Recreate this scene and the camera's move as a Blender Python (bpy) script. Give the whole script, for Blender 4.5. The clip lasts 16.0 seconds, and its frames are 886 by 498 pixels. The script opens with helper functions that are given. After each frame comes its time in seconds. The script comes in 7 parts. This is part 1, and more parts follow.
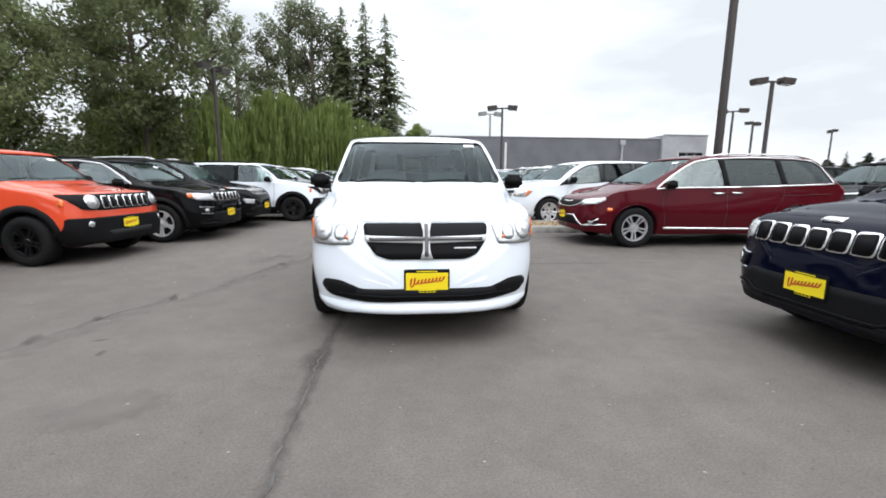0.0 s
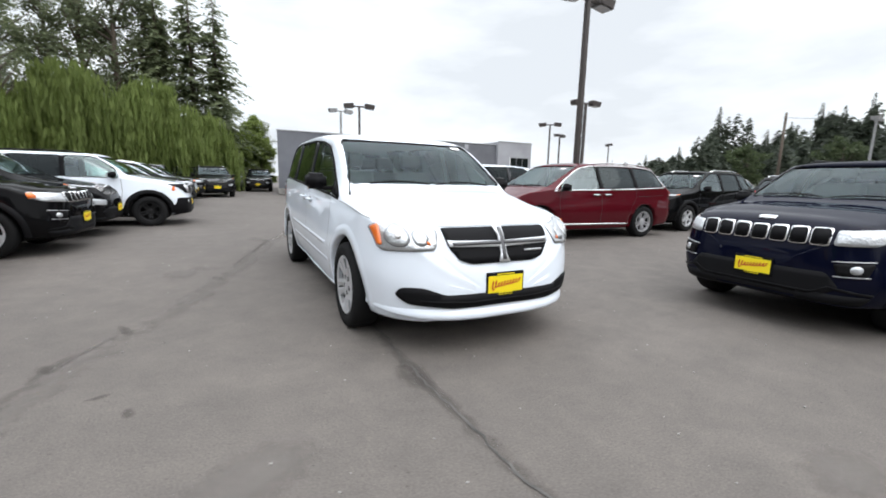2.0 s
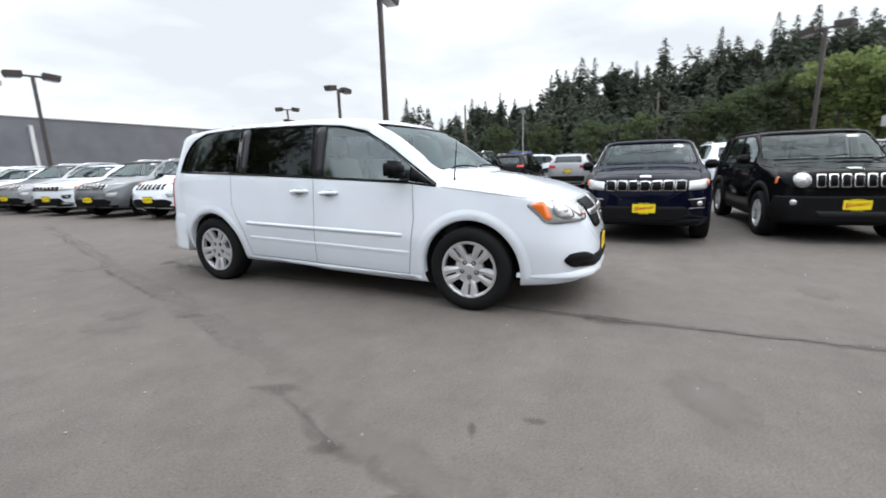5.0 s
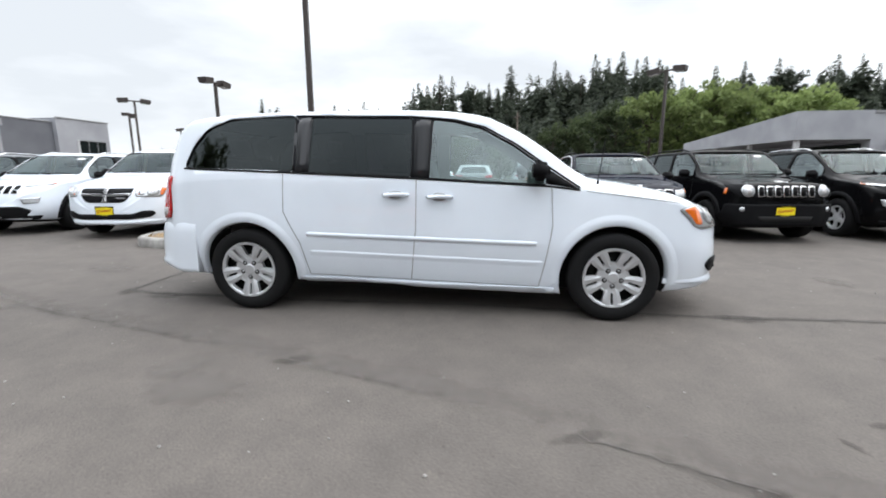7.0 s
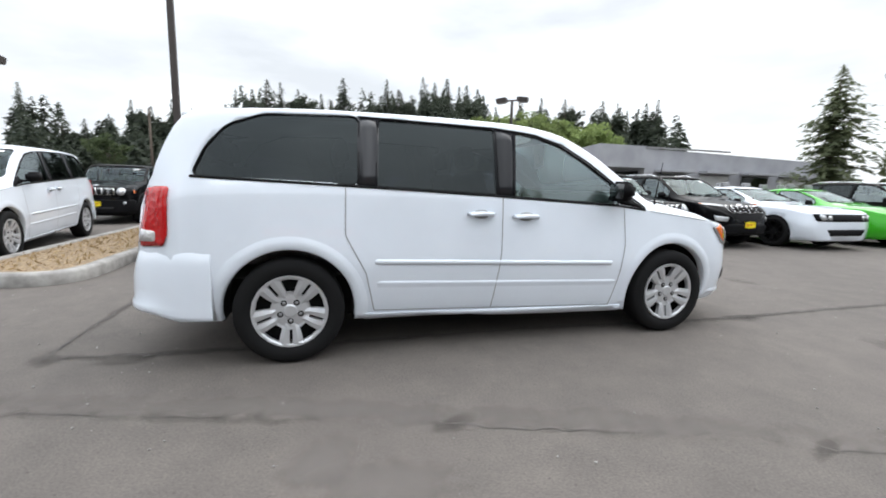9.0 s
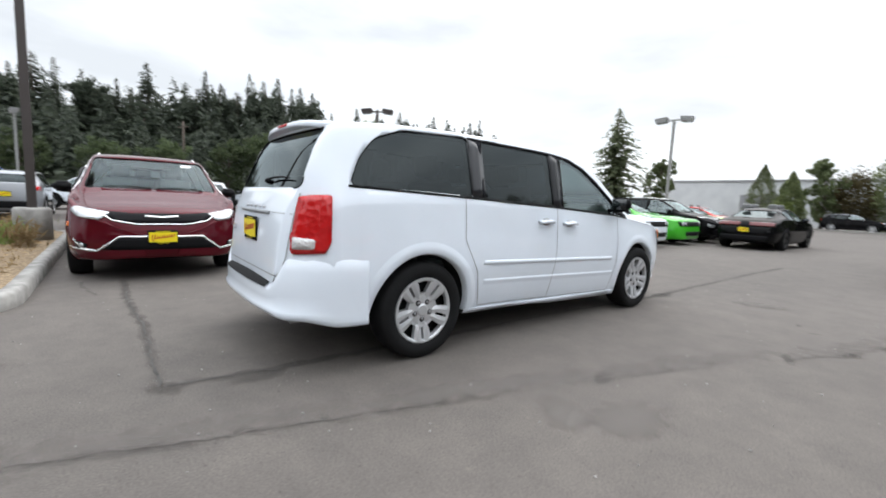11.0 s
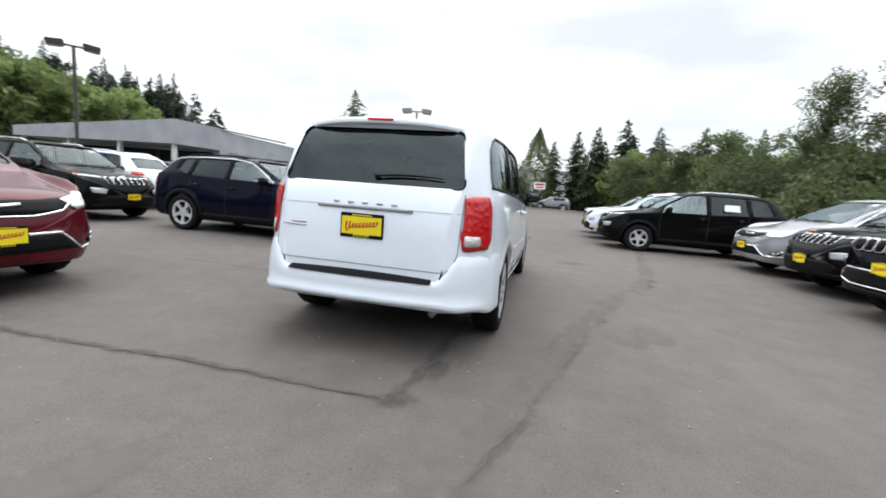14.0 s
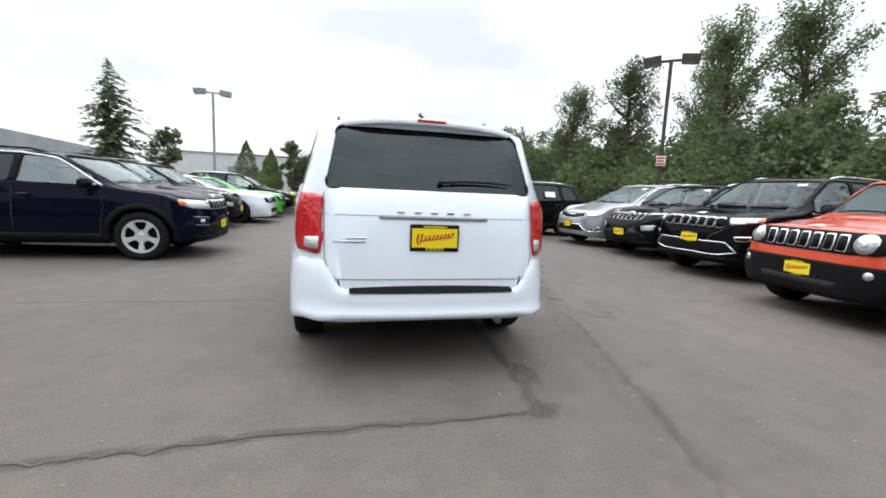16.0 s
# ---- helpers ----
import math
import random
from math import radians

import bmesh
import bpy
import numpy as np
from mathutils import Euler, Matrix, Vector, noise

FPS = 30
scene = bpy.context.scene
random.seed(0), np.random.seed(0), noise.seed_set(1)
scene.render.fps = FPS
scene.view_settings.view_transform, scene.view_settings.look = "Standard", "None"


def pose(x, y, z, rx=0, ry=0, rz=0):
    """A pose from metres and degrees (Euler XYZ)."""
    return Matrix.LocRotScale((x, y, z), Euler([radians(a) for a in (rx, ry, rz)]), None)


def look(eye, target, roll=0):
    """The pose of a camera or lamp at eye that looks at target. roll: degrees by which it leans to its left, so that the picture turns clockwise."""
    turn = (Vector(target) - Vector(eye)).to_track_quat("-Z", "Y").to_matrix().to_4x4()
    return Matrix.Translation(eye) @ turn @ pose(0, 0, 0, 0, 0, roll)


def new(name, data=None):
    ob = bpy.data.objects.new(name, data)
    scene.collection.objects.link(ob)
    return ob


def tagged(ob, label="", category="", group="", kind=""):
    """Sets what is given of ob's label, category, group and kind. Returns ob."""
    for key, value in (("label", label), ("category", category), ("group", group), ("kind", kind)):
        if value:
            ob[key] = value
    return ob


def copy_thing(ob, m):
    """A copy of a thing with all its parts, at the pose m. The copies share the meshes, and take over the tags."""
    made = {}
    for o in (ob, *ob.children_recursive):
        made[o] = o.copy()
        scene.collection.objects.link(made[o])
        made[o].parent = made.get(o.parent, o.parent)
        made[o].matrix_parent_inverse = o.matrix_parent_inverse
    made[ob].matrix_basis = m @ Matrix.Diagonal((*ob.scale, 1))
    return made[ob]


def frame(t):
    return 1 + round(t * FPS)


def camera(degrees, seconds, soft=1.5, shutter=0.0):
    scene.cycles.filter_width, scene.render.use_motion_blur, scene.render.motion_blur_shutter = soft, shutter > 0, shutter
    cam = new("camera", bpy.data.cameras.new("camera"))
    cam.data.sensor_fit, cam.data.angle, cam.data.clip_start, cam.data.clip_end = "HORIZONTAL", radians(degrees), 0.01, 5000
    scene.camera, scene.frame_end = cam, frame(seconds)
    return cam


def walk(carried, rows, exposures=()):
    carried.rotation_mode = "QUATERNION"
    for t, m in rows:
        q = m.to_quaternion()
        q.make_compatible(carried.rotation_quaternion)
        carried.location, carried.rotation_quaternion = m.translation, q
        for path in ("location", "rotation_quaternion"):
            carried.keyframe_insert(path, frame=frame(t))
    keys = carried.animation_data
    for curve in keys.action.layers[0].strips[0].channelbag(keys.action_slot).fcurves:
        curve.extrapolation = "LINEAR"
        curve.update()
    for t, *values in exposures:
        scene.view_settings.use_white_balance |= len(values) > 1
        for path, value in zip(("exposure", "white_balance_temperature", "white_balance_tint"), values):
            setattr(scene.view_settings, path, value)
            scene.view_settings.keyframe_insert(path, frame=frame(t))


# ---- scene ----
cam = camera(92.4, 16.0, soft=1.75, shutter=0.4)
PATH = [
    (0, (-0.158, -5.46, 1.238), (0.023, -3.495, 0.907), 0.3),
    (0.5, (-0.508, -5.444, 1.213), (-0.185, -3.501, 0.864), 1.9),
    (1, (-0.928, -5.326, 1.226), (-0.381, -3.435, 0.87), 3.2),
    (1.5, (-1.392, -5.186, 1.239), (-0.628, -3.368, 0.906), 1.6),
    (2, (-1.813, -4.978, 1.249), (-0.896, -3.231, 0.924), 1.4),
    (2.5, (-2.244, -4.764, 1.245), (-1.156, -3.115, 0.933), -0.1),
    (3, (-2.679, -4.489, 1.252), (-1.442, -2.937, 1.003), -1.8),
    (3.5, (-3.111, -4.153, 1.23), (-1.739, -2.723, 0.96), -1.0),
    (4, (-3.497, -3.739, 1.224), (-1.965, -2.497, 0.891), -0.3),
    (4.5, (-3.865, -3.275, 1.224), (-2.196, -2.221, 0.903), -1.0),
    (4.7, (-4.011, -3.101, 1.232), (-2.292, -2.14, 0.885), -1.3),
    (6.8, (-4.387, -0.786, 1.198), (-2.447, -0.496, 0.808), -0.8),
    (7, (-4.352, -0.547, 1.195), (-2.395, -0.332, 0.839), -0.1),
    (7.5, (-4.19, 0.017, 1.193), (-2.218, 0.054, 0.864), 0.5),
    (8, (-4.021, 0.42, 1.202), (-2.058, 0.273, 0.848), 1.3),
    (8.5, (-3.843, 0.872, 1.228), (-1.904, 0.53, 0.88), 2.8),
    (8.7, (-3.841, 1.061, 1.219), (-1.917, 0.627, 0.892), 2.1),
    (10.8, (-3.446, 3.128, 1.149), (-1.819, 1.98, 0.968), 3.1),
    (11, (-3.384, 3.34, 1.16), (-1.829, 2.102, 0.936), 2.5),
    (11.5, (-3.15, 3.759, 1.141), (-1.737, 2.364, 0.902), 2.4),
    (12, (-2.878, 4.178, 1.154), (-1.624, 2.642, 0.893), 1.9),
    (12.5, (-2.565, 4.52, 1.155), (-1.486, 2.856, 0.896), 2.9),
    (13, (-2.172, 4.813, 1.166), (-1.285, 3.037, 0.926), 2.9),
    (13.5, (-1.754, 5.087, 1.173), (-1.073, 3.221, 0.937), 2.9),
    (14, (-1.27, 5.25, 1.183), (-0.801, 3.325, 0.917), 4.3),
    (14.5, (-0.797, 5.392, 1.187), (-0.599, 3.419, 0.925), 3.6),
    (15, (-0.329, 5.382, 1.199), (-0.329, 3.401, 0.925), 4.3),
    (15.5, (0.14, 5.351, 1.218), (-0.147, 3.385, 0.992), 1.9),
    (16, (0.594, 5.175, 1.196), (0.125, 3.248, 0.936), 2.5),
]
walk(cam, [(t, look(eye, aim, roll)) for t, eye, aim, roll in PATH])

# ---- world and sun ----
world = bpy.data.worlds.new("sky")
scene.world = world
world.use_nodes = True
wn, wl = world.node_tree.nodes, world.node_tree.links
wn.clear()
w_out = wn.new("ShaderNodeOutputWorld")
w_bg = wn.new("ShaderNodeBackground")
w_sky = wn.new("ShaderNodeTexSky")
w_sky.sky_type = "NISHITA"
w_sky.sun_disc = False
w_sky.sun_elevation = radians(50)
w_sky.sun_rotation = radians(160)
w_sky.dust_density = 4.0
w_tint = wn.new("ShaderNodeMixRGB")
w_tint.blend_type = "MULTIPLY"
w_tint.inputs[0].default_value = 1.0
w_tint.inputs[2].default_value = (0.12, 0.12, 0.12, 1)
w_coord = wn.new("ShaderNodeTexCoord")
w_map = wn.new("ShaderNodeMapping")
w_map.inputs["Scale"].default_value = (1.0, 1.0, 3.2)
w_noise = wn.new("ShaderNodeTexNoise")
w_noise.inputs["Scale"].default_value = 2.2
w_noise.inputs["Detail"].default_value = 6
w_noise.inputs["Roughness"].default_value = 0.5
w_ramp = wn.new("ShaderNodeValToRGB")
w_ramp.color_ramp.elements[0].position = 0.38
w_ramp.color_ramp.elements[0].color = (0.67, 0.71, 0.755, 1)
w_ramp.color_ramp.elements[1].position = 0.66
w_ramp.color_ramp.elements[1].color = (0.985, 1.025, 1.065, 1)
w_mix = wn.new("ShaderNodeMixRGB")
w_mix.inputs[0].default_value = 0.93
wl.new(w_coord.outputs["Generated"], w_map.inputs["Vector"])
wl.new(w_map.outputs["Vector"], w_noise.inputs["Vector"])
wl.new(w_noise.outputs["Fac"], w_ramp.inputs["Fac"])
wl.new(w_sky.outputs["Color"], w_tint.inputs[1])
wl.new(w_tint.outputs["Color"], w_mix.inputs[1])
wl.new(w_ramp.outputs["Color"], w_mix.inputs[2])
wl.new(w_mix.outputs["Color"], w_bg.inputs["Color"])
# an overcast sky grows brighter towards the zenith
w_sep = wn.new("ShaderNodeSeparateXYZ")
w_grad = wn.new("ShaderNodeMapRange")
w_grad.inputs["From Min"].default_value, w_grad.inputs["From Max"].default_value = 0.36, 1.0
w_grad.inputs["To Min"].default_value, w_grad.inputs["To Max"].default_value = 1.30, 4.1
wl.new(w_coord.outputs["Generated"], w_sep.inputs["Vector"])
wl.new(w_sep.outputs["Z"], w_grad.inputs["Value"])
wl.new(w_grad.outputs["Result"], w_bg.inputs["Strength"])
wl.new(w_bg.outputs["Background"], w_out.inputs["Surface"])

sun_data = bpy.data.lights.new("sun", "SUN")
sun_data.energy = 1.1
sun_data.angle = radians(70)
sun_data.color = (1.0, 0.985, 0.965)
sun = new("sun", sun_data)
sun.matrix_world = look((0, 0, 30), (-0.22, 0.6, 29.23))


# ---- materials ----
def material(name, base=(0.5, 0.5, 0.5), rough=0.5, metal=0.0, coat=0.0, spec=0.5):
    m = bpy.data.materials.new(name)
    m.use_nodes = True
    b = m.node_tree.nodes["Principled BSDF"]
    b.inputs["Base Color"].default_value = (*base, 1)
    b.inputs["Roughness"].default_value = rough
    b.inputs["Metallic"].default_value = metal
    b.inputs["Coat Weight"].default_value = coat
    b.inputs["Coat Roughness"].default_value = 0.03
    b.inputs["Coat IOR"].default_value = 1.5
    b.inputs["Specular IOR Level"].default_value = spec
    return m


def mottle(m, dark, light, scale, detail=6, low=0.35, high=0.65, coord="Object"):
    """Noise between two colours into the base colour; returns the nodes for more."""
    n, l = m.node_tree.nodes, m.node_tree.links
    tc = n.new("ShaderNodeTexCoord")
    no = n.new("ShaderNodeTexNoise")
    no.inputs["Scale"].default_value = scale
    no.inputs["Detail"].default_value = detail
    ra = n.new("ShaderNodeValToRGB")
    ra.color_ramp.elements[0].position = low
    ra.color_ramp.elements[0].color = (*dark, 1)
    ra.color_ramp.elements[1].position = high
    ra.color_ramp.elements[1].color = (*light, 1)
    l.new(tc.outputs[coord], no.inputs["Vector"])
    l.new(no.outputs["Fac"], ra.inputs["Fac"])
    l.new(ra.outputs["Color"], n["Principled BSDF"].inputs["Base Color"])
    return tc, no, ra


def bump(m, scale, strength, distance=0.01, detail=4, coord="Object"):
    n, l = m.node_tree.nodes, m.node_tree.links
    tc = n.new("ShaderNodeTexCoord")
    no = n.new("ShaderNodeTexNoise")
    no.inputs["Scale"].default_value = scale
    no.inputs["Detail"].default_value = detail
    bu = n.new("ShaderNodeBump")
    bu.inputs["Strength"].default_value = strength
    bu.inputs["Distance"].default_value = distance
    l.new(tc.outputs[coord], no.inputs["Vector"])
    l.new(no.outputs["Fac"], bu.inputs["Height"])
    l.new(bu.outputs["Normal"], n["Principled BSDF"].inputs["Normal"])
    return m


def paint(name, base, metal=0.0, rough=0.35):
    m = material(name, base, rough, metal, 0.55 if max(base) < 0.15 else 1.0, 0.0 if max(base) < 0.15 else 0.10)
    if max(base) < 0.15:
        m.node_tree.nodes["Principled BSDF"].inputs["Coat IOR"].default_value = 1.32
    lo = tuple(c * 0.93 for c in base)
    mottle(m, lo, base, 1.3)
    return m


M = {}
M["white"] = paint("white_paint", (0.79, 0.845, 0.92))
M["navy"] = paint("navy_paint", (0.003, 0.004, 0.013), 0.0)
M["black"] = paint("black_paint", (0.004, 0.004, 0.0045))
M["orange"] = paint("orange_paint", (0.68, 0.075, 0.028))
M["maroon"] = paint("maroon_paint", (0.080, 0.005, 0.010), 0.15)
M["maroon"].node_tree.nodes["Principled BSDF"].inputs["Coat Weight"].default_value = 0.9
M["silver"] = paint("silver_paint", (0.30, 0.31, 0.33), 0.4)
M["grey"] = paint("grey_paint", (0.16, 0.17, 0.18), 0.5)
M["green"] = paint("green_paint", (0.05, 0.42, 0.02))
M["lime"] = paint("lime_paint", (0.42, 0.62, 0.03))
M["red"] = paint("red_paint", (0.5, 0.02, 0.015))
M["plastic"] = bump(material("black_plastic", (0.007, 0.007, 0.008), 0.6, spec=0.10), 400, 0.15, 0.001)
M["rubber"] = bump(material("tyre_rubber", (0.011, 0.011, 0.0115), 0.85, spec=0.15), 60, 0.3, 0.003)
M["gloss_black"] = material("gloss_black_trim", (0.022, 0.023, 0.027), 0.06, spec=0.55)
M["satin_black"] = material("satin_black_trim", (0.018, 0.019, 0.022), 0.18, spec=0.40)
M["liner"] = material("dark_liner", (0.008, 0.008, 0.008), 0.9)
M["chrome"] = material("chrome", (0.88, 0.88, 0.89), 0.2, 0.85)
M["alloy"] = material("silver_alloy", (0.66, 0.67, 0.69), 0.3, 0.4)
M["wheel_cover"] = material("silver_wheel_cover", (0.60, 0.61, 0.63), 0.32, 0.55)
M["dark_alloy"] = material("black_alloy", (0.01, 0.01, 0.011), 0.35, 0.3)
M["glass"] = material("dark_glass", (0.012, 0.016, 0.017), 0.03, 0, 0, 0.6)


def window_glass(name, tint, ior):
    """Thin car glass: tinted see-through with a mirror-like sheen."""
    m = bpy.data.materials.new(name)
    m.use_nodes = True
    n, l = m.node_tree.nodes, m.node_tree.links
    n.clear()
    out, mix, tr, gl, fr = (n.new("ShaderNode" + k) for k in ("OutputMaterial", "MixShader", "BsdfTransparent", "BsdfGlossy", "Fresnel"))
    tr.inputs["Color"].default_value = (*tint, 1)
    gl.inputs["Roughness"].default_value = 0.015
    gl.inputs["Color"].default_value = (0.84, 0.95, 0.97, 1)
    fr.inputs["IOR"].default_value = ior
    l.new(fr.outputs["Fac"], mix.inputs["Fac"])
    l.new(tr.outputs["BSDF"], mix.inputs[1])
    l.new(gl.outputs["BSDF"], mix.inputs[2])
    l.new(mix.outputs["Shader"], out.inputs["Surface"])
    return m


M["privacy"] = window_glass("privacy_glass", (0.075, 0.075, 0.094), 1.50)
M["clear"] = window_glass("clear_glass", (0.82, 0.93, 0.91), 2.2)
M["screen"] = window_glass("windscreen_glass", (0.76, 0.93, 0.90), 1.33)
M["headliner"] = material("grey_cabin_lining", (0.62, 0.63, 0.62), 0.9)
M["cloth"] = bump(material("grey_seat_cloth", (0.22, 0.22, 0.225), 0.9), 200, 0.3, 0.002)
M["dash"] = material("dark_dash", (0.10, 0.105, 0.11), 0.6)
M["paper"] = material("white_paper", (0.8, 0.8, 0.8), 0.7)
M["steel"] = material("galvanised_steel", (0.35, 0.35, 0.36), 0.45, 0.8)
M["satin"] = material("satin_silver_trim", (0.5, 0.5, 0.52), 0.35, 0.6)
M["lamp_clear"] = material("headlamp_lens", (0.50, 0.515, 0.53), 0.16, 0.5, 0.8)
M["lens_white"] = material("clear_white_lens", (0.62, 0.60, 0.60), 0.18, 0.2, 0.6)
M["amber"] = material("amber_lens", (0.80, 0.16, 0.015), 0.2, 0, 1.0)
M["tail_red"] = material("red_lens", (0.50, 0.006, 0.008), 0.15, 0, 0.25)
M["tail_dark"] = material("smoked_red_lens", (0.10, 0.004, 0.005), 0.2, 0, 0.3)
M["yellow"] = material("yellow_plate", (0.86, 0.68, 0.01), 0.45)
M["plate_red"] = material("red_script", (0.45, 0.01, 0.015), 0.5)
M["seam"] = material("panel_gap", (0.03, 0.03, 0.032), 0.8)
M["seam_white"] = material("panel_gap_shade", (0.28, 0.29, 0.30), 0.7)
M["blue"] = material("blue_canvas", (0.05, 0.12, 0.45), 0.7)
M["pole"] = material("brown_painted_steel", (0.055, 0.045, 0.042), 0.5, 0.2)
M["pole_dark"] = material("grey_bar_inlay", (0.10, 0.10, 0.105), 0.4, 0.3)
M["pole_grey"] = material("grey_galvanised_pole", (0.30, 0.30, 0.30), 0.5, 0.3)
M["concrete"] = bump(material("concrete", (0.3, 0.29, 0.27), 0.85), 30, 0.4)
mottle(M["concrete"], (0.2, 0.19, 0.18), (0.34, 0.33, 0.31), 6)


def asphalt_material():
    """Weathered asphalt: broad stains, dusty patches, fine stone grain."""
    m = material("asphalt", (0.15, 0.14, 0.13), 0.85, spec=0.3)
    n, l = m.node_tree.nodes, m.node_tree.links
    tc = n.new("ShaderNodeTexCoord")
    def noise_of(scale, detail, rough=0.55):
        t = n.new("ShaderNodeTexNoise")
        t.inputs["Scale"].default_value, t.inputs["Detail"].default_value, t.inputs["Roughness"].default_value = scale, detail, rough
        l.new(tc.outputs["Object"], t.inputs["Vector"])
        return t
    def ramp_of(src, stops):
        r = n.new("ShaderNodeValToRGB")
        r.color_ramp.elements[0].position, r.color_ramp.elements[0].color = stops[0][0], (*stops[0][1], 1)
        r.color_ramp.elements[1].position, r.color_ramp.elements[1].color = stops[1][0], (*stops[1][1], 1)
        l.new(src.outputs["Fac"], r.inputs["Fac"])
        return r
    broad = ramp_of(noise_of(0.22, 5), ((0.32, (0.105, 0.094, 0.0865)), (0.70, (0.136, 0.121, 0.1105))))
    mid = ramp_of(noise_of(2.9, 9, 0.74), ((0.34, (0.84, 0.84, 0.845)), (0.68, (1.13, 1.12, 1.11))))
    fine = ramp_of(noise_of(85, 3, 0.7), ((0.30, (0.74, 0.74, 0.74)), (0.72, (1.24, 1.24, 1.23))))
    spots = ramp_of(noise_of(11, 5, 0.7), ((0.60, (1.0, 1.0, 1.0)), (0.74, (1.24, 1.22, 1.19))))
    pits = ramp_of(noise_of(34, 3, 0.6), ((0.26, (0.62, 0.62, 0.62)), (0.36, (1.0, 1.0, 1.0))))
    last = broad
    for k, nxt in enumerate((mid, fine, spots, pits)):
        mix = n.new("ShaderNodeMixRGB")
        mix.blend_type = "MULTIPLY"
        mix.inputs[0].default_value = 1.0
        l.new(last.outputs["Color"], mix.inputs[1])
        l.new(nxt.outputs["Color"], mix.inputs[2])
        last = mix
    l.new(last.outputs["Color"], n["Principled BSDF"].inputs["Base Color"])
    bu = n.new("ShaderNodeBump")
    bu.inputs["Strength"].default_value, bu.inputs["Distance"].default_value = 0.22, 0.005
    l.new(noise_of(110, 4, 0.7).outputs["Fac"], bu.inputs["Height"])
    l.new(bu.outputs["Normal"], n["Principled BSDF"].inputs["Normal"])
    return m


def leaf_material(name, dark, light, rough=0.65):
    """Foliage whose tone changes from leaf to leaf."""
    m = material(name, light, rough, spec=0.25)
    n, l = m.node_tree.nodes, m.node_tree.links
    g = n.new("ShaderNodeNewGeometry")
    r = n.new("ShaderNodeValToRGB")
    r.color_ramp.elements[0].color = (*dark, 1)
    r.color_ramp.elements[1].color = (*light, 1)
    l.new(g.outputs["Random Per Island"], r.inputs["Fac"])
    b = n["Principled BSDF"]
    who, span, tone = n.new("ShaderNodeObjectInfo"), n.new("ShaderNodeMapRange"), n.new("ShaderNodeMixRGB")
    span.inputs["To Min"].default_value, span.inputs["To Max"].default_value = 0.78, 1.24
    tone.blend_type = "MULTIPLY"
    tone.inputs[0].default_value = 1.0
    l.new(who.outputs["Random"], span.inputs["Value"])
    l.new(r.outputs["Color"], tone.inputs[1])
    l.new(span.outputs["Result"], tone.inputs[2])
    l.new(tone.outputs["Color"], b.inputs["Base Color"])
    # light shines through thin leaves
    tr, mix = n.new("ShaderNodeBsdfTranslucent"), n.new("ShaderNodeMixShader")
    mix.inputs["Fac"].default_value = 0.46
    l.new(tone.outputs["Color"], tr.inputs["Color"])
    l.new(b.outputs["BSDF"], mix.inputs[1])
    l.new(tr.outputs["BSDF"], mix.inputs[2])
    l.new(mix.outputs["Shader"], n["Material Output"].inputs["Surface"])
    return m


def facet(m, scale, k):
    """Cut facets of a lamp's reflector."""
    n, l = m.node_tree.nodes, m.node_tree.links
    tc, vo, bu = n.new("ShaderNodeTexCoord"), n.new("ShaderNodeTexVoronoi"), n.new("ShaderNodeBump")
    vo.inputs["Scale"].default_value = scale
    bu.inputs["Strength"].default_value, bu.inputs["Distance"].default_value = k, 0.02
    l.new(tc.outputs["Object"], vo.inputs["Vector"])
    l.new(vo.outputs["Distance"], bu.inputs["Height"])
    l.new(bu.outputs["Normal"], n["Principled BSDF"].inputs["Normal"])


M["lamp_ring"] = material("dark_lamp_bezel", (0.27, 0.28, 0.295), 0.25, 0.4)
facet(M["lamp_clear"], 42, 0.22)
facet(M["tail_red"], 26, 0.30)
facet(M["lens_white"], 60, 0.30)
M["asphalt"] = asphalt_material()
M["crack"] = bump(material("open_crack", (0.045, 0.042, 0.04), 0.95), 60, 0.6)
mottle(M["crack"], (0.045, 0.043, 0.04), (0.10, 0.094, 0.088), 9)
M["tar"] = bump(material("old_tar_patch", (0.09, 0.087, 0.084), 0.9), 60, 0.4)
mottle(M["tar"], (0.080, 0.073, 0.068), (0.118, 0.106, 0.097), 14)


def wear_material(name, dark, light, most):
    """A stain or worn strip whose edge thins out raggedly by the mesh's own 'wear' values."""
    m = material(name, light, 0.9, spec=0.2)
    tc, no, ra = mottle(m, dark, light, 30)
    n, l = m.node_tree.nodes, m.node_tree.links
    at, rag, add, ramp, see, mix = (n.new("ShaderNode" + k) for k in ("Attribute", "TexNoise", "Math", "MapRange", "BsdfTransparent", "MixShader"))
    at.attribute_name = "wear"
    rag.inputs["Scale"].default_value, rag.inputs["Detail"].default_value, rag.inputs["Roughness"].default_value = 9, 7, 0.7
    add.operation = "ADD"
    ramp.interpolation_type = "SMOOTHSTEP"
    for k, v in (("From Min", 0.70), ("From Max", 1.55), ("To Min", 0.0), ("To Max", most)):
        ramp.inputs[k].default_value = v
    l.new(tc.outputs["Object"], rag.inputs["Vector"])
    l.new(at.outputs["Fac"], add.inputs[0])
    l.new(rag.outputs["Fac"], add.inputs[1])
    l.new(add.outputs["Value"], ramp.inputs["Value"])
    l.new(ramp.outputs["Result"], mix.inputs["Fac"])
    l.new(see.outputs["BSDF"], mix.inputs[1])
    l.new(n["Principled BSDF"].outputs["BSDF"], mix.inputs[2])
    l.new(mix.outputs["Shader"], n["Material Output"].inputs["Surface"])
    return m


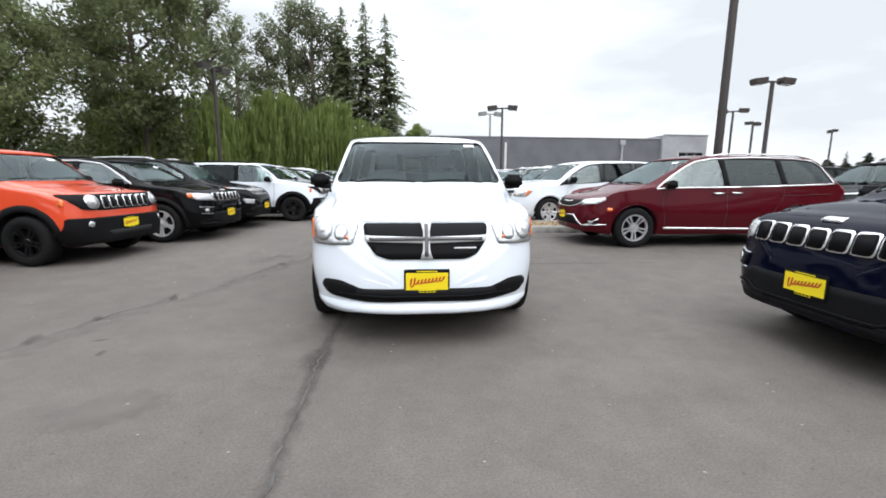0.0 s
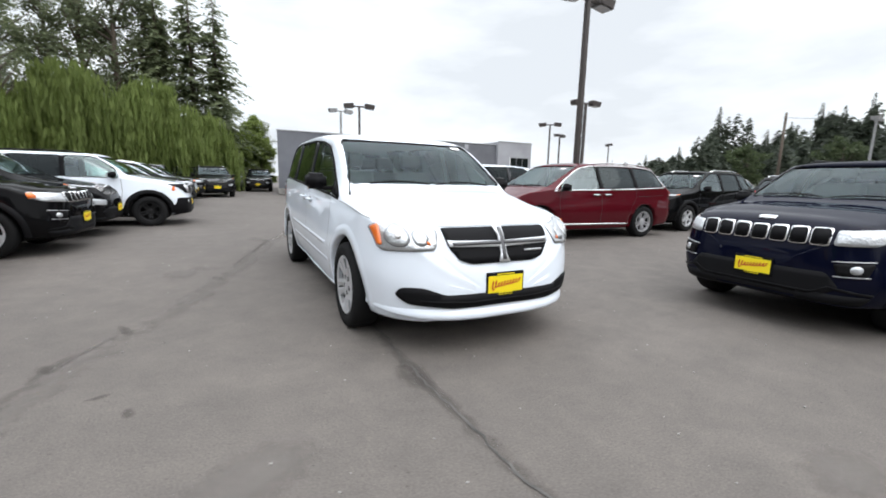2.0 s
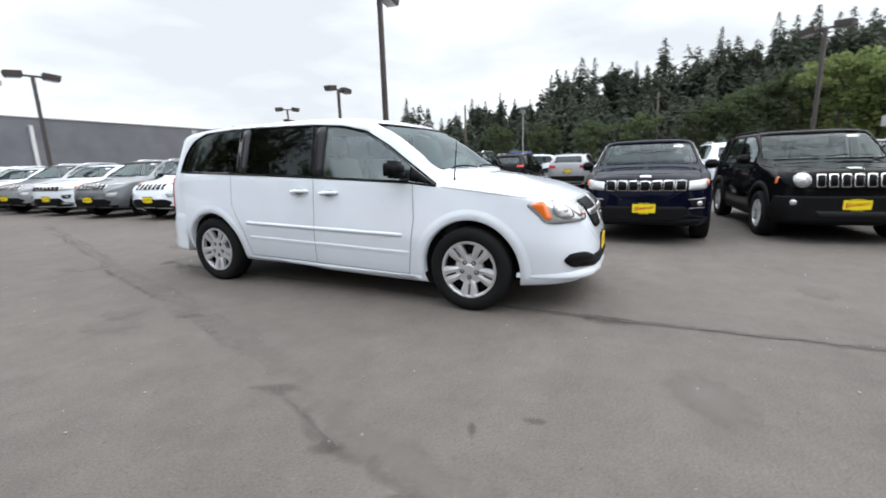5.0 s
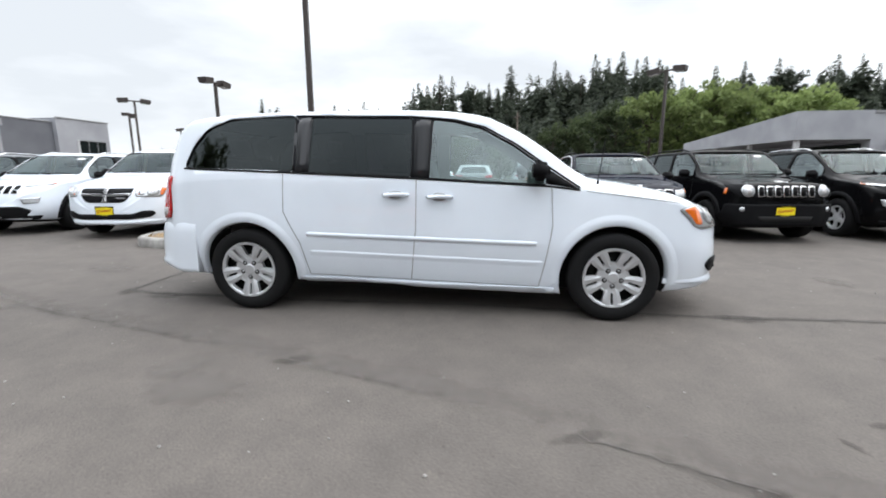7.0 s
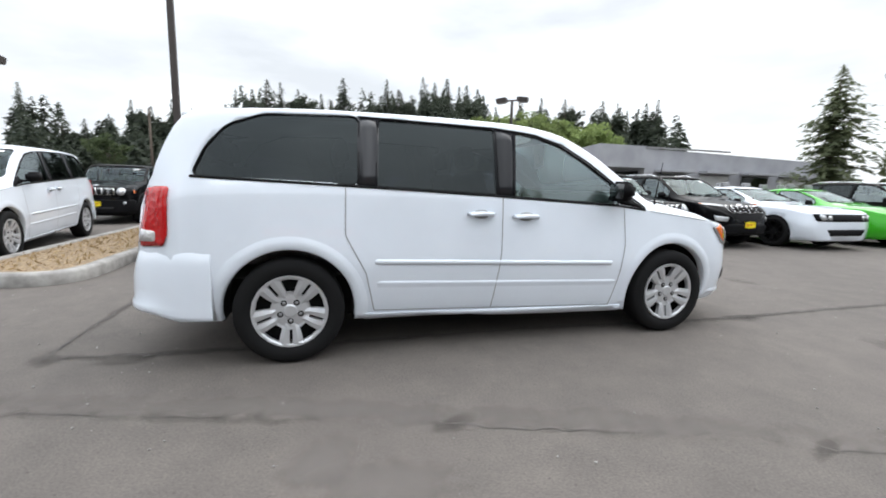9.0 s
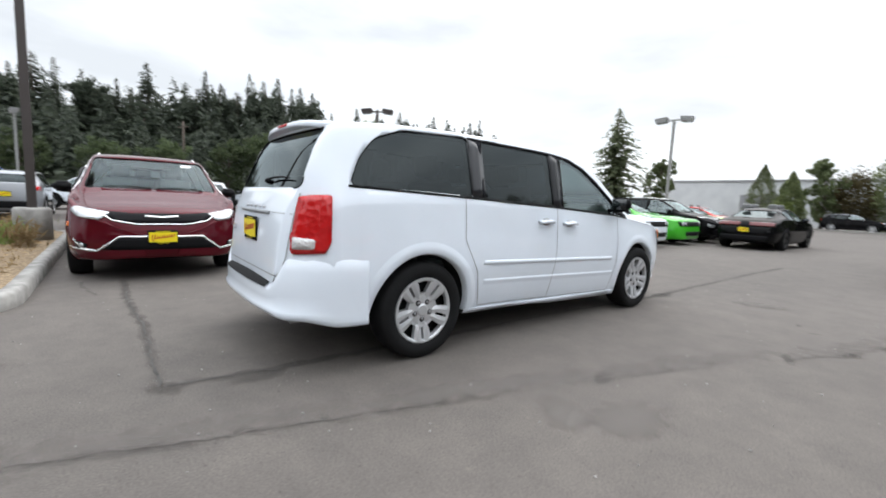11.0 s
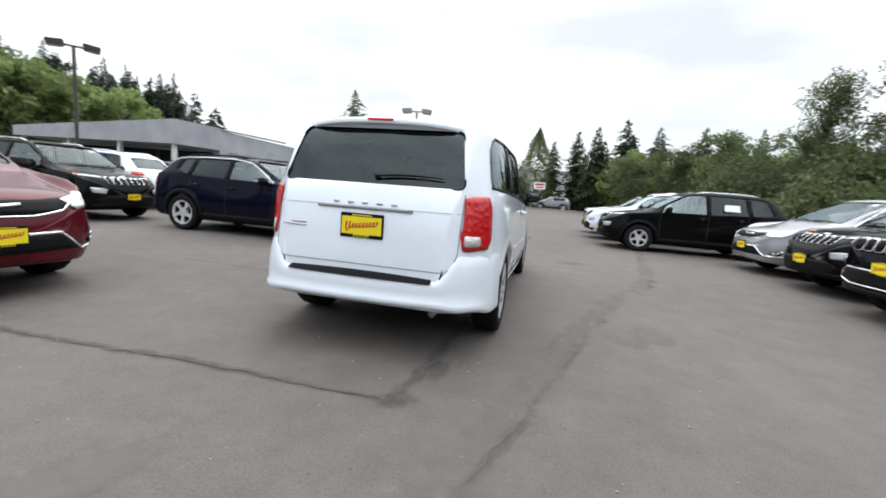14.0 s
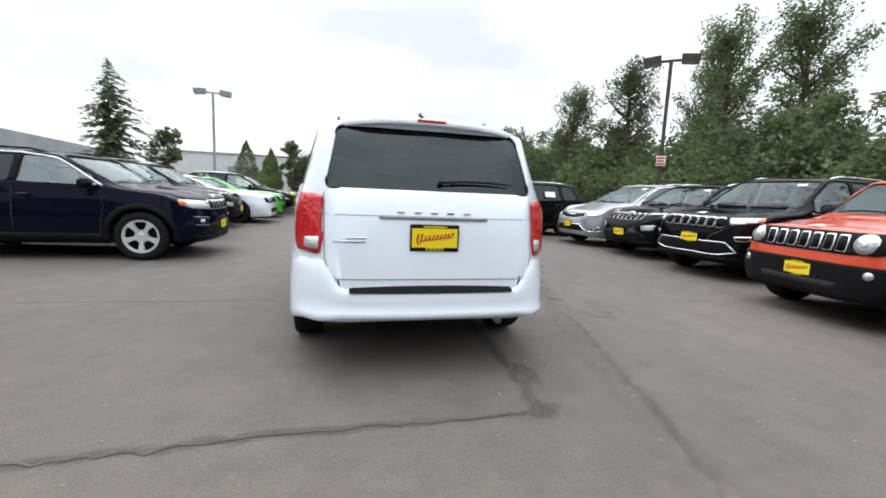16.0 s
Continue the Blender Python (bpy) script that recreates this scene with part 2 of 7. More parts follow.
M["worn_dark"] = wear_material("dark_worn_asphalt", (0.070, 0.063, 0.058), (0.094, 0.084, 0.077), 0.42)
M["worn_faint"] = wear_material("faded_dark_asphalt", (0.074, 0.067, 0.061), (0.094, 0.084, 0.077), 0.30)
M["worn_pale"] = wear_material("pale_worn_asphalt", (0.150, 0.136, 0.125), (0.19, 0.173, 0.160), 0.60)
M["straw"] = leaf_material("dry_straw", (0.20, 0.13, 0.06), (0.42, 0.31, 0.17), 0.9)
M["mulch"] = bump(material("bark_mulch", (0.2, 0.14, 0.09), 0.95), 40, 0.8, 0.02)
mottle(M["mulch"], (0.13, 0.09, 0.055), (0.34, 0.25, 0.15), 25)
M["grey_wall"] = material("grey_painted_block", (0.16, 0.16, 0.175), 0.8)
M["pale_wall"] = material("pale_grey_wall", (0.42, 0.43, 0.44), 0.8)
M["white_wall"] = material("white_wall", (0.62, 0.63, 0.63), 0.8)
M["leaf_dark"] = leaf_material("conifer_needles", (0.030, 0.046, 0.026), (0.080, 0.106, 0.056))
# greyer and paler than the near needles: distance haze mixed into the leaf colour
M["leaf_hazed"] = leaf_material("hazed_conifer_needles", (0.042, 0.053, 0.041), (0.100, 0.118, 0.084))
M["leaf_mid"] = leaf_material("broad_leaves", (0.110, 0.134, 0.076), (0.20, 0.228, 0.128))
M["leaf_deep"] = leaf_material("deep_green_leaves", (0.105, 0.130, 0.058), (0.20, 0.232, 0.104))
M["leaf_light"] = leaf_material("willow_leaves", (0.125, 0.165, 0.045), (0.22, 0.275, 0.085))
M["leaf_verge"] = leaf_material("verge_leaves", (0.080, 0.104, 0.046), (0.150, 0.180, 0.084))
M["leaf_hill"] = leaf_material("hill_leaves", (0.150, 0.200, 0.072), (0.250, 0.310, 0.115))
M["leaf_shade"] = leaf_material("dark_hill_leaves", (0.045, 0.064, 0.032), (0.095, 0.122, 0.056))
M["leaf_brown"] = leaf_material("bronze_leaves", (0.05, 0.042, 0.02), (0.11, 0.09, 0.042))
M["bark"] = bump(material("bark", (0.09, 0.07, 0.055), 0.9), 20, 0.6)


# ---- mesh helpers ----
def finish(name, bm, mat, smooth=True):
    me = bpy.data.meshes.new(name)
    bm.normal_update()
    bm.to_mesh(me)
    bm.free()
    if smooth:
        for p in me.polygons:
            p.use_smooth = True
    if mat is not None:
        for one in (mat if isinstance(mat, (list, tuple)) else [mat]):
            me.materials.append(one)
    return me


def part(name, bm, mat, parent, label="", smooth=True):
    ob = new(name, finish(name, bm, mat, smooth) if isinstance(bm, bmesh.types.BMesh) else bm)
    ob.parent = parent
    if label:
        ob["label"] = label
    return ob


def box(bm, x0, x1, y0, y1, z0, z1):
    v = [bm.verts.new((x, y, z)) for x in (x0, x1) for y in (y0, y1) for z in (z0, z1)]
    for f in ((0, 1, 3, 2), (4, 6, 7, 5), (0, 4, 5, 1), (2, 3, 7, 6), (0, 2, 6, 4), (1, 5, 7, 3)):
        bm.faces.new([v[i] for i in f])
    return v


def boxes(*dims, bevel=0.0):
    bm = bmesh.new()
    for d in dims:
        box(bm, *d)
    if bevel:
        bmesh.ops.bevel(bm, geom=bm.edges[:], offset=bevel, segments=2, affect="EDGES", profile=0.6)
    return bm


def lathe(profile, n=32, axis="y"):
    """Revolves (radius, offset) pairs round an axis."""
    bm = bmesh.new()
    rings = []
    for r, o in profile:
        ring = []
        for i in range(n):
            a = 2 * math.pi * i / n
            p = (r * math.cos(a), o, r * math.sin(a)) if axis == "y" else (r * math.cos(a), r * math.sin(a), o)
            ring.append(bm.verts.new(p))
        rings.append(ring)
    for a, b in zip(rings, rings[1:]):
        for i in range(n):
            bm.faces.new((a[i], a[(i + 1) % n], b[(i + 1) % n], b[i]))
    for ring, (r, _) in ((rings[0], profile[0]), (rings[-1], profile[-1])):
        if r < 0.002:
            bm.faces.new(ring)
    bmesh.ops.recalc_face_normals(bm, faces=bm.faces[:])
    return bm


def tube(points, radii, n=8):
    """A bent tube of changing radius through points."""
    bm = bmesh.new()
    rings = []
    pts = [Vector(p) for p in points]
    for i, p in enumerate(pts):
        d = (pts[min(i + 1, len(pts) - 1)] - pts[max(i - 1, 0)]).normalized()
        u = d.orthogonal().normalized()
        w = d.cross(u)
        rings.append([bm.verts.new(p + radii[i] * (math.cos(2 * math.pi * k / n) * u + math.sin(2 * math.pi * k / n) * w)) for k in range(n)])
    for i in range(len(rings) - 1):
        a, b = rings[i], rings[i + 1]
        k0 = min(range(n), key=lambda k: (b[k].co - a[0].co).length)
        for k in range(n):
            bm.faces.new((a[k], a[(k + 1) % n], b[(k + 1 + k0) % n], b[(k + k0) % n]))
    bm.faces.new(rings[0])
    bm.faces.new(rings[-1])
    bmesh.ops.recalc_face_normals(bm, faces=bm.faces[:])
    return bm


def rounded(poly, r, n=4):
    """A polygon with its corners rounded."""
    out = []
    k = len(poly)
    for i in range(k):
        p, a, b = Vector(poly[i]), Vector(poly[i - 1]), Vector(poly[(i + 1) % k])
        ra = min(r, (a - p).length * 0.45)
        rb = min(r, (b - p).length * 0.45)
        s, e = p + (a - p).normalized() * ra, p + (b - p).normalized() * rb
        for j in range(n + 1):
            t = j / n
            out.append(tuple((1 - t) ** 2 * s + 2 * t * (1 - t) * p + t * t * e))
    return out


def strip(line, w):
    """A polygon round an open line of 2D points, w wide."""
    pts = [Vector(p) for p in line]
    left, right = [], []
    for i, p in enumerate(pts):
        d = (pts[min(i + 1, len(pts) - 1)] - pts[max(i - 1, 0)]).normalized()
        nrm = Vector((-d.y, d.x)) * w / 2
        left.append(tuple(p + nrm))
        right.append(tuple(p - nrm))
    return left + right[::-1]


def pchip(xs, ys, x):
    """Monotone cubic through (xs, ys), xs rising."""
    xs, ys = np.asarray(xs, float), np.asarray(ys, float)
    h = np.diff(xs)
    d = np.diff(ys) / h
    m = np.zeros(len(xs))
    for i in range(1, len(xs) - 1):
        if d[i - 1] * d[i] > 0:
            w1, w2 = 2 * h[i] + h[i - 1], h[i] + 2 * h[i - 1]
            m[i] = (w1 + w2) / (w1 / d[i - 1] + w2 / d[i])
    m[0], m[-1] = d[0], d[-1]
    i = int(min(max(np.searchsorted(xs, x) - 1, 0), len(h) - 1))
    t = (x - xs[i]) / h[i]
    return ((2 * t ** 3 - 3 * t * t + 1) * ys[i] + (t ** 3 - 2 * t * t + t) * h[i] * m[i]
            + (-2 * t ** 3 + 3 * t * t) * ys[i + 1] + (t ** 3 - t * t) * h[i] * m[i + 1])


def chaikin(pts, times=2):
    for _ in range(times):
        out = [pts[0]]
        for a, b in zip(pts, pts[1:]):
            out += [(0.75 * a[0] + 0.25 * b[0], 0.75 * a[1] + 0.25 * b[1]), (0.25 * a[0] + 0.75 * b[0], 0.25 * a[1] + 0.75 * b[1])]
        out.append(pts[-1])
        pts = out
    return pts


# ---- cars ----
from mathutils.bvhtree import BVHTree


def loft(table, stations, times=2):
    """A closed body from rows (x, z_low, w_low, z_mid, w_mid, z_shoulder, w_shoulder, z_edge, w_edge, z_top)."""
    table = sorted(table)
    cols = list(zip(*table))
    bm = bmesh.new()
    rings = []
    for x in stations:
        zb, wb, zm, wm, zs, ws, zr, wr, zt = (float(pchip(cols[0], c, x)) for c in cols[1:])
        half = [(0, zb), (wb * 0.55, zb), (wb * 0.93, zb), (wb, zb + 0.035), (wm, zm - 0.06), (wm, zm + 0.06),
                (ws + 0.004, zs - 0.03), (ws - 0.004, zs + 0.03), (wr, zr - 0.02), (wr * 0.96, zr + 0.3 * (zt - zr)), (wr * 0.6, zt - 0.12 * (zt - zr)), (0, zt)]
        pts = chaikin(half, times)
        ring = [bm.verts.new((x, y, z)) for y, z in pts] + [bm.verts.new((x, -y, z)) for y, z in pts[-2:0:-1]]
        rings.append(ring)
    n = len(rings[0])
    for a, b in zip(rings, rings[1:]):
        for i in range(n):
            bm.faces.new((a[i], a[(i + 1) % n], b[(i + 1) % n], b[i]))
    bm.faces.new(rings[0])
    bm.faces.new(rings[-1])
    bmesh.ops.recalc_face_normals(bm, faces=bm.faces[:])
    return bm


def spread(table, n=64):
    xs = sorted(r[0] for r in table)
    lo, hi = xs[0], xs[-1]
    return sorted({round((lo + hi) / 2 - (hi - lo) / 2 * math.cos(math.pi * i / n) * 1.0, 4) * 0.65 + round(lo + (hi - lo) * i / n, 4) * 0.35 for i in range(n + 1)})


def patch(bvh, poly, view, off=0.004, thick=0.012, step=0.06, side=1):
    """A curved plate that follows the body inside a polygon: view 'side' (x, z), 'front' or 'rear' (y, z), 'top' (x, y)."""
    bm = bmesh.new()
    if view == "side":
        co = [Vector((p[0], 0, p[1])) for p in poly]
        axes, way, far = ((1, 0, 0), (0, 0, 1)), Vector((0, -side, 0)), Vector((0, 3 * side, 0))
    elif view == "top":
        co = [Vector((p[0], p[1], 0)) for p in poly]
        axes, way, far = ((1, 0, 0), (0, 1, 0)), Vector((0, 0, -1)), Vector((0, 0, 4))
    else:
        s = 1 if view == "front" else -1
        co = [Vector((0, p[0], p[1])) for p in poly]
        axes, way, far = ((0, 1, 0), (0, 0, 1)), Vector((-s, 0, 0)), Vector((5 * s, 0, 0))
    bm.faces.new([bm.verts.new(c) for c in co])
    for ax in axes:
        ax = Vector(ax)
        lo, hi = min(c.dot(ax) for c in co), max(c.dot(ax) for c in co)
        k = int((hi - lo) / step)
        for i in range(1, k + 1):
            at = lo + (hi - lo) * i / (k + 1)
            bmesh.ops.bisect_plane(bm, geom=bm.verts[:] + bm.edges[:] + bm.faces[:], plane_co=ax * at, plane_no=ax)
    bmesh.ops.triangulate(bm, faces=[f for f in bm.faces if len(f.verts) > 4])
    for v in bm.verts:
        hit, nrm, _, _ = bvh.ray_cast(v.co + far, way)
        if hit is None:
            q = v.co + far * 0.25
            hit, nrm, _, _ = bvh.find_nearest(q)
        if nrm.dot(way) > 0:
            nrm = -nrm
        v.co = hit + nrm * off
    bmesh.ops.recalc_face_normals(bm, faces=bm.faces[:])
    if bm.faces and sum(f.normal.dot(way) for f in bm.faces) > 0:
        bmesh.ops.reverse_faces(bm, faces=bm.faces[:])
    if thick:
        rim = [e for e in bm.edges if e.is_boundary]
        made = bmesh.ops.extrude_edge_only(bm, edges=rim)["geom"]
        for v in made:
            if isinstance(v, bmesh.types.BMVert):
                v.co += way * thick
        bmesh.ops.recalc_face_normals(bm, faces=bm.faces[:])
    return bm


def grown(poly, d):
    """A polygon moved outwards by d along its corner normals."""
    k = len(poly)
    area = sum(poly[i - 1][0] * poly[i][1] - poly[i][0] * poly[i - 1][1] for i in range(k))
    s = 1 if area > 0 else -1
    out = []
    for i in range(k):
        a, p, b = Vector(poly[i - 1]), Vector(poly[i]), Vector(poly[(i + 1) % k])
        e = (b - a)
        if e.length < 1e-6:
            out.append(tuple(p))
            continue
        e.normalize()
        out.append((p.x + e.y * s * d, p.y - e.x * s * d))
    return out


def ring_patch(bvh, inner, width, view, off=0.004, side=1):
    """A thin frame that follows the body round a polygon."""
    outer = grown(inner, width)
    bm = bmesh.new()
    n = len(inner)
    if view == "side":
        up, way, far = (lambda p: Vector((p[0], 0, p[1]))), Vector((0, -side, 0)), Vector((0, 3 * side, 0))
    else:
        s = 1 if view == "front" else -1
        up, way, far = (lambda p: Vector((0, p[0], p[1]))), Vector((-s, 0, 0)), Vector((5 * s, 0, 0))
    rows = []
    for poly, lift in ((inner, -0.012), (inner, off), (outer, off), (outer, -0.004)):
        row = []
        for p in poly:
            hit, nrm, _, _ = bvh.ray_cast(up(p) + far, way)
            if hit is None:
                hit, nrm, _, _ = bvh.find_nearest(up(p) + far * 0.25)
            if nrm.dot(way) > 0:
                nrm = -nrm
            row.append(bm.verts.new(hit + nrm * lift))
        rows.append(row)
    for a, b in zip(rows, rows[1:]):
        for i in range(n):
            j = (i + 1) % n
            bm.faces.new((a[i], a[j], b[j], b[i]))
    bmesh.ops.recalc_face_normals(bm, faces=bm.faces[:])
    return bm


def arch_ring(bvh, xw, zc, r0, r1, low, off, soft, s, n=34):
    """The lip round a wheel opening: outer edge on the body, rolled into the arch."""
    rows = ((r1, 0.001), (r1 - 0.35 * (r1 - r0), off * 0.75), (r0 + 0.012, off), (r0, -0.004), (r0 - 0.004, -0.05)) if soft else ((r1 + 0.002, -0.006), (r1, off), (r0 + 0.012, off), (r0, off - 0.006), (r0 - 0.004, -0.05))
    bm = bmesh.new()
    lines = []
    for k, (r, lift) in enumerate(rows):
        line = []
        for i in range(n + 1):
            a = radians(low + (180 - 2 * low) * i / n)
            ra = max(r, r0 + 0.010)
            hit, nrm, _, _ = bvh.ray_cast(Vector((xw + ra * math.cos(a), 3 * s, zc + ra * math.sin(a))), Vector((0, -s, 0)))
            if hit is None:
                hit, nrm, _, _ = bvh.find_nearest(Vector((xw + ra * math.cos(a), 1.0 * s, zc + ra * math.sin(a))))
            line.append(bm.verts.new((xw + r * math.cos(a), hit.y + lift * s, zc + r * math.sin(a))))
        lines.append(line)
    for p, q in zip(lines, lines[1:]):
        for i in range(n):
            bm.faces.new((p[i], p[i + 1], q[i + 1], q[i]))
    bmesh.ops.recalc_face_normals(bm, faces=bm.faces[:])
    return bm


def mirrored(poly):
    return [(-p[0], p[1]) for p in poly[::-1]]


def arc(cx, cz, r, a0, a1, n=20):
    return [(cx + r * math.cos(radians(a0 + (a1 - a0) * i / n)), cz + r * math.sin(radians(a0 + (a1 - a0) * i / n))) for i in range(n + 1)]


def cut_body(bm, cutters, mats):
    """Takes the cutters (bmeshes) out of a closed body; their faces carry the second material."""
    base = bpy.data.objects.new("tmp", finish("tmp", bm, mats))
    scene.collection.objects.link(base)
    tools = []
    for c, slot in cutters:
        for f in c.faces:
            f.material_index = slot
        t = bpy.data.objects.new("tmp_tool", finish("tmp_tool", c, mats, False))
        scene.collection.objects.link(t)
        mod = base.modifiers.new("cut", "BOOLEAN")
        mod.object, mod.operation, mod.solver = t, "DIFFERENCE", "EXACT"
        tools.append(t)
    dg = bpy.context.evaluated_depsgraph_get()
    me = bpy.data.meshes.new_from_object(base.evaluated_get(dg))
    for t in tools + [base]:
        bpy.data.objects.remove(t)
    return me


def prism(poly, view, lo, hi):
    """A solid over a polygon: 'side' (x, z) from y lo to hi, 'front' (y, z) from x lo to hi."""
    bm = bmesh.new()
    at = (lambda p, d: (p[0], d, p[1])) if view == "side" else (lambda p, d: (d, p[0], p[1]))
    a = [bm.verts.new(at(p, lo)) for p in poly]
    b = [bm.verts.new(at(p, hi)) for p in poly]
    bm.faces.new(a)
    bm.faces.new(b)
    for i in range(len(poly)):
        j = (i + 1) % len(poly)
        bm.faces.new((a[i], a[j], b[j], b[i]))
    bmesh.ops.recalc_face_normals(bm, faces=bm.faces[:])
    return bm


def wheel_meshes(R, width, rim, style):
    """Meshes of a wheel at the origin, outer face towards -y: (name, mesh) pairs."""
    h = width / 2
    tyre = lathe([(rim * 0.97, -h * 0.80), (rim * 1.03, -h * 0.97), (rim + (R - rim) * 0.45, -h * 1.06), (R * 0.955, -h * 0.98), (R * 0.99, -h * 0.8),
                  (R, -h * 0.4), (R, h * 0.4), (R * 0.99, h * 0.8), (R * 0.955, h), (rim * 1.02, h * 0.95), (rim * 0.9, h * 0.5), (rim * 0.92, -h * 0.3)], 32)
    out = [("tyre", finish("tyre", tyre, M["rubber"]))]
    back = lathe([(0.001, 0.0), (rim * 0.96, 0.0), (rim * 0.96, 0.02), (0.001, 0.02)], 28)
    out.append(("brake_disc", finish("brake_disc", back, M["liner"])))
    kind, spokes, mat = style
    if kind == "cover":
        out.append(("wheel_cover", finish("wheel_cover", cover_mesh(rim, h), mat, False)))
        for i in range(5):
            a = math.pi * 1.5 + 2 * math.pi * i / 5
            # no real hollow round each nut: a near-black disc paints the recess's shade
            for nm, r, o, m in (("nut_well", 0.021, 0.785, "liner"), ("lug_nut", 0.012, 0.815, "steel")):
                cup = lathe([(0.001, -h * o), (r * 0.85, -h * o), (r, -h * (o - 0.03)), (r, -h * 0.68), (0.001, -h * 0.68)], 10)
                bmesh.ops.translate(cup, verts=cup.verts[:], vec=(rim * 0.275 * math.cos(a), 0, rim * 0.275 * math.sin(a)))
                out.append((nm, finish(nm, cup, M[m])))
        return out
    face = bmesh.new()
    ring = lathe([(rim * 0.86, -h * 0.72), (rim * 0.9, -h * 0.92), (rim * 0.985, -h * 0.95), (rim * 1.0, -h * 0.85), (rim * 0.97, -h * 0.5), (rim * 0.88, -h * 0.45)], 32)
    tmp = bpy.data.meshes.new("tmp")
    ring.to_mesh(tmp)
    ring.free()
    face.from_mesh(tmp)
    hub = lathe([(0.001, -h * 0.80), (rim * 0.16, -h * 0.80), (rim * 0.2, -h * 0.74), (rim * 0.37, -h * 0.735), (rim * 0.40, -h * 0.4), (0.001, -h * 0.35)], 24)
    hub.to_mesh(tmp)
    hub.free()
    face.from_mesh(tmp)
    bpy.data.meshes.remove(tmp)
    for i in range(spokes):
        a0 = -math.pi / 2 + 2 * math.pi * i / spokes
        full = math.pi / spokes
        if kind == "twin":
            fingers = [[(-0.62, -0.22), (-0.50, -0.18), (-0.42, -0.16), (-0.44, -0.14)], [(0.22, 0.62), (0.18, 0.50), (0.16, 0.42), (0.14, 0.44)]]
            radii = (0.28, 0.5, 0.75, 0.94)
        else:
            fingers = [[(-0.70, 0.70), (-0.36, 0.36), (-0.32, 0.32), (-0.42, 0.42)]]
            radii = (0.28, 0.5, 0.75, 0.94)
        for fin in fingers:
            v = []
            for (f0, f1), rr, dep in zip(fin, radii, (0.74, 0.82, 0.92, 0.93)):
                for ang in (f0 * full, f1 * full):
                    for y in (-h * dep, -h * (dep - 0.3)):
                        v.append(face.verts.new((rim * rr * math.cos(a0 + ang), y, rim * rr * math.sin(a0 + ang))))
            for s in (0, 4, 8):
                q = v[s:s + 8]
                for fc in ((0, 2, 6, 4), (1, 5, 7, 3), (0, 4, 5, 1), (2, 3, 7, 6)):
                    face.faces.new([q[j] for j in fc])
    for i in range(5):
        a = math.pi / 2 + math.pi + 2 * math.pi * i / 5
        nut = bmesh.ops.create_cone(face, cap_ends=True, segments=6, radius1=0.012, radius2=0.009, depth=0.02,
                                    matrix=Matrix.Translation((rim * 0.29 * math.cos(a), -h * 0.74, rim * 0.29 * math.sin(a))) @ Matrix.Rotation(math.pi / 2, 4, "X"))
    bmesh.ops.recalc_face_normals(face, faces=face.faces[:])
    out.append(("rim", finish("rim", face, mat, False)))
    return out


def cover_mesh(rim, h):
    """A pressed wheel cover: five wide windows, five slit spokes, dished towards the hub."""
    rings = [(0.15, 0.82), (0.19, 0.77), (0.36, 0.73), (0.45, 0.75), (0.52, 0.79), (0.62, 0.84), (0.72, 0.885), (0.82, 0.92), (0.89, 0.935), (0.945, 0.965), (0.985, 0.96), (1.0, 0.82)]
    bm = bmesh.new()
    grid = []
    for r, dep in rings:
        k = min(max((r - 0.52) / 0.37, 0), 1)
        w, sl = 11.0 + 4.5 * k, 3.2 * 0.7 / max(r, 0.5)
        rows = []
        inside = 0.45 <= r <= 0.90
        for i in range(5):
            for c, lift in ((-36 + sl, -0.02), (-(36 - sl + w) / 2, 0.035), (-w, -0.05), (0, -0.05), (w, -0.05), ((36 - sl + w) / 2, 0.035), (36 - sl, -0.02)):
                a = radians(90 + 72 * i + c)
                rows.append(bm.verts.new((rim * r * math.cos(a), -h * (dep + (lift if inside else 0)), rim * r * math.sin(a))))
        grid.append(rows)
    bm.faces.new(grid[0])
    for k, (p, q) in enumerate(zip(grid, grid[1:])):
        r = rings[k][0]
        for c in range(35):
            col = c % 7
            if (col in (2, 3) and 0.52 <= r < 0.89) or (col == 6 and 0.52 <= r < 0.89):
                continue
            d = (c + 1) % 35
            bm.faces.new((p[c], p[d], q[d], q[c]))
    bmesh.ops.recalc_face_normals(bm, faces=bm.faces[:])
    rim_edges = [e for e in bm.edges if e.is_boundary]
    for v in bmesh.ops.extrude_edge_only(bm, edges=rim_edges)["geom"]:
        if isinstance(v, bmesh.types.BMVert):
            v.co.y += h * 0.32
    bmesh.ops.recalc_face_normals(bm, faces=bm.faces[:])
    return bm


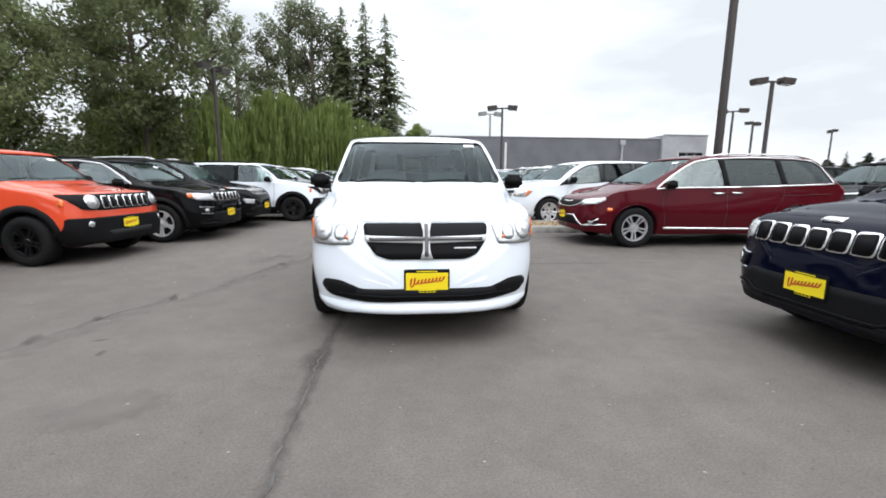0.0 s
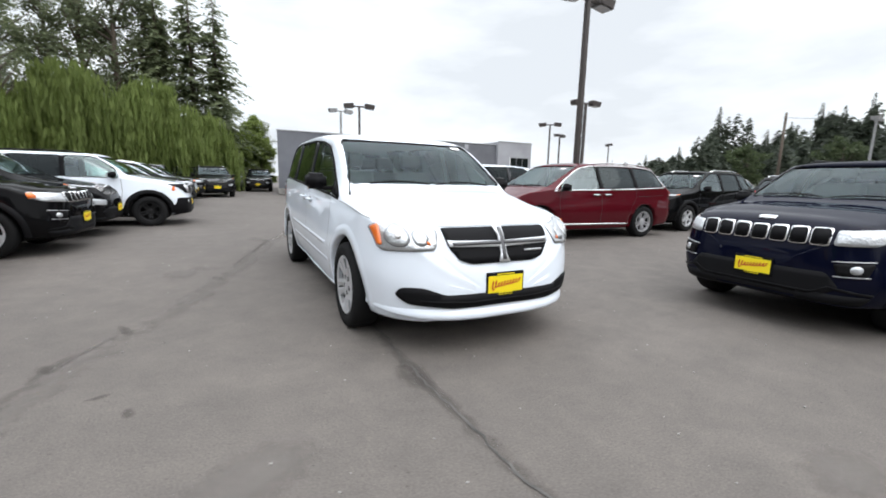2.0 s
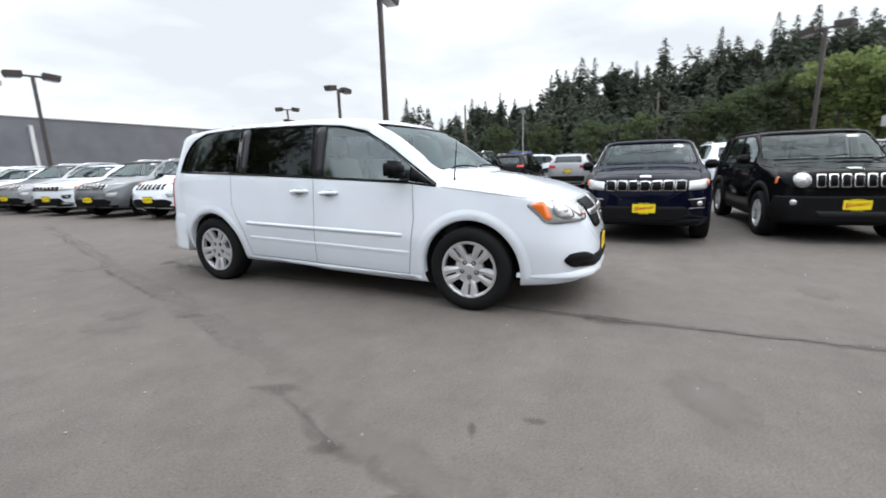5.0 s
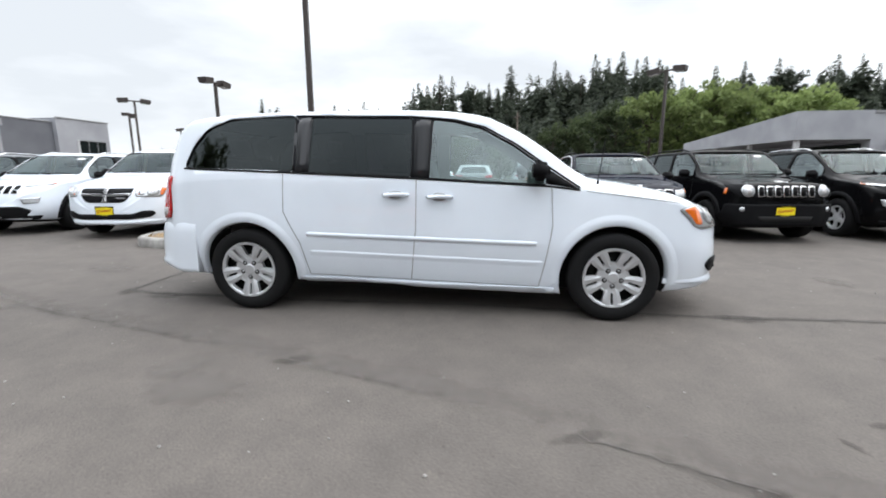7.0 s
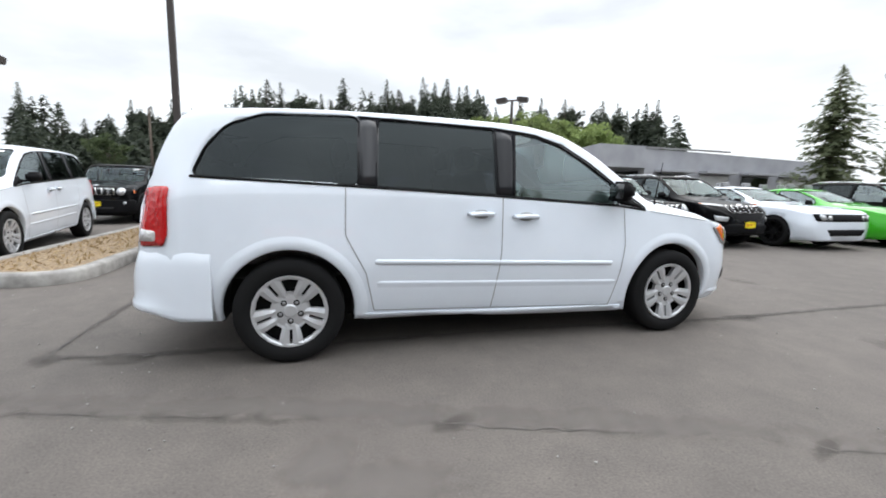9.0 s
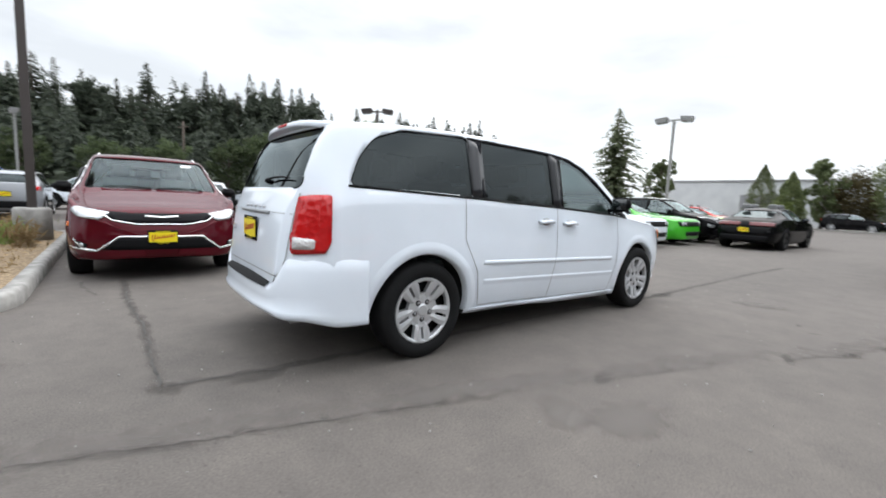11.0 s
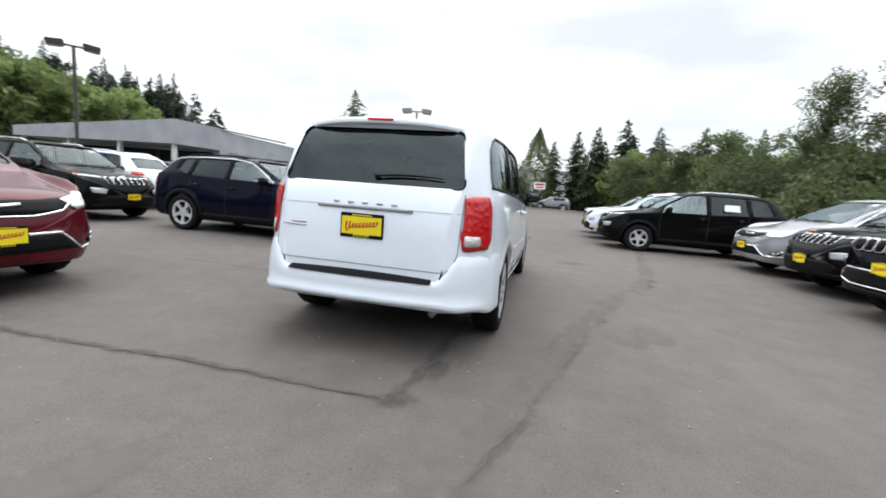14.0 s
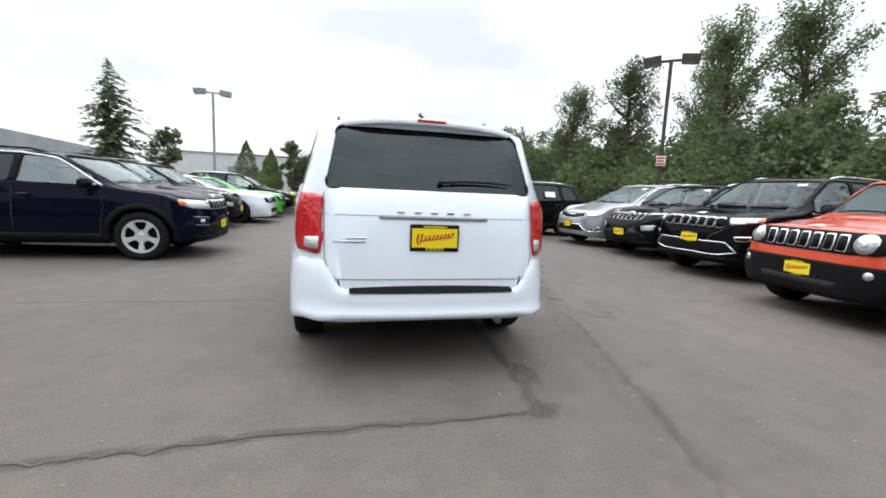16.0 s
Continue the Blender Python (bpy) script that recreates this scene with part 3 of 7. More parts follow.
def plate(parent, x, z, tilt=0.0, face=1, w=0.30, h=0.15):
    """A yellow dealer plate in a dark holder, facing +x (face=1) or -x."""
    p = part("plate", boxes((-0.008, 0.004, -w / 2 - 0.012, w / 2 + 0.012, -h / 2 - 0.012, h / 2 + 0.012), bevel=0.003), M["plastic"], parent, "yellow dealer plate in a black frame")
    p.matrix_basis = pose(x, 0, z, 0, tilt, 0 if face > 0 else 180)
    part("plate_face", boxes((0.004, 0.008, -w / 2, w / 2, -h / 2 + 0.013, h / 2 - 0.013)), M["yellow"], p, smooth=False)
    part("frame_tab", boxes((0.004, 0.009, -0.058, 0.058, -h / 2 - 0.005, -h / 2 + 0.0125)), M["yellow"], p, smooth=False)
    part("frame_bar", boxes((0.004, 0.006, -0.075, 0.075, h / 2 - 0.006, h / 2 + 0.001)), M["yellow"], p, smooth=False)
    part("tab_bar", boxes(*[(0.009, 0.0105, -0.050 + 0.027 * i, -0.031 + 0.027 * i, -h / 2 - 0.001, -h / 2 + 0.009) for i in range(4)]), M["plastic"], p, smooth=False)
    # one slanting wavy stroke, tall at its start, stands for the script
    wave = []
    for i in range(66):
        t = i / 65
        size = 0.036 if t < 0.14 else 0.017
        wave.append((-0.122 + 0.245 * t + 0.010 * math.sin(i * 0.92 + 0.8), -0.010 + 0.030 * t + size * math.sin(i * 0.92)))
    flat = strip(wave, 0.0095)
    line = bmesh.new()
    half = len(wave)
    lo = [line.verts.new((0.0095, y, z)) for y, z in flat]
    for i in range(half - 1):
        f = line.faces.new((lo[i], lo[i + 1], lo[2 * half - 2 - i], lo[2 * half - 1 - i]))
        f.normal_update()
        if f.normal.x < 0:
            f.normal_flip()
    part("script_stroke", line, M["plate_red"], p, smooth=False)
    return p


def seat(parent, x, y, w):
    s = new("seat", finish("seat", boxes((x - 0.25, x + 0.27, y - w / 2, y + w / 2, 0.62, 0.80), bevel=0.05), M["cloth"]))
    s.parent = parent
    b = boxes((-0.07, 0.07, -w / 2, w / 2, 0, 0.60), bevel=0.05)
    bk = part("backrest", b, M["cloth"], s)
    bk.matrix_basis = pose(x - 0.25, y, 0.74, 0, -14, 0)
    hr = part("headrest", boxes((-0.05, 0.05, -0.13, 0.13, 0, 0.17), bevel=0.04), M["cloth"], s)
    hr.matrix_basis = pose(x - 0.41, y, 1.37, 0, -10, 0)
    return s


def rect(x0, x1, z0, z1, r=0.02):
    return rounded([(x0, z0), (x1, z0), (x1, z1), (x0, z1)], r, 3)


def build_car(name, d, colour, label):
    """One car at the origin, heading +x, with all its parts."""
    root = new(name)
    root.empty_display_size = 0.2
    tagged(root, label, d["category"])
    table = sorted(d["table"])
    bm = loft(table, spread(table, d.get("stations", 30)), d.get("rounds", 2))
    bvh = BVHTree.FromBMesh(bm)
    xf, xr, wy, R, tw = d["wheels"]
    zc = R * 0.98
    cut = []
    for xw in (xf, xr):
        for s in (1, -1):
            c = lathe([(0.001, 0), (d["arch"], 0), (d["arch"], 0.44), (0.001, 0.44)], 40)
            for v in c.verts:
                v.co = Vector((v.co.x + xw, (wy + 0.20 - v.co.y) * s, v.co.z + zc))
            if s > 0:
                bmesh.ops.reverse_faces(c, faces=c.faces[:])
            cut.append((c, 1))
    # cabin
    x0, x1 = d["cabin"]
    cols = list(zip(*table))
    rows = []
    for x in [x0, x0 + 0.06] + [x0 + 0.06 + (x1 - x0 - 0.12) * i / 10 for i in range(1, 10)] + [x1 - 0.06, x1]:
        zb, wb, zm, wm, zs, ws, zr, wr, zt = (float(pchip(cols[0], c, x)) for c in cols[1:])
        zr, zt = max(zr - 0.06, 0.90), max(zt - 0.06, 0.95)
        zs = min(zs, zr - 0.06)
        rows.append((x, 0.52, 0.62, 0.72, wm - 0.16, zs, ws - 0.07, zr, wr - 0.055, zt))
    cut.append((loft(rows, [r[0] for r in rows]), 2))
    holes = []
    for nm, poly, opts in d["side"]:
        if opts.get("glass"):
            holes.append((prism(poly, "side", -1.4, 1.4), 1))
    for view in ("front", "rear"):
        for nm, poly, opts in d[view]:
            if opts.get("glass"):
                holes.append((prism(poly, "front", 0.0 if view == "front" else -3.0, 3.0 if view == "front" else -0.9), 1))
    body = cut_body(bm, cut + holes, [M[colour], M["liner"], M["headliner"]])
    body.name = "body"
    part("body", body, None, root)
    # wheels
    wm = d["wheel_meshes"]
    for xw in (xf, xr):
        for s in (-1, 1):
            w = part("wheel", wm[0][1], None, root)
            w.matrix_basis = pose(xw, s * wy, R, 0, 0, 0 if s < 0 else 180)
            for nm, me in wm[1:]:
                part(nm, me, None, w)
    # plates that lie on the body
    def lay(nm, poly, view, o, s=1):
        if o.get("glass"):
            b = patch(bvh, grown(poly, 0.012), view, off=-0.008, thick=0, step=0.1, side=s)
            pane = part(nm, b, M["screen" if nm == "windshield" else o["glass"]], root, o.get("label", ""))
            part("window_seal", ring_patch(bvh, poly, d.get("seal", 0.010), view, 0.0035, s), M["plastic"], pane)
            return pane
        else:
            b = patch(bvh, poly, view, off=o.get("off", 0.004), thick=o.get("thick", 0.012), step=o.get("step", 0.09), side=s)
        return part(nm, b, M[o.get("mat") or o["glass"]], root, o.get("label", ""))
    for nm, poly, o in d["side"]:
        for s in (1, -1):
            lay(nm, poly, "side", o, s)
    for view in ("front", "rear", "top"):
        for nm, poly, o in d.get(view, []):
            for q in ([poly, mirrored(poly)] if o.get("pair") else [poly]):
                lay(nm, q, view, o)
    # arch lips
    for xw in (xf, xr):
        r0, r1 = d["arch"] - 0.004, d["arch"] + d["lip"][0]
        low = math.degrees(math.asin((d["lip"][2] - zc) / r0))
        for s in (1, -1):
            soft = d["lip"][3] != "plastic"
            part("arch_lip", arch_ring(bvh, xw, zc, r0, r1, low, d["lip"][1], soft, s), M[d["lip"][3]], root)
    # mirrors
    for s in (1, -1):
        x, y, z = d["mirror"]
        bmm = bmesh.new()
        bmesh.ops.create_cube(bmm, size=1, matrix=Matrix.Diagonal((0.13, 0.21, 0.16, 1)))
        for v in bmm.verts:
            if v.co.x > 0:
                v.co.y *= 0.72
                v.co.z *= 0.7
        bmesh.ops.bevel(bmm, geom=bmm.edges[:], offset=0.03, segments=3, affect="EDGES")
        m = part("side_mirror", bmm, M[d.get("mirror_mat", "plastic")], root)
        m.matrix_basis = pose(x, s * y, z)
        part("mirror_glass", boxes((-0.069, -0.066, -0.08, 0.08, -0.055, 0.055)), M["glass"], m)
        part("mirror_arm", boxes((-0.02, 0.03, -0.16 if s > 0 else 0, 0 if s > 0 else 0.16, -0.08, -0.045), bevel=0.008), M["plastic"], m)
    # handles
    for x, z in d.get("handles", ()):
        for s in (1, -1):
            hit = bvh.ray_cast(Vector((x, 3 * s, z)), Vector((0, -s, 0)))[0]
            hb = tube([(-0.10, 0, 0), (-0.085, 0.03 * s, 0), (0.0, 0.036 * s, 0.004), (0.085, 0.03 * s, 0), (0.10, 0, 0)], [0.014, 0.016, 0.017, 0.016, 0.014], 8)
            hd = part("door_handle", hb, M[d.get("handle_mat", colour)], root)
            hd.matrix_basis = Matrix.Translation(hit)
            # a flat dark disc on the door, painted as the shade in the handle's hollow
            cup = lathe([(0.001, 0.0), (0.05, 0.0), (0.052, 0.004), (0.001, 0.006)], 16)
            for v in cup.verts:
                v.co = Vector((v.co.x * 1.3, v.co.y * s + 0.002 * s, v.co.z * 0.62))
            part("handle_cup", cup, M["seam"] if colour != "white" else M["seam_white"], hd)
    # roof rails
    if "rails" in d:
        xa, xb, y, rm = d["rails"]
        for s in (1, -1):
            pts = []
            for i in range(9):
                x = xa + (xb - xa) * i / 8
                top = bvh.ray_cast(Vector((x, y * s, 4)), Vector((0, 0, -1)))[0]
                pts.append((x, y * s, top.z + (0.035 if 0 < i < 8 else -0.005)))
            part("roof_rail", tube(pts, [0.016] * 9, 6), M[rm], root)
    # cabin fittings
    for x, n in d["seats"]:
        for y in ((-0.38, 0.38) if n == 2 else (-0.42, 0.0, 0.42)):
            seat(root, x, y, 0.5 if n == 2 else 0.40)
    dx = d["dash"]
    part("dashboard", boxes((dx - 0.25, dx + 0.45, -0.72, 0.72, 0.60, 0.98), bevel=0.06), M["dash"], root)
    part("cabin_floor", boxes((x0 + 0.12, dx, -0.6, 0.6, 0.525, 0.545)), M["dash"], root)
    sw = part("steering_wheel", lathe([(0.165, -0.012), (0.19, -0.012), (0.19, 0.012), (0.165, 0.012), (0.165, -0.012)], 24, "z"), M["dash"], root)
    part("steering_hub", boxes((-0.05, 0.05, -0.17, 0.17, -0.02, 0.01), bevel=0.008), M["dash"], sw)
    sw.matrix_basis = pose(dx - 0.35, 0.38, 0.99, 0, -62, 0)
    # wipers at the foot of the windscreen
    for y0, y1 in ((-0.62, -0.05), (0.02, 0.62)):
        pts = []
        for i in range(6):
            y = y0 + (y1 - y0) * i / 5
            z = d["cowl"] + 0.02 + 0.02 * math.sin(math.pi * i / 5)
            hit = bvh.ray_cast(Vector((4, y, z)), Vector((-1, 0, 0)))[0]
            pts.append((hit.x + 0.012, y, hit.z + 0.004))
        part("wiper", tube(pts, [0.008] * 6, 5), M["plastic"], root)
    if "plate" in d:
        plate(root, *d["plate"])
    if "rear_plate" in d:
        plate(root, *d["rear_plate"], face=-1)
    for fit_out in d.get("extras", ()):
        fit_out(root, bvh, colour)
    part("underbody", boxes((xr - 0.3, xf + 0.3, -0.55, 0.55, 0.20, 0.34), bevel=0.04), M["liner"], root)
    return root, bvh


G, P = "privacy", "clear"


def seams(*lines, w=0.008, mat="seam"):
    return [("panel_gap", strip(l, w), dict(mat=mat, off=0.003, thick=0, step=0.08)) for l in lines]


def slots(n, span, z0, z1, gap, lean=0.0, ring="chrome", fill="plastic", r=0.025, off=0.008, border=0.012, mat_off=0.004):
    """n upright grille openings with bright rims over a span."""
    out = []
    w = (2 * span - gap * (n - 1)) / n
    for i in range(n):
        y = -span + i * (w + gap)
        lift = lean * abs(y + w / 2) / span
        out.append(("grille_surround", rect(y, y + w, z0 + lift, z1 + lift, r), dict(mat=ring, off=off, step=0.2)))
        out.append(("grille_slot", rect(y + border, y + w - border, z0 + border + lift, z1 - border + lift, r * 0.8), dict(mat=fill, off=off + mat_off, step=0.2)))
    return out


# minivan
VAN = dict(
    stations=64, seal=0.007, category="minivan", wheels=(1.54, -1.54, 0.83, 0.358, 0.22), arch=0.428, lip=(0.085, 0.008, 0.30, "white"),
    cabin=(-2.12, 1.22), seats=((0.25, 2), (-0.75, 2), (-1.65, 3)), dash=0.95, cowl=1.175,
    table=[
        # x, z_low, w_low, z_mid, w_mid, z_shoulder, w_shoulder, z_edge, w_edge, z_top
        (-2.515, 0.43, 0.3983, 0.49, 0.5836, 0.53, 0.5753, 0.55, 0.582, 0.565),
        (-2.497, 0.38, 0.5484, 0.49, 0.6808, 0.57, 0.6559, 0.66, 0.6111, 0.74),
        (-2.477, 0.35, 0.6484, 0.5, 0.7253, 0.68, 0.6855, 0.95, 0.6257, 1.02),
        (-2.435, 0.34, 0.704, 0.5, 0.7651, 0.8, 0.7133, 1.07, 0.6548, 1.12),
        (-2.395, 0.33, 0.7423, 0.52, 0.8003, 0.92, 0.7488, 1.17, 0.679, 1.22),
        (-2.315, 0.32, 0.7836, 0.55, 0.8377, 1.02, 0.7959, 1.348, 0.7081, 1.42),
        (-2.235, 0.31, 0.8371, 0.57, 0.8934, 1.07, 0.8681, 1.518, 0.6984, 1.6),
        (-2.155, 0.285, 0.8468, 0.6, 0.905, 1.1, 0.8691, 1.608, 0.7129, 1.675),
        (-2, 0.28, 0.8705, 0.62, 0.9307, 1.12, 0.8992, 1.648, 0.7402, 1.705),
        (-1.7, 0.255, 0.887, 0.66, 0.954, 1.135, 0.921, 1.673, 0.77, 1.72),
        (-1.2, 0.250, 0.897, 0.68, 0.96, 1.14, 0.926, 1.688, 0.79, 1.738),
        (-0.6, 0.250, 0.897, 0.68, 0.96, 1.13, 0.931, 1.688, 0.8, 1.742),
        (0.1, 0.215, 0.897, 0.66, 0.96, 1.11, 0.931, 1.673, 0.805, 1.728),
        (0.45, 0.205, 0.897, 0.65, 0.96, 1.09, 0.926, 1.635, 0.765, 1.69),
        (0.75, 0.195, 0.897, 0.64, 0.96, 1.075, 0.921, 1.51, 0.785, 1.58),
        (1, 0.195, 0.897, 0.63, 0.956, 1.06, 0.916, 1.355, 0.81, 1.41),
        (1.24, 0.180, 0.897, 0.62, 0.951, 1.04, 0.906, 1.185, 0.84, 1.225),
        (1.36, 0.205, 0.892, 0.62, 0.946, 1.025, 0.901, 1.125, 0.82, 1.165),
        (1.6, 0.205, 0.882, 0.62, 0.941, 1, 0.891, 1.08, 0.78, 1.13),
        (1.85, 0.215, 0.868, 0.62, 0.921, 0.97, 0.89, 1.035, 0.74, 1.085),
        (2.05, 0.225, 0.839, 0.61, 0.887, 0.93, 0.86, 0.99, 0.74, 1.035),
        (2.2, 0.235, 0.79, 0.58, 0.839, 0.875, 0.815, 0.935, 0.70, 0.98),
        (2.31, 0.240, 0.705, 0.55, 0.762, 0.81, 0.735, 0.88, 0.63, 0.927),
        (2.39, 0.245, 0.60, 0.52, 0.672, 0.745, 0.64, 0.82, 0.56, 0.868),
        (2.445, 0.285, 0.485, 0.48, 0.578, 0.655, 0.545, 0.715, 0.475, 0.757),
        (2.485, 0.300, 0.37, 0.45, 0.452, 0.575, 0.425, 0.612, 0.36, 0.640),
        (2.51, 0.330, 0.20, 0.43, 0.27, 0.49, 0.25, 0.51, 0.20, 0.53),
    ],
    side=[
        ("quarter_window", rounded([(-2.10, 1.24), (-2.02, 1.42), (-1.90, 1.56), (-1.68, 1.64), (-1.08, 1.66), (-1.09, 1.205)], 0.05), dict(glass=G)),
        ("sliding_door_window", rounded([(-0.97, 1.20), (-0.945, 1.648), (-0.085, 1.626), (-0.085, 1.162)], 0.03), dict(glass=G)),
        ("front_door_window", rounded([(0.05, 1.15), (0.075, 1.615), (0.26, 1.595), (0.48, 1.54), (0.72, 1.41), (0.99, 1.225), (0.99, 1.10)], 0.025), dict(glass=P)),
        ("pillar_trim", [(-1.098, 1.197), (-1.088, 1.668), (-0.938, 1.658), (-0.962, 1.190)], dict(mat="gloss_black", off=0.002, label="glossy dark pillar")),
        ("pillar_trim", [(-0.094, 1.152), (-0.094, 1.638), (0.084, 1.624), (0.058, 1.140)], dict(mat="satin_black", off=0.001)),
        ("mirror_triangle", [(0.995, 1.10), (0.995, 1.225), (1.24, 1.065)], dict(mat="plastic", off=0.002)),
        ("window_trim", strip([(-2.11, 1.232), (-1.08, 1.192), (-0.05, 1.145), (1.0, 1.085), (1.25, 1.055)], 0.016), dict(mat="plastic", off=0.005)),
        ("window_trim", strip([(-1.08, 1.66), (-0.1, 1.64), (0.26, 1.61), (0.50, 1.55), (0.74, 1.42), (1.02, 1.225), (1.25, 1.07)], 0.014), dict(mat="plastic", off=0.004)),
        ("tail_lamp_side", rounded([(-2.335, 1.160), (-2.225, 1.165), (-2.235, 0.87), (-2.265, 0.80), (-2.43, 0.785), (-2.43, 0.90)], 0.015), dict(mat="tail_red", off=0.012, step=0.04)),
        ("sill", strip([(-1.05, 0.285), (1.08, 0.235)], 0.05), dict(mat="white", off=0.008)),
    ] + seams([(-1.175, 1.18), (-1.18, 0.87), (-1.13, 0.77), (-1.045, 0.61), (-0.985, 0.33)], [(-0.045, 1.14), (-0.05, 0.74), (-0.10, 0.30)],
              [(1.03, 1.07), (1.045, 0.78), (1.0, 0.49), (0.955, 0.27)], [(-0.985, 0.33), (0.955, 0.27)],
              [(1.30, 1.045), (1.80, 0.985), (2.02, 0.955)], w=0.007, mat="seam_white"),
    front=[
        ("windshield", rounded([(-0.80, 1.195), (-0.70, 1.62), (0.70, 1.62), (0.80, 1.195)], 0.05), dict(glass="screen")),
        ("headlamp_gap", grown(rounded([(0.485, 0.895), (0.79, 0.945), (0.87, 0.915), (0.84, 0.755), (0.53, 0.765)], 0.03), 0.004), dict(mat="lamp_ring", pair=True, off=0.008, step=0.03)),
        ("headlamp", rounded([(0.485, 0.895), (0.79, 0.945), (0.87, 0.915), (0.84, 0.755), (0.53, 0.765)], 0.03), dict(mat="lamp_clear", pair=True, off=0.012, step=0.03, label="clear headlamp with amber corner")),
        ("headlamp_bezel", arc(0.745, 0.852, 0.070, 0, 345, 24), dict(mat="lamp_ring", pair=True, off=0.0145, thick=0.004, step=0.03)),
        ("headlamp_reflector", arc(0.745, 0.852, 0.062, 0, 345, 24), dict(mat="lamp_clear", pair=True, off=0.017, thick=0.005, step=0.03)),
        ("headlamp_bulb", arc(0.745, 0.852, 0.020, 0, 340, 12), dict(mat="lens_white", pair=True, off=0.020, thick=0.005, step=0.03)),
        ("headlamp_bezel", arc(0.612, 0.838, 0.053, 0, 345, 20), dict(mat="lamp_ring", pair=True, off=0.0145, thick=0.004, step=0.03)),
        ("headlamp_reflector", arc(0.612, 0.838, 0.046, 0, 345, 20), dict(mat="lamp_clear", pair=True, off=0.017, thick=0.005, step=0.03)),
        ("indicator_bulb", arc(0.563, 0.806, 0.013, 0, 340, 12), dict(mat="amber", pair=True, off=0.021, thick=0.005, step=0.03)),
        ("turn_signal", rounded([(0.832, 0.925), (0.862, 0.905), (0.840, 0.785), (0.822, 0.79)], 0.010), dict(mat="amber", pair=True, off=0.018, step=0.03)),
        ("grille", rounded([(-0.455, 0.900), (0.455, 0.900), (0.435, 0.79), (0.36, 0.69), (0.27, 0.66), (-0.27, 0.66), (-0.36, 0.69), (-0.435, 0.79)], 0.025), dict(mat="plastic", off=0.012, step=0.05)),
        ("grille_bar", [(-0.438, 0.818), (-0.05, 0.808), (0.05, 0.808), (0.438, 0.818), (0.425, 0.778), (0.05, 0.765), (-0.05, 0.765), (-0.425, 0.778)], dict(mat="alloy", off=0.026, step=0.05)),
        ("grille_bar", [(-0.045, 0.66), (-0.024, 0.72), (-0.024, 0.84), (-0.04, 0.900), (0.04, 0.900), (0.024, 0.84), (0.024, 0.72), (0.045, 0.66)], dict(mat="alloy", off=0.028, step=0.05)),
        ("grille_bar_inlay", [(-0.41, 0.806), (0.41, 0.806), (0.40, 0.782), (-0.40, 0.782)], dict(mat="pole_dark", off=0.031, step=0.05)),
        ("grille_bar_inlay", [(-0.014, 0.675), (-0.012, 0.888), (0.012, 0.888), (0.014, 0.675)], dict(mat="pole_dark", off=0.0345, step=0.05)),
        ("lower_grille", rounded([(-0.77, 0.455), (-0.735, 0.51), (-0.61, 0.51), (-0.46, 0.455), (0.46, 0.455), (0.61, 0.51), (0.735, 0.51), (0.77, 0.455), (0.70, 0.392), (0.4, 0.362), (-0.4, 0.362), (-0.70, 0.392)], 0.03), dict(mat="plastic", off=0.012, step=0.05)),
        ("grille_slat", strip([(-0.62, 0.42), (-0.3, 0.40), (0.3, 0.40), (0.62, 0.42)], 0.012), dict(mat="plastic", off=0.020)),
        ("badge", rect(0.20, 0.36, 0.728, 0.740, 0.004), dict(mat="satin", off=0.018)),
        ("inspection_sticker", rect(0.50, 0.62, 1.575, 1.605, 0.005), dict(mat="paper", off=-0.004, thick=0)),
    ] + seams([(-0.47, 0.915), (0.47, 0.915)], w=0.007, mat="seam_white"),
    rear=[
        ("rear_window", rounded([(-0.695, 1.205), (-0.622, 1.615), (0.622, 1.615), (0.695, 1.205)], 0.05), dict(glass=G)),
        ("tail_lamp", rounded([(0.698, 1.150), (0.815, 1.165), (0.835, 0.90), (0.828, 0.81), (0.712, 0.80)], 0.02), dict(mat="tail_red", pair=True, off=0.012, step=0.04, label="red tail lamp with a clear reversing lens")),
        ("reversing_lens", rounded([(0.716, 0.895), (0.812, 0.885), (0.814, 0.822), (0.724, 0.816)], 0.014), dict(mat="lens_white", pair=True, off=0.016, thick=0.006, step=0.05)),
        ("tailgate_handle", strip([(-0.36, 1.03), (0.36, 1.03)], 0.02), dict(mat="seam_white", off=0.010)),
        ("badge", rect(0.44, 0.64, 0.868, 0.878, 0.003), dict(mat="satin", off=0.006)),
        ("badge", rect(0.44, 0.56, 0.890, 0.900, 0.003), dict(mat="satin", off=0.006)),
    ] + [("letter_bar", rect(y - 0.022, y + 0.022, 1.058, 1.073, 0.004), dict(mat="satin", off=0.006)) for y in (-0.22, -0.11, 0.0, 0.11, 0.22)]
      + seams([(-0.70, 1.17), (-0.69, 0.76), (-0.668, 0.68), (-0.62, 0.635), (0.62, 0.635), (0.668, 0.68), (0.69, 0.76), (0.70, 1.17)], w=0.008, mat="seam_white") + seams([(-0.70, 1.037), (0.70, 1.037)], w=0.004, mat="seam_white"),
    handles=((-0.216, 1.015), (0.143, 1.0)), mirror=(0.93, 1.02, 1.205), plate=(2.515, 0.51), rear_plate=(-2.497, 0.905),
)
VAN["wheel_meshes"] = wheel_meshes(0.358, 0.215, 0.247, ("cover", 5, M["wheel_cover"]))


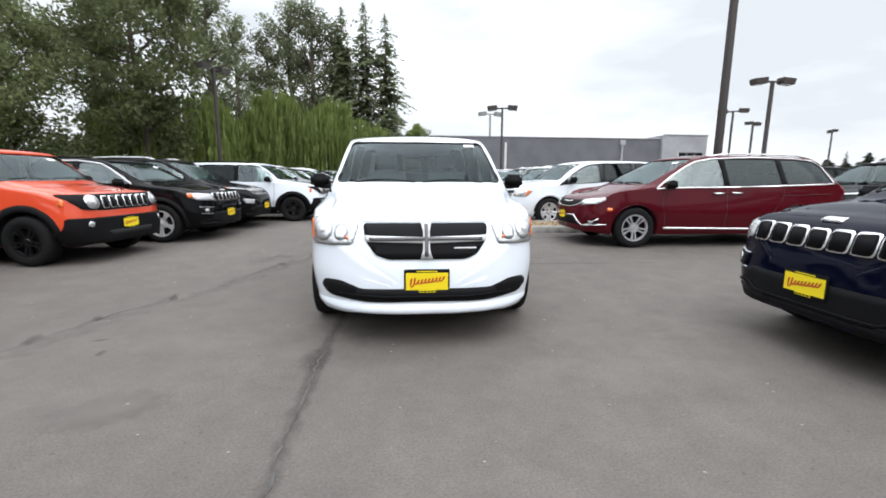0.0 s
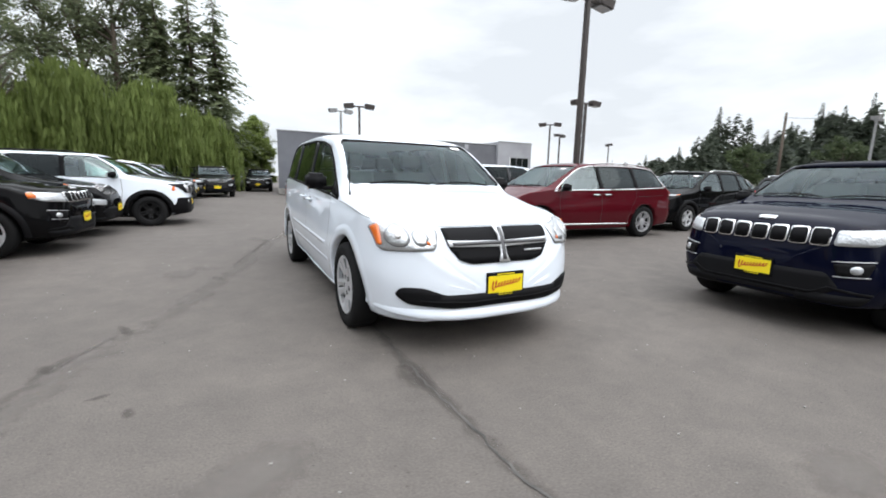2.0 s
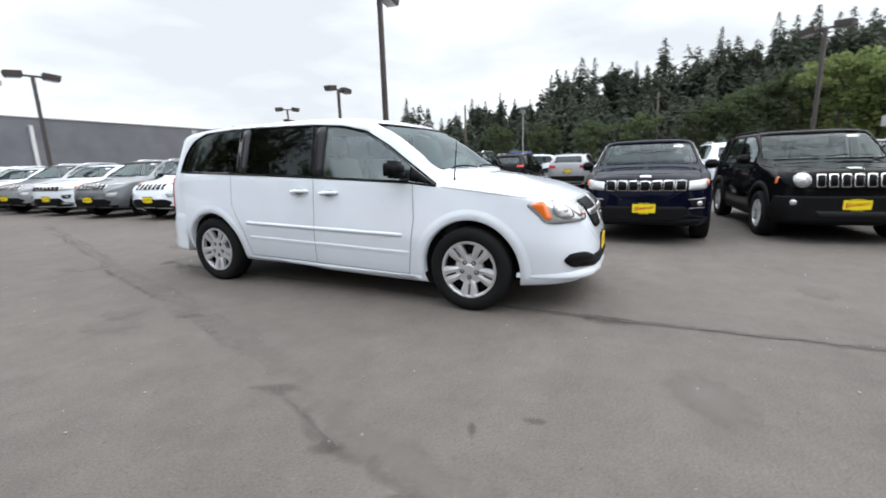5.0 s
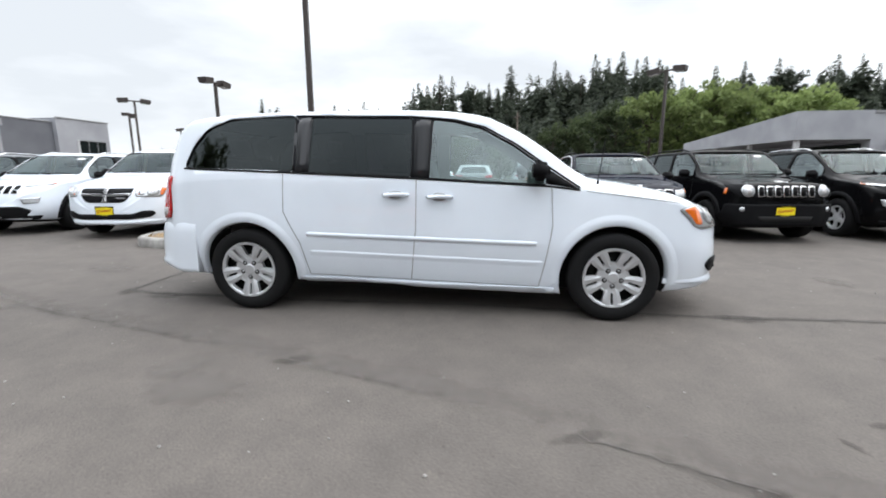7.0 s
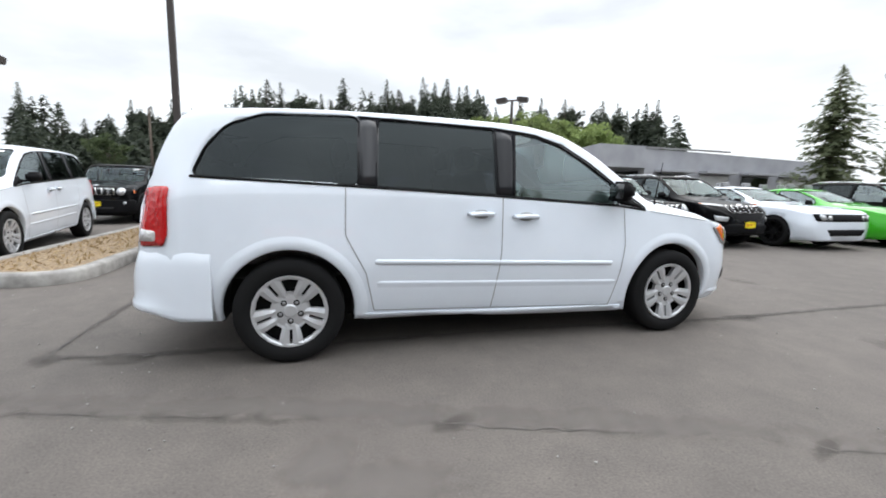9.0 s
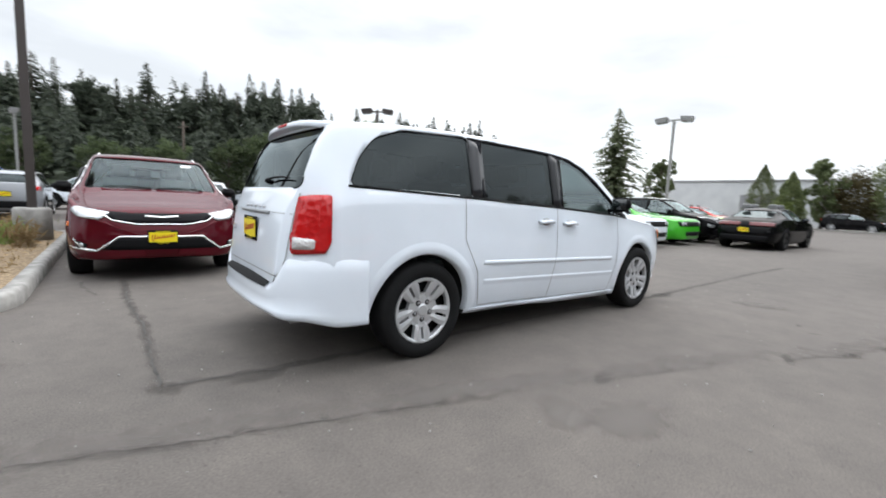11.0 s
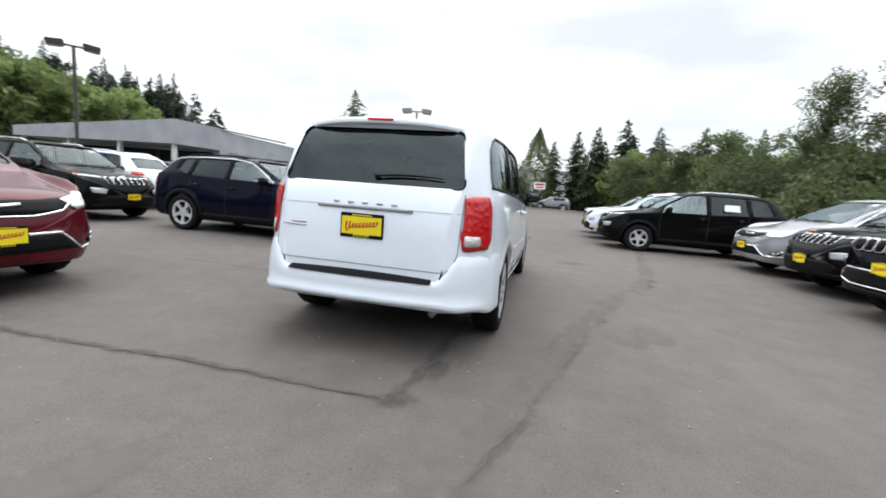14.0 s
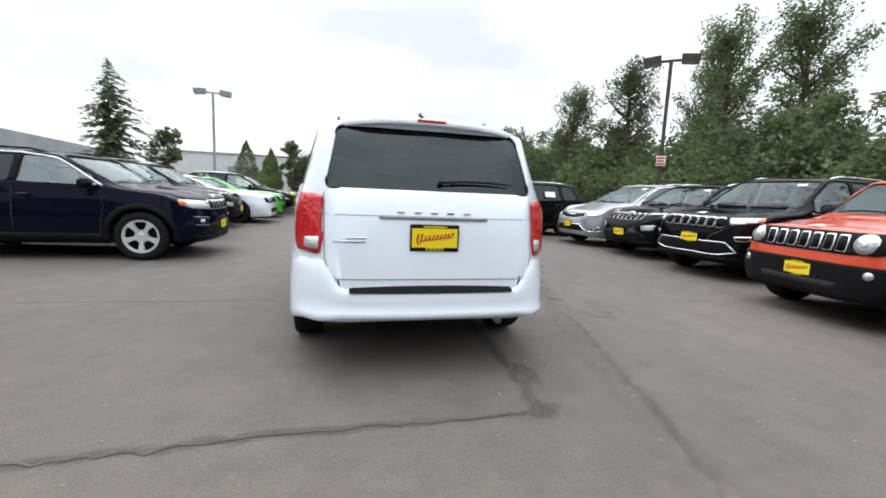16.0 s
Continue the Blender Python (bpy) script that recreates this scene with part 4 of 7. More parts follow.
def spoiler(root, bvh, colour):
    """The lip over the minivan's rear window, with its brake lamp, the rear wiper, and the aerial."""
    b = bmesh.new()
    prof = [(-2.02, 1.708), (-2.17, 1.700), (-2.240, 1.693), (-2.255, 1.687), (-2.262, 1.678), (-2.265, 1.654), (-2.261, 1.648), (-2.250, 1.646), (-2.10, 1.644)]
    rings = []
    for i in range(13):
        y = -0.64 + 1.28 * i / 12
        k = 1 - 0.40 * abs(y / 0.64) ** 4
        drop = 0.045 * abs(y / 0.64) ** 2.5
        rings.append([b.verts.new((-2.0 + (x + 2.0) * k, y, z - drop)) for x, z in prof])
    for p, q in zip(rings, rings[1:]):
        for j in range(len(prof)):
            n = (j + 1) % len(prof)
            b.faces.new((p[j], p[n], q[n], q[j]))
    b.faces.new(rings[0])
    b.faces.new(rings[-1])
    bmesh.ops.recalc_face_normals(b, faces=b.faces[:])
    sp = part("spoiler", b, M[colour], root)
    part("brake_lamp", boxes((-2.269, -2.22, -0.10, 0.10, 1.664, 1.684), bevel=0.004), M["tail_red"], sp)
    pts = []
    for y, z in ((-0.05, 1.262), (-0.20, 1.275), (-0.38, 1.277), (-0.54, 1.268)):
        hit = bvh.ray_cast(Vector((-4, y, z)), Vector((1, 0, 0)))[0]
        pts.append((hit.x - 0.02, y, z))
    rw = part("rear_wiper", tube(pts, [0.008, 0.009, 0.007, 0.005], 5), M["plastic"], root)
    part("wiper_pivot", tube([(pts[0][0] + 0.03, -0.05, 1.245), (pts[0][0], -0.05, 1.262)], [0.022, 0.018], 8), M["plastic"], rw)
    part("aerial", tube([(1.394, -0.837, 1.10), (1.394, -0.837, 1.14), (1.43, -0.85, 1.45)], [0.012, 0.006, 0.003], 5), M["plastic"], root)
    part("exhaust_tip", tube([(-2.1, -0.52, 0.315), (-2.38, -0.52, 0.305)], [0.028, 0.028], 10), M["steel"], root)


def rear_bumper(root, bvh, colour):
    """The bumper that wraps the minivan's tail, with a ledge on top and a step pad on it."""
    half = [(-2.00, 0.945), (-2.14, 0.928), (-2.23, 0.905), (-2.31, 0.872), (-2.39, 0.828), (-2.45, 0.780), (-2.50, 0.718), (-2.537, 0.63), (-2.560, 0.47), (-2.572, 0.24), (-2.575, 0.0)]
    path = chaikin(half + [(x, -y) for x, y in half[-2::-1]], 2)
    # the face between the corners, the face of a corner under its lamp, and the side
    mid = [(-0.06, 0.384), (-0.014, 0.384), (0.002, 0.392), (0.010, 0.410), (0.006, 0.432), (-0.006, 0.448), (-0.004, 0.49), (-0.006, 0.535), (-0.012, 0.556), (-0.025, 0.570), (-0.12, 0.618)]
    corner = [(-0.06, 0.362), (-0.014, 0.364), (0.002, 0.374), (0.010, 0.394), (0.006, 0.420), (-0.006, 0.440), (-0.006, 0.52), (-0.010, 0.60), (-0.020, 0.68), (-0.038, 0.745), (-0.085, 0.800)]
    flank = [(-0.06, 0.318), (-0.010, 0.322), (0.002, 0.332), (0.004, 0.360), (0.002, 0.400), (0.001, 0.440), (0.001, 0.52), (-0.002, 0.60), (-0.006, 0.68), (-0.016, 0.745), (-0.045, 0.790)]
    ease = lambda t: (lambda q: q * q * (3 - 2 * q))(min(max(t, 0.0), 1.0))
    b = bmesh.new()
    rings = []
    n = len(path)
    for i, p in enumerate(path):
        q0, q1 = path[max(i - 1, 0)], path[min(i + 1, n - 1)]
        tx, ty = q1[0] - q0[0], q1[1] - q0[1]
        k = math.hypot(tx, ty)
        nx, ny = ty / k, -tx / k
        c, f = ease((abs(p[1]) - 0.57) / 0.17), ease((p[0] + 2.42) / 0.25)
        row = []
        for m0, m1, m2 in zip(mid, corner, flank):
            o = (m0[0] + (m1[0] - m0[0]) * c) * (1 - f) + m2[0] * f
            z = (m0[1] + (m1[1] - m0[1]) * c) * (1 - f) + m2[1] * f
            row.append(b.verts.new((p[0] + nx * o, p[1] + ny * o, z)))
        rings.append(row)
    for p, q in zip(rings, rings[1:]):
        for j in range(len(mid) - 1):
            b.faces.new((p[j], p[j + 1], q[j + 1], q[j]))
    b.faces.new(rings[0])
    b.faces.new(rings[-1])
    bmesh.ops.recalc_face_normals(b, faces=b.faces[:])
    bp = part("rear_bumper", b, M[colour], root)
    pad = bmesh.new()
    rows = []
    for i in range(13):
        y = -0.54 + 1.08 * i / 12
        x = -2.577 + 0.020 * (abs(y) / 0.54) ** 2.2
        rows.append([pad.verts.new((x + dx, y * (1 - 0.05 * (dx > 0.03)), z)) for dx, z in ((0.004, 0.556), (0.012, 0.566), (0.030, 0.576), (0.118, 0.624), (0.122, 0.60))])
    for p, q in zip(rows, rows[1:]):
        for j in range(4):
            pad.faces.new((p[j], p[j + 1], q[j + 1], q[j]))
    bmesh.ops.recalc_face_normals(pad, faces=pad.faces[:])
    part("bumper_pad", pad, M["plastic"], bp, "black step pad")


def front_lip(root, bvh, colour):
    """The lip that runs along the foot of the minivan's nose from wheel to wheel."""
    profile = ((-0.004, 0.352), (0.006, 0.335), (0.016, 0.312), (0.018, 0.288), (0.008, 0.268), (-0.05, 0.258))
    bm = bmesh.new()
    rows = []
    for i in range(49):
        y = -0.875 + 1.75 * i / 48
        hit = bvh.ray_cast(Vector((4, y, 0.36)), Vector((-1, 0, 0)))[0]
        out = Vector((hit.x - 1.35, hit.y, 0)).normalized()
        rise = 0.03 * abs(y / 0.875) ** 3
        fade = 1 - max(0.0, (abs(y) - 0.55) / 0.325) ** 1.5
        rows.append([bm.verts.new((hit.x + out.x * (o * fade - 0.006 * (1 - fade)), hit.y + out.y * (o * fade - 0.006 * (1 - fade)), 0.30 + (z - 0.30) * (0.45 + 0.5 * fade) + rise)) for o, z in profile])
    for p, q in zip(rows, rows[1:]):
        for j in range(len(profile) - 1):
            bm.faces.new((p[j], p[j + 1], q[j + 1], q[j]))
    bmesh.ops.recalc_face_normals(bm, faces=bm.faces[:])
    part("chin_lip", bm, M[colour], root)


def mouldings(root, bvh, colour):
    """The raised rub strip and the soft crease along the minivan's doors."""
    for s in (1, -1):
        for name, a, b, prof in (("side_moulding", (-1.0, 0.685), (0.94, 0.63), ((-0.018, -0.004), (-0.015, 0.007), (0.010, 0.010), (0.018, 0.003), (0.019, -0.004))),
                                 ("door_crease", (-0.99, 0.535), (1.0, 0.475), ((-0.060, -0.004), (-0.010, 0.004), (0.006, 0.006), (0.013, 0.0), (0.015, -0.004)))):
            bm = bmesh.new()
            rows = []
            for i in range(41):
                x, z = a[0] + (b[0] - a[0]) * i / 40, a[1] + (b[1] - a[1]) * i / 40
                k = 1.0 if 0 < i < 40 else 0.0
                rows.append([])
                for dz, o in prof:
                    y = bvh.ray_cast(Vector((x, 3 * s, z + dz)), Vector((0, -s, 0)))[0].y
                    rows[-1].append(bm.verts.new((x, y + s * (o if k else -0.004), z + dz)))
            for p, q in zip(rows, rows[1:]):
                for j in range(len(prof) - 1):
                    bm.faces.new((p[j], p[j + 1], q[j + 1], q[j]))
            bmesh.ops.recalc_face_normals(bm, faces=bm.faces[:])
            part(name, bm, M[colour], root)


VAN["extras"] = (spoiler, rear_bumper, front_lip, mouldings)

UPRIGHT = ((0.0, 0.38, 0.42), (0.03, 0.58, 0.70), (0.085, 0.745, 0.88), (0.18, 0.86, 0.97), (0.35, 0.945, 1.0))
SLEEK = ((0.0, 0.22, 0.18), (0.03, 0.44, 0.42), (0.09, 0.64, 0.68), (0.19, 0.80, 0.88), (0.34, 0.91, 1.0))
BLUNT = ((0.0, 0.60, 0.45), (0.02, 0.74, 0.72), (0.06, 0.84, 0.90), (0.13, 0.91, 0.98), (0.30, 0.965, 1.0))


def shape(xf, xr, W, H, nose, low, lip, hood0, hood1, cowl, top, end, foot, belt0, belt1, edge, tail=0.85, crown=0.045):
    """Body rows. xf, xr: ends; W half width; lip: hood height at the nose; hood0, hood1: hood at nose and cowl; cowl, top: foot and head of the
    windscreen; end: end of the roof; foot: foot of the rear window; belt0, belt1: belt line in front and behind; edge: half width of the roof."""
    rows = []
    for dx, wf, zf in nose:
        w = W * wf
        zt = 0.50 + (hood0 - 0.50) * zf
        rows.append((xf - dx, low + 0.10 * (1 - wf), w * 0.93, 0.52, w, 0.5 + (zt - 0.5) * 0.72, w * 0.94, zt - 0.055, w * 0.86, zt))
    rows.append((xf - 0.60, low - 0.02, W * 0.94, 0.62, W * 0.985, belt0 - 0.09, W * 0.95, hood0 + 0.005, W * 0.82, hood0 + 0.05))
    rows.append((cowl + 0.16, low - 0.02, W * 0.945, 0.64, W, belt0 - 0.03, W * 0.955, hood1 - 0.05, W * 0.86, hood1))
    rows.append((cowl, low - 0.02, W * 0.945, 0.64, W, belt0 - 0.01, W * 0.955, hood1 + 0.02, W * 0.875, hood1 + 0.055))
    for k in (0.35, 0.70, 0.92):
        x = cowl + (top - cowl) * k
        z = hood1 + 0.02 + (H - 0.055 - hood1 - 0.02) * (k ** 0.93)
        rows.append((x, low - 0.02, W * 0.945, 0.64, W, belt0, W * 0.955, z, W * 0.875 + (edge - W * 0.875) * k, z + crown + 0.01))
    x = top - 0.12
    rows.append((x, low - 0.02, W * 0.945, 0.64, W, belt0, W * 0.955, H - 0.05, edge, H - 0.008))
    mid = (top + end) / 2
    rows.append((mid, low - 0.02, W * 0.945, 0.65, W, (belt0 + belt1) / 2, W * 0.955, H - crown, edge * 0.995, H))
    rows.append((end + 0.1, low - 0.01, W * 0.94, 0.65, W * 0.995, belt1, W * 0.945, H - crown - 0.035, edge * 0.955, H - 0.03))
    for k in (0.18, 0.55, 0.9):
        x = end + (foot - end) * k
        z = H - crown - 0.05 + (belt1 + 0.05 - (H - crown - 0.05)) * k
        rows.append((x, low + 0.02 * k, W * (0.93 - 0.04 * k), 0.65, W * (0.985 - 0.02 * k), belt1 - 0.02 * k, W * (0.935 - 0.04 * k), max(z, belt1 + 0.03), edge * 0.93 + (W * tail - edge * 0.93) * k * 0.5, z + crown + 0.01))
    d = foot - xr
    for k, wf, zf in ((0.35, 0.93, 0.95), (0.65, 0.89, 0.85), (0.86, 0.82, 0.62), (1.0, 0.66, 0.25)):
        zt = 0.55 + (belt1 + 0.04 - 0.55) * zf
        rows.append((foot - d * k, low + 0.03 + 0.06 * k * k, W * wf * 0.95, 0.58, W * wf, 0.55 + (zt - 0.55) * 0.7, W * wf * 0.97, zt - 0.05, W * wf * 0.88, zt))
    return rows


def dlo(table, x0, x1, b0, b1, lean0=0.0, lean1=0.0, gap=0.045, r=0.03):
    """A side window over the belt from x0 to x1 whose top follows the roof's edge."""
    t = sorted(table)
    xs, ze = [q[0] for q in t], [q[7] for q in t]
    belt = lambda x: b0 + (b1 - b0) * (x - x0) / (x1 - x0)
    pts = [(x0, b0), (x1, b1)]
    a, b = x1 + lean1, x0 + lean0
    for i in range(13):
        x = a + (b - a) * i / 12
        z = float(pchip(xs, ze, x)) - gap
        if z > belt(min(max(x, x0), x1)) + 0.03:
            pts.append((x, z))
    return rounded(pts, r, 2)


def lights(pts, mat="lamp_clear", name="headlamp", r=0.02, off=0.008):
    return (name, rounded(pts, r, 3), dict(mat=mat, pair=True, off=off + 0.003, step=0.04))


def dark(pts, name="lower_grille", mat="plastic", r=0.03, off=0.008, step=0.06):
    return (name, rounded(pts, r, 3), dict(mat=mat, off=off, step=step))


def bright(line, w=0.02, mat="chrome", name="chrome_trim", off=0.012, pair=False):
    return (name, strip(line, w), dict(mat=mat, off=off, step=0.06, pair=pair))


# compact SUV with seven small square slots
T = shape(2.21, -2.13, 0.905, 1.575, UPRIGHT, 0.25, 0.9, 1.01, 1.105, 0.96, 0.22, -1.68, -2.02, 1.06, 1.14, 0.70)
COMPACT = dict(
    category="SUV", wheels=(1.318, -1.318, 0.785, 0.362, 0.22), arch=0.428, lip=(0.075, 0.010, 0.30, "plastic"), table=T,
    cabin=(-1.75, 0.90), seats=((0.10, 2), (-0.85, 3)), dash=0.66, cowl=1.14,
    side=[("front_window", dlo(T, -0.20, 0.78, 1.115, 1.095, 0.03, -0.1), dict(glass=P)),
          ("rear_door_window", dlo(T, -1.12, -0.30, 1.145, 1.117, 0.08, 0.03), dict(glass=G)),
          ("quarter_window", dlo(T, -1.50, -1.21, 1.24, 1.16, 0.10, 0.08), dict(glass=G)),
          ("pillar_trim", dlo(T, -0.295, -0.205, 1.117, 1.117, 0.03, 0.03, r=0.005), dict(mat="plastic", off=0.002)),
          ("pillar_trim", dlo(T, -1.215, -1.125, 1.15, 1.145, 0.08, 0.08, r=0.005), dict(mat="plastic", off=0.002)),
          ("rocker_cladding", strip([(-0.90, 0.335), (0.90, 0.335)], 0.13), dict(mat="plastic", off=0.008)),
          ("chrome_trim", strip([(0.84, 1.09), (0.62, 1.226), (0.38, 1.388), (0.22, 1.466), (-0.2, 1.517), (-0.9, 1.517), (-1.35, 1.501), (-1.60, 1.466), (-1.77, 1.379), (-1.91, 1.222)], 0.024), dict(mat="alloy", off=0.008, step=0.07)),
          ("side_marker", rect(1.83, 1.92, 0.84, 0.90, 0.01), dict(mat="amber", off=0.006))]
    + seams([(-0.25, 1.06), (-0.25, 0.42)], [(0.82, 1.03), (0.86, 0.80), (0.80, 0.42)], [(-1.14, 1.06), (-1.10, 0.85), (-0.92, 0.70), (-0.86, 0.45)], w=0.008),
    front=[("windshield", rounded([(-0.75, 1.15), (-0.65, 1.492), (0.65, 1.492), (0.75, 1.15)], 0.05), dict(glass=P)),
                      lights([(0.545, 0.905), (0.80, 0.925), (0.815, 0.85), (0.76, 0.795), (0.545, 0.785)]),
           lights([(0.775, 0.92), (0.812, 0.905), (0.815, 0.855), (0.79, 0.84)], "amber", "turn_signal", 0.01, 0.012),
           dark([(-0.52, 0.56), (0.52, 0.56), (0.62, 0.44), (0.50, 0.36), (-0.50, 0.36), (-0.62, 0.44)]),
           dark([(-0.78, 0.38), (0.78, 0.38), (0.72, 0.30), (-0.72, 0.30)], "lower_cladding"),
           lights([(0.56, 0.64), (0.77, 0.66), (0.75, 0.55), (0.60, 0.54)], "plastic", "fog_lamp_bezel", 0.02, 0.010),
           lights(arc(0.69, 0.60, 0.035, 0, 340, 12), "lamp_clear", "fog_lamp", 0.004, 0.016),
           bright([(0.55, 0.655), (0.77, 0.672)], 0.008, "satin", pair=True), bright([(0.57, 0.535), (0.76, 0.545)], 0.008, "satin", pair=True),
           bright([(-0.78, 0.40), (-0.55, 0.44), (-0.45, 0.385), (0.45, 0.385), (0.55, 0.44), (0.78, 0.40)], 0.018, "plastic"),
           ("bonnet_badge", rect(-0.07, 0.07, 0.955, 0.985, 0.01), dict(mat="chrome", off=0.008))]
    + slots(7, 0.52, 0.770, 0.915, 0.014, 0.004, off=0.012, r=0.03, border=0.010),
    rear=[("rear_window", rounded([(-0.60, 1.161), (-0.52, 1.414), (0.52, 1.414), (0.60, 1.161)], 0.05), dict(glass=G)),
          lights([(0.52, 1.04), (0.82, 1.06), (0.82, 0.93), (0.52, 0.92)], "tail_red", "tail_lamp"),
          dark([(-0.75, 0.58), (0.75, 0.58), (0.70, 0.36), (-0.70, 0.36)], "rear_cladding")],
    top=[("roof_panel", rounded([(-1.64, -0.63), (0.08, -0.66), (0.08, 0.66), (-1.64, 0.63)], 0.1), dict(mat="black", off=0.004, step=0.12, label="black roof panel"))],
    handles=((-0.12, 0.93), (-0.98, 0.95)), mirror=(0.70, 0.965, 1.12), plate=(2.225, 0.53), rear_plate=(-2.13, 0.80), rails=(-1.45, 0.05, 0.60, "plastic"),
    wheel_meshes=wheel_meshes(0.362, 0.22, 0.252, ("five", 5, M["alloy"])),
)

# boxy SUV with round lamps
T = shape(2.07, -2.14, 0.90, 1.64, BLUNT, 0.27, 0.95, 1.03, 1.13, 0.92, 0.34, -1.86, -2.03, 1.08, 1.10, 0.76)
BOXY = dict(
    rounds=1, category="SUV", wheels=(1.285, -1.285, 0.785, 0.345, 0.22), arch=0.42, lip=(0.085, 0.012, 0.30, "plastic"), table=T,
    cabin=(-1.90, 0.84), seats=((0.05, 2), (-0.85, 3)), dash=0.62, cowl=1.165,
    side=[("front_window", dlo(T, -0.18, 0.74, 1.115, 1.105, 0.0, -0.06), dict(glass=P)),
          ("rear_door_window", dlo(T, -1.08, -0.27, 1.12, 1.115, 0.02, 0.0), dict(glass=G)),
          ("quarter_window", dlo(T, -1.74, -1.18, 1.15, 1.13, 0.10, 0.02), dict(glass=G)),
          ("pillar_trim", dlo(T, -0.265, -0.185, 1.115, 1.115, 0.0, 0.0, r=0.005), dict(mat="plastic", off=0.002)),
          ("pillar_trim", dlo(T, -1.175, -1.085, 1.125, 1.12, 0.02, 0.02, r=0.005), dict(mat="plastic", off=0.002)),
          ("rocker_cladding", strip([(-0.86, 0.345), (0.86, 0.345)], 0.15), dict(mat="plastic", off=0.010)),
          ("side_marker", rect(1.74, 1.80, 0.82, 0.92, 0.01), dict(mat="amber", off=0.006))]
    + seams([(-0.225, 1.10), (-0.225, 0.45)], [(0.78, 1.08), (0.80, 0.80), (0.74, 0.45)], [(-1.11, 1.10), (-1.08, 0.90), (-0.88, 0.72), (-0.82, 0.46)], w=0.008),
    front=[("windshield", rounded([(-0.77, 1.164), (-0.70, 1.553), (0.70, 1.553), (0.77, 1.164)], 0.05), dict(glass=P)),
           dark([(-0.78, 0.975), (0.78, 0.975), (0.80, 0.90), (0.74, 0.775), (0.45, 0.755), (-0.45, 0.755), (-0.74, 0.775), (-0.80, 0.90)], "grille_panel", r=0.04, off=0.014, step=0.04),
           ("headlamp_ring", arc(0.60, 0.872, 0.095, 0, 345, 24), dict(mat="satin", pair=True, off=0.018, step=0.06)),
           ("headlamp", arc(0.60, 0.872, 0.083, 0, 345, 24), dict(mat="lamp_clear", pair=True, off=0.024, step=0.06)),
           ("headlamp_bulb", arc(0.60, 0.872, 0.035, 0, 340, 14), dict(mat="lens_white", pair=True, off=0.032, step=0.06)),
           dark([(-0.84, 0.66), (0.84, 0.66), (0.87, 0.45), (0.78, 0.275), (-0.78, 0.275), (-0.87, 0.45)], "lower_cladding", off=0.024, step=0.035),
           dark([(-0.45, 0.46), (0.45, 0.46), (0.40, 0.38), (-0.40, 0.38)], "lower_grille", "liner", off=0.030),
           lights(arc(0.68, 0.575, 0.04, 0, 340, 12), "lamp_clear", "fog_lamp", 0.004, 0.030),
           ("bonnet_badge", rect(-0.07, 0.07, 1.00, 1.03, 0.01), dict(mat="chrome", off=0.008))]
    + slots(7, 0.455, 0.775, 0.955, 0.03, 0.0, off=0.018, r=0.025),
    rear=[("rear_window", rounded([(-0.62, 1.173), (-0.56, 1.484), (0.56, 1.484), (0.62, 1.173)], 0.05), dict(glass=G)),
          lights([(0.62, 1.06), (0.82, 1.06), (0.82, 0.88), (0.62, 0.88)], "tail_red", "tail_lamp"),
          dark([(-0.78, 0.64), (0.78, 0.64), (0.72, 0.34), (-0.72, 0.34)], "rear_cladding")],
    handles=((-0.10, 0.97), (-0.95, 0.98)), mirror=(0.66, 0.97, 1.17), plate=(2.09, 0.545), rear_plate=(-2.14, 0.85), rails=(-1.6, 0.15, 0.66, "plastic"),
    wheel_meshes=wheel_meshes(0.345, 0.22, 0.215, ("twin", 5, M["dark_alloy"])),
)

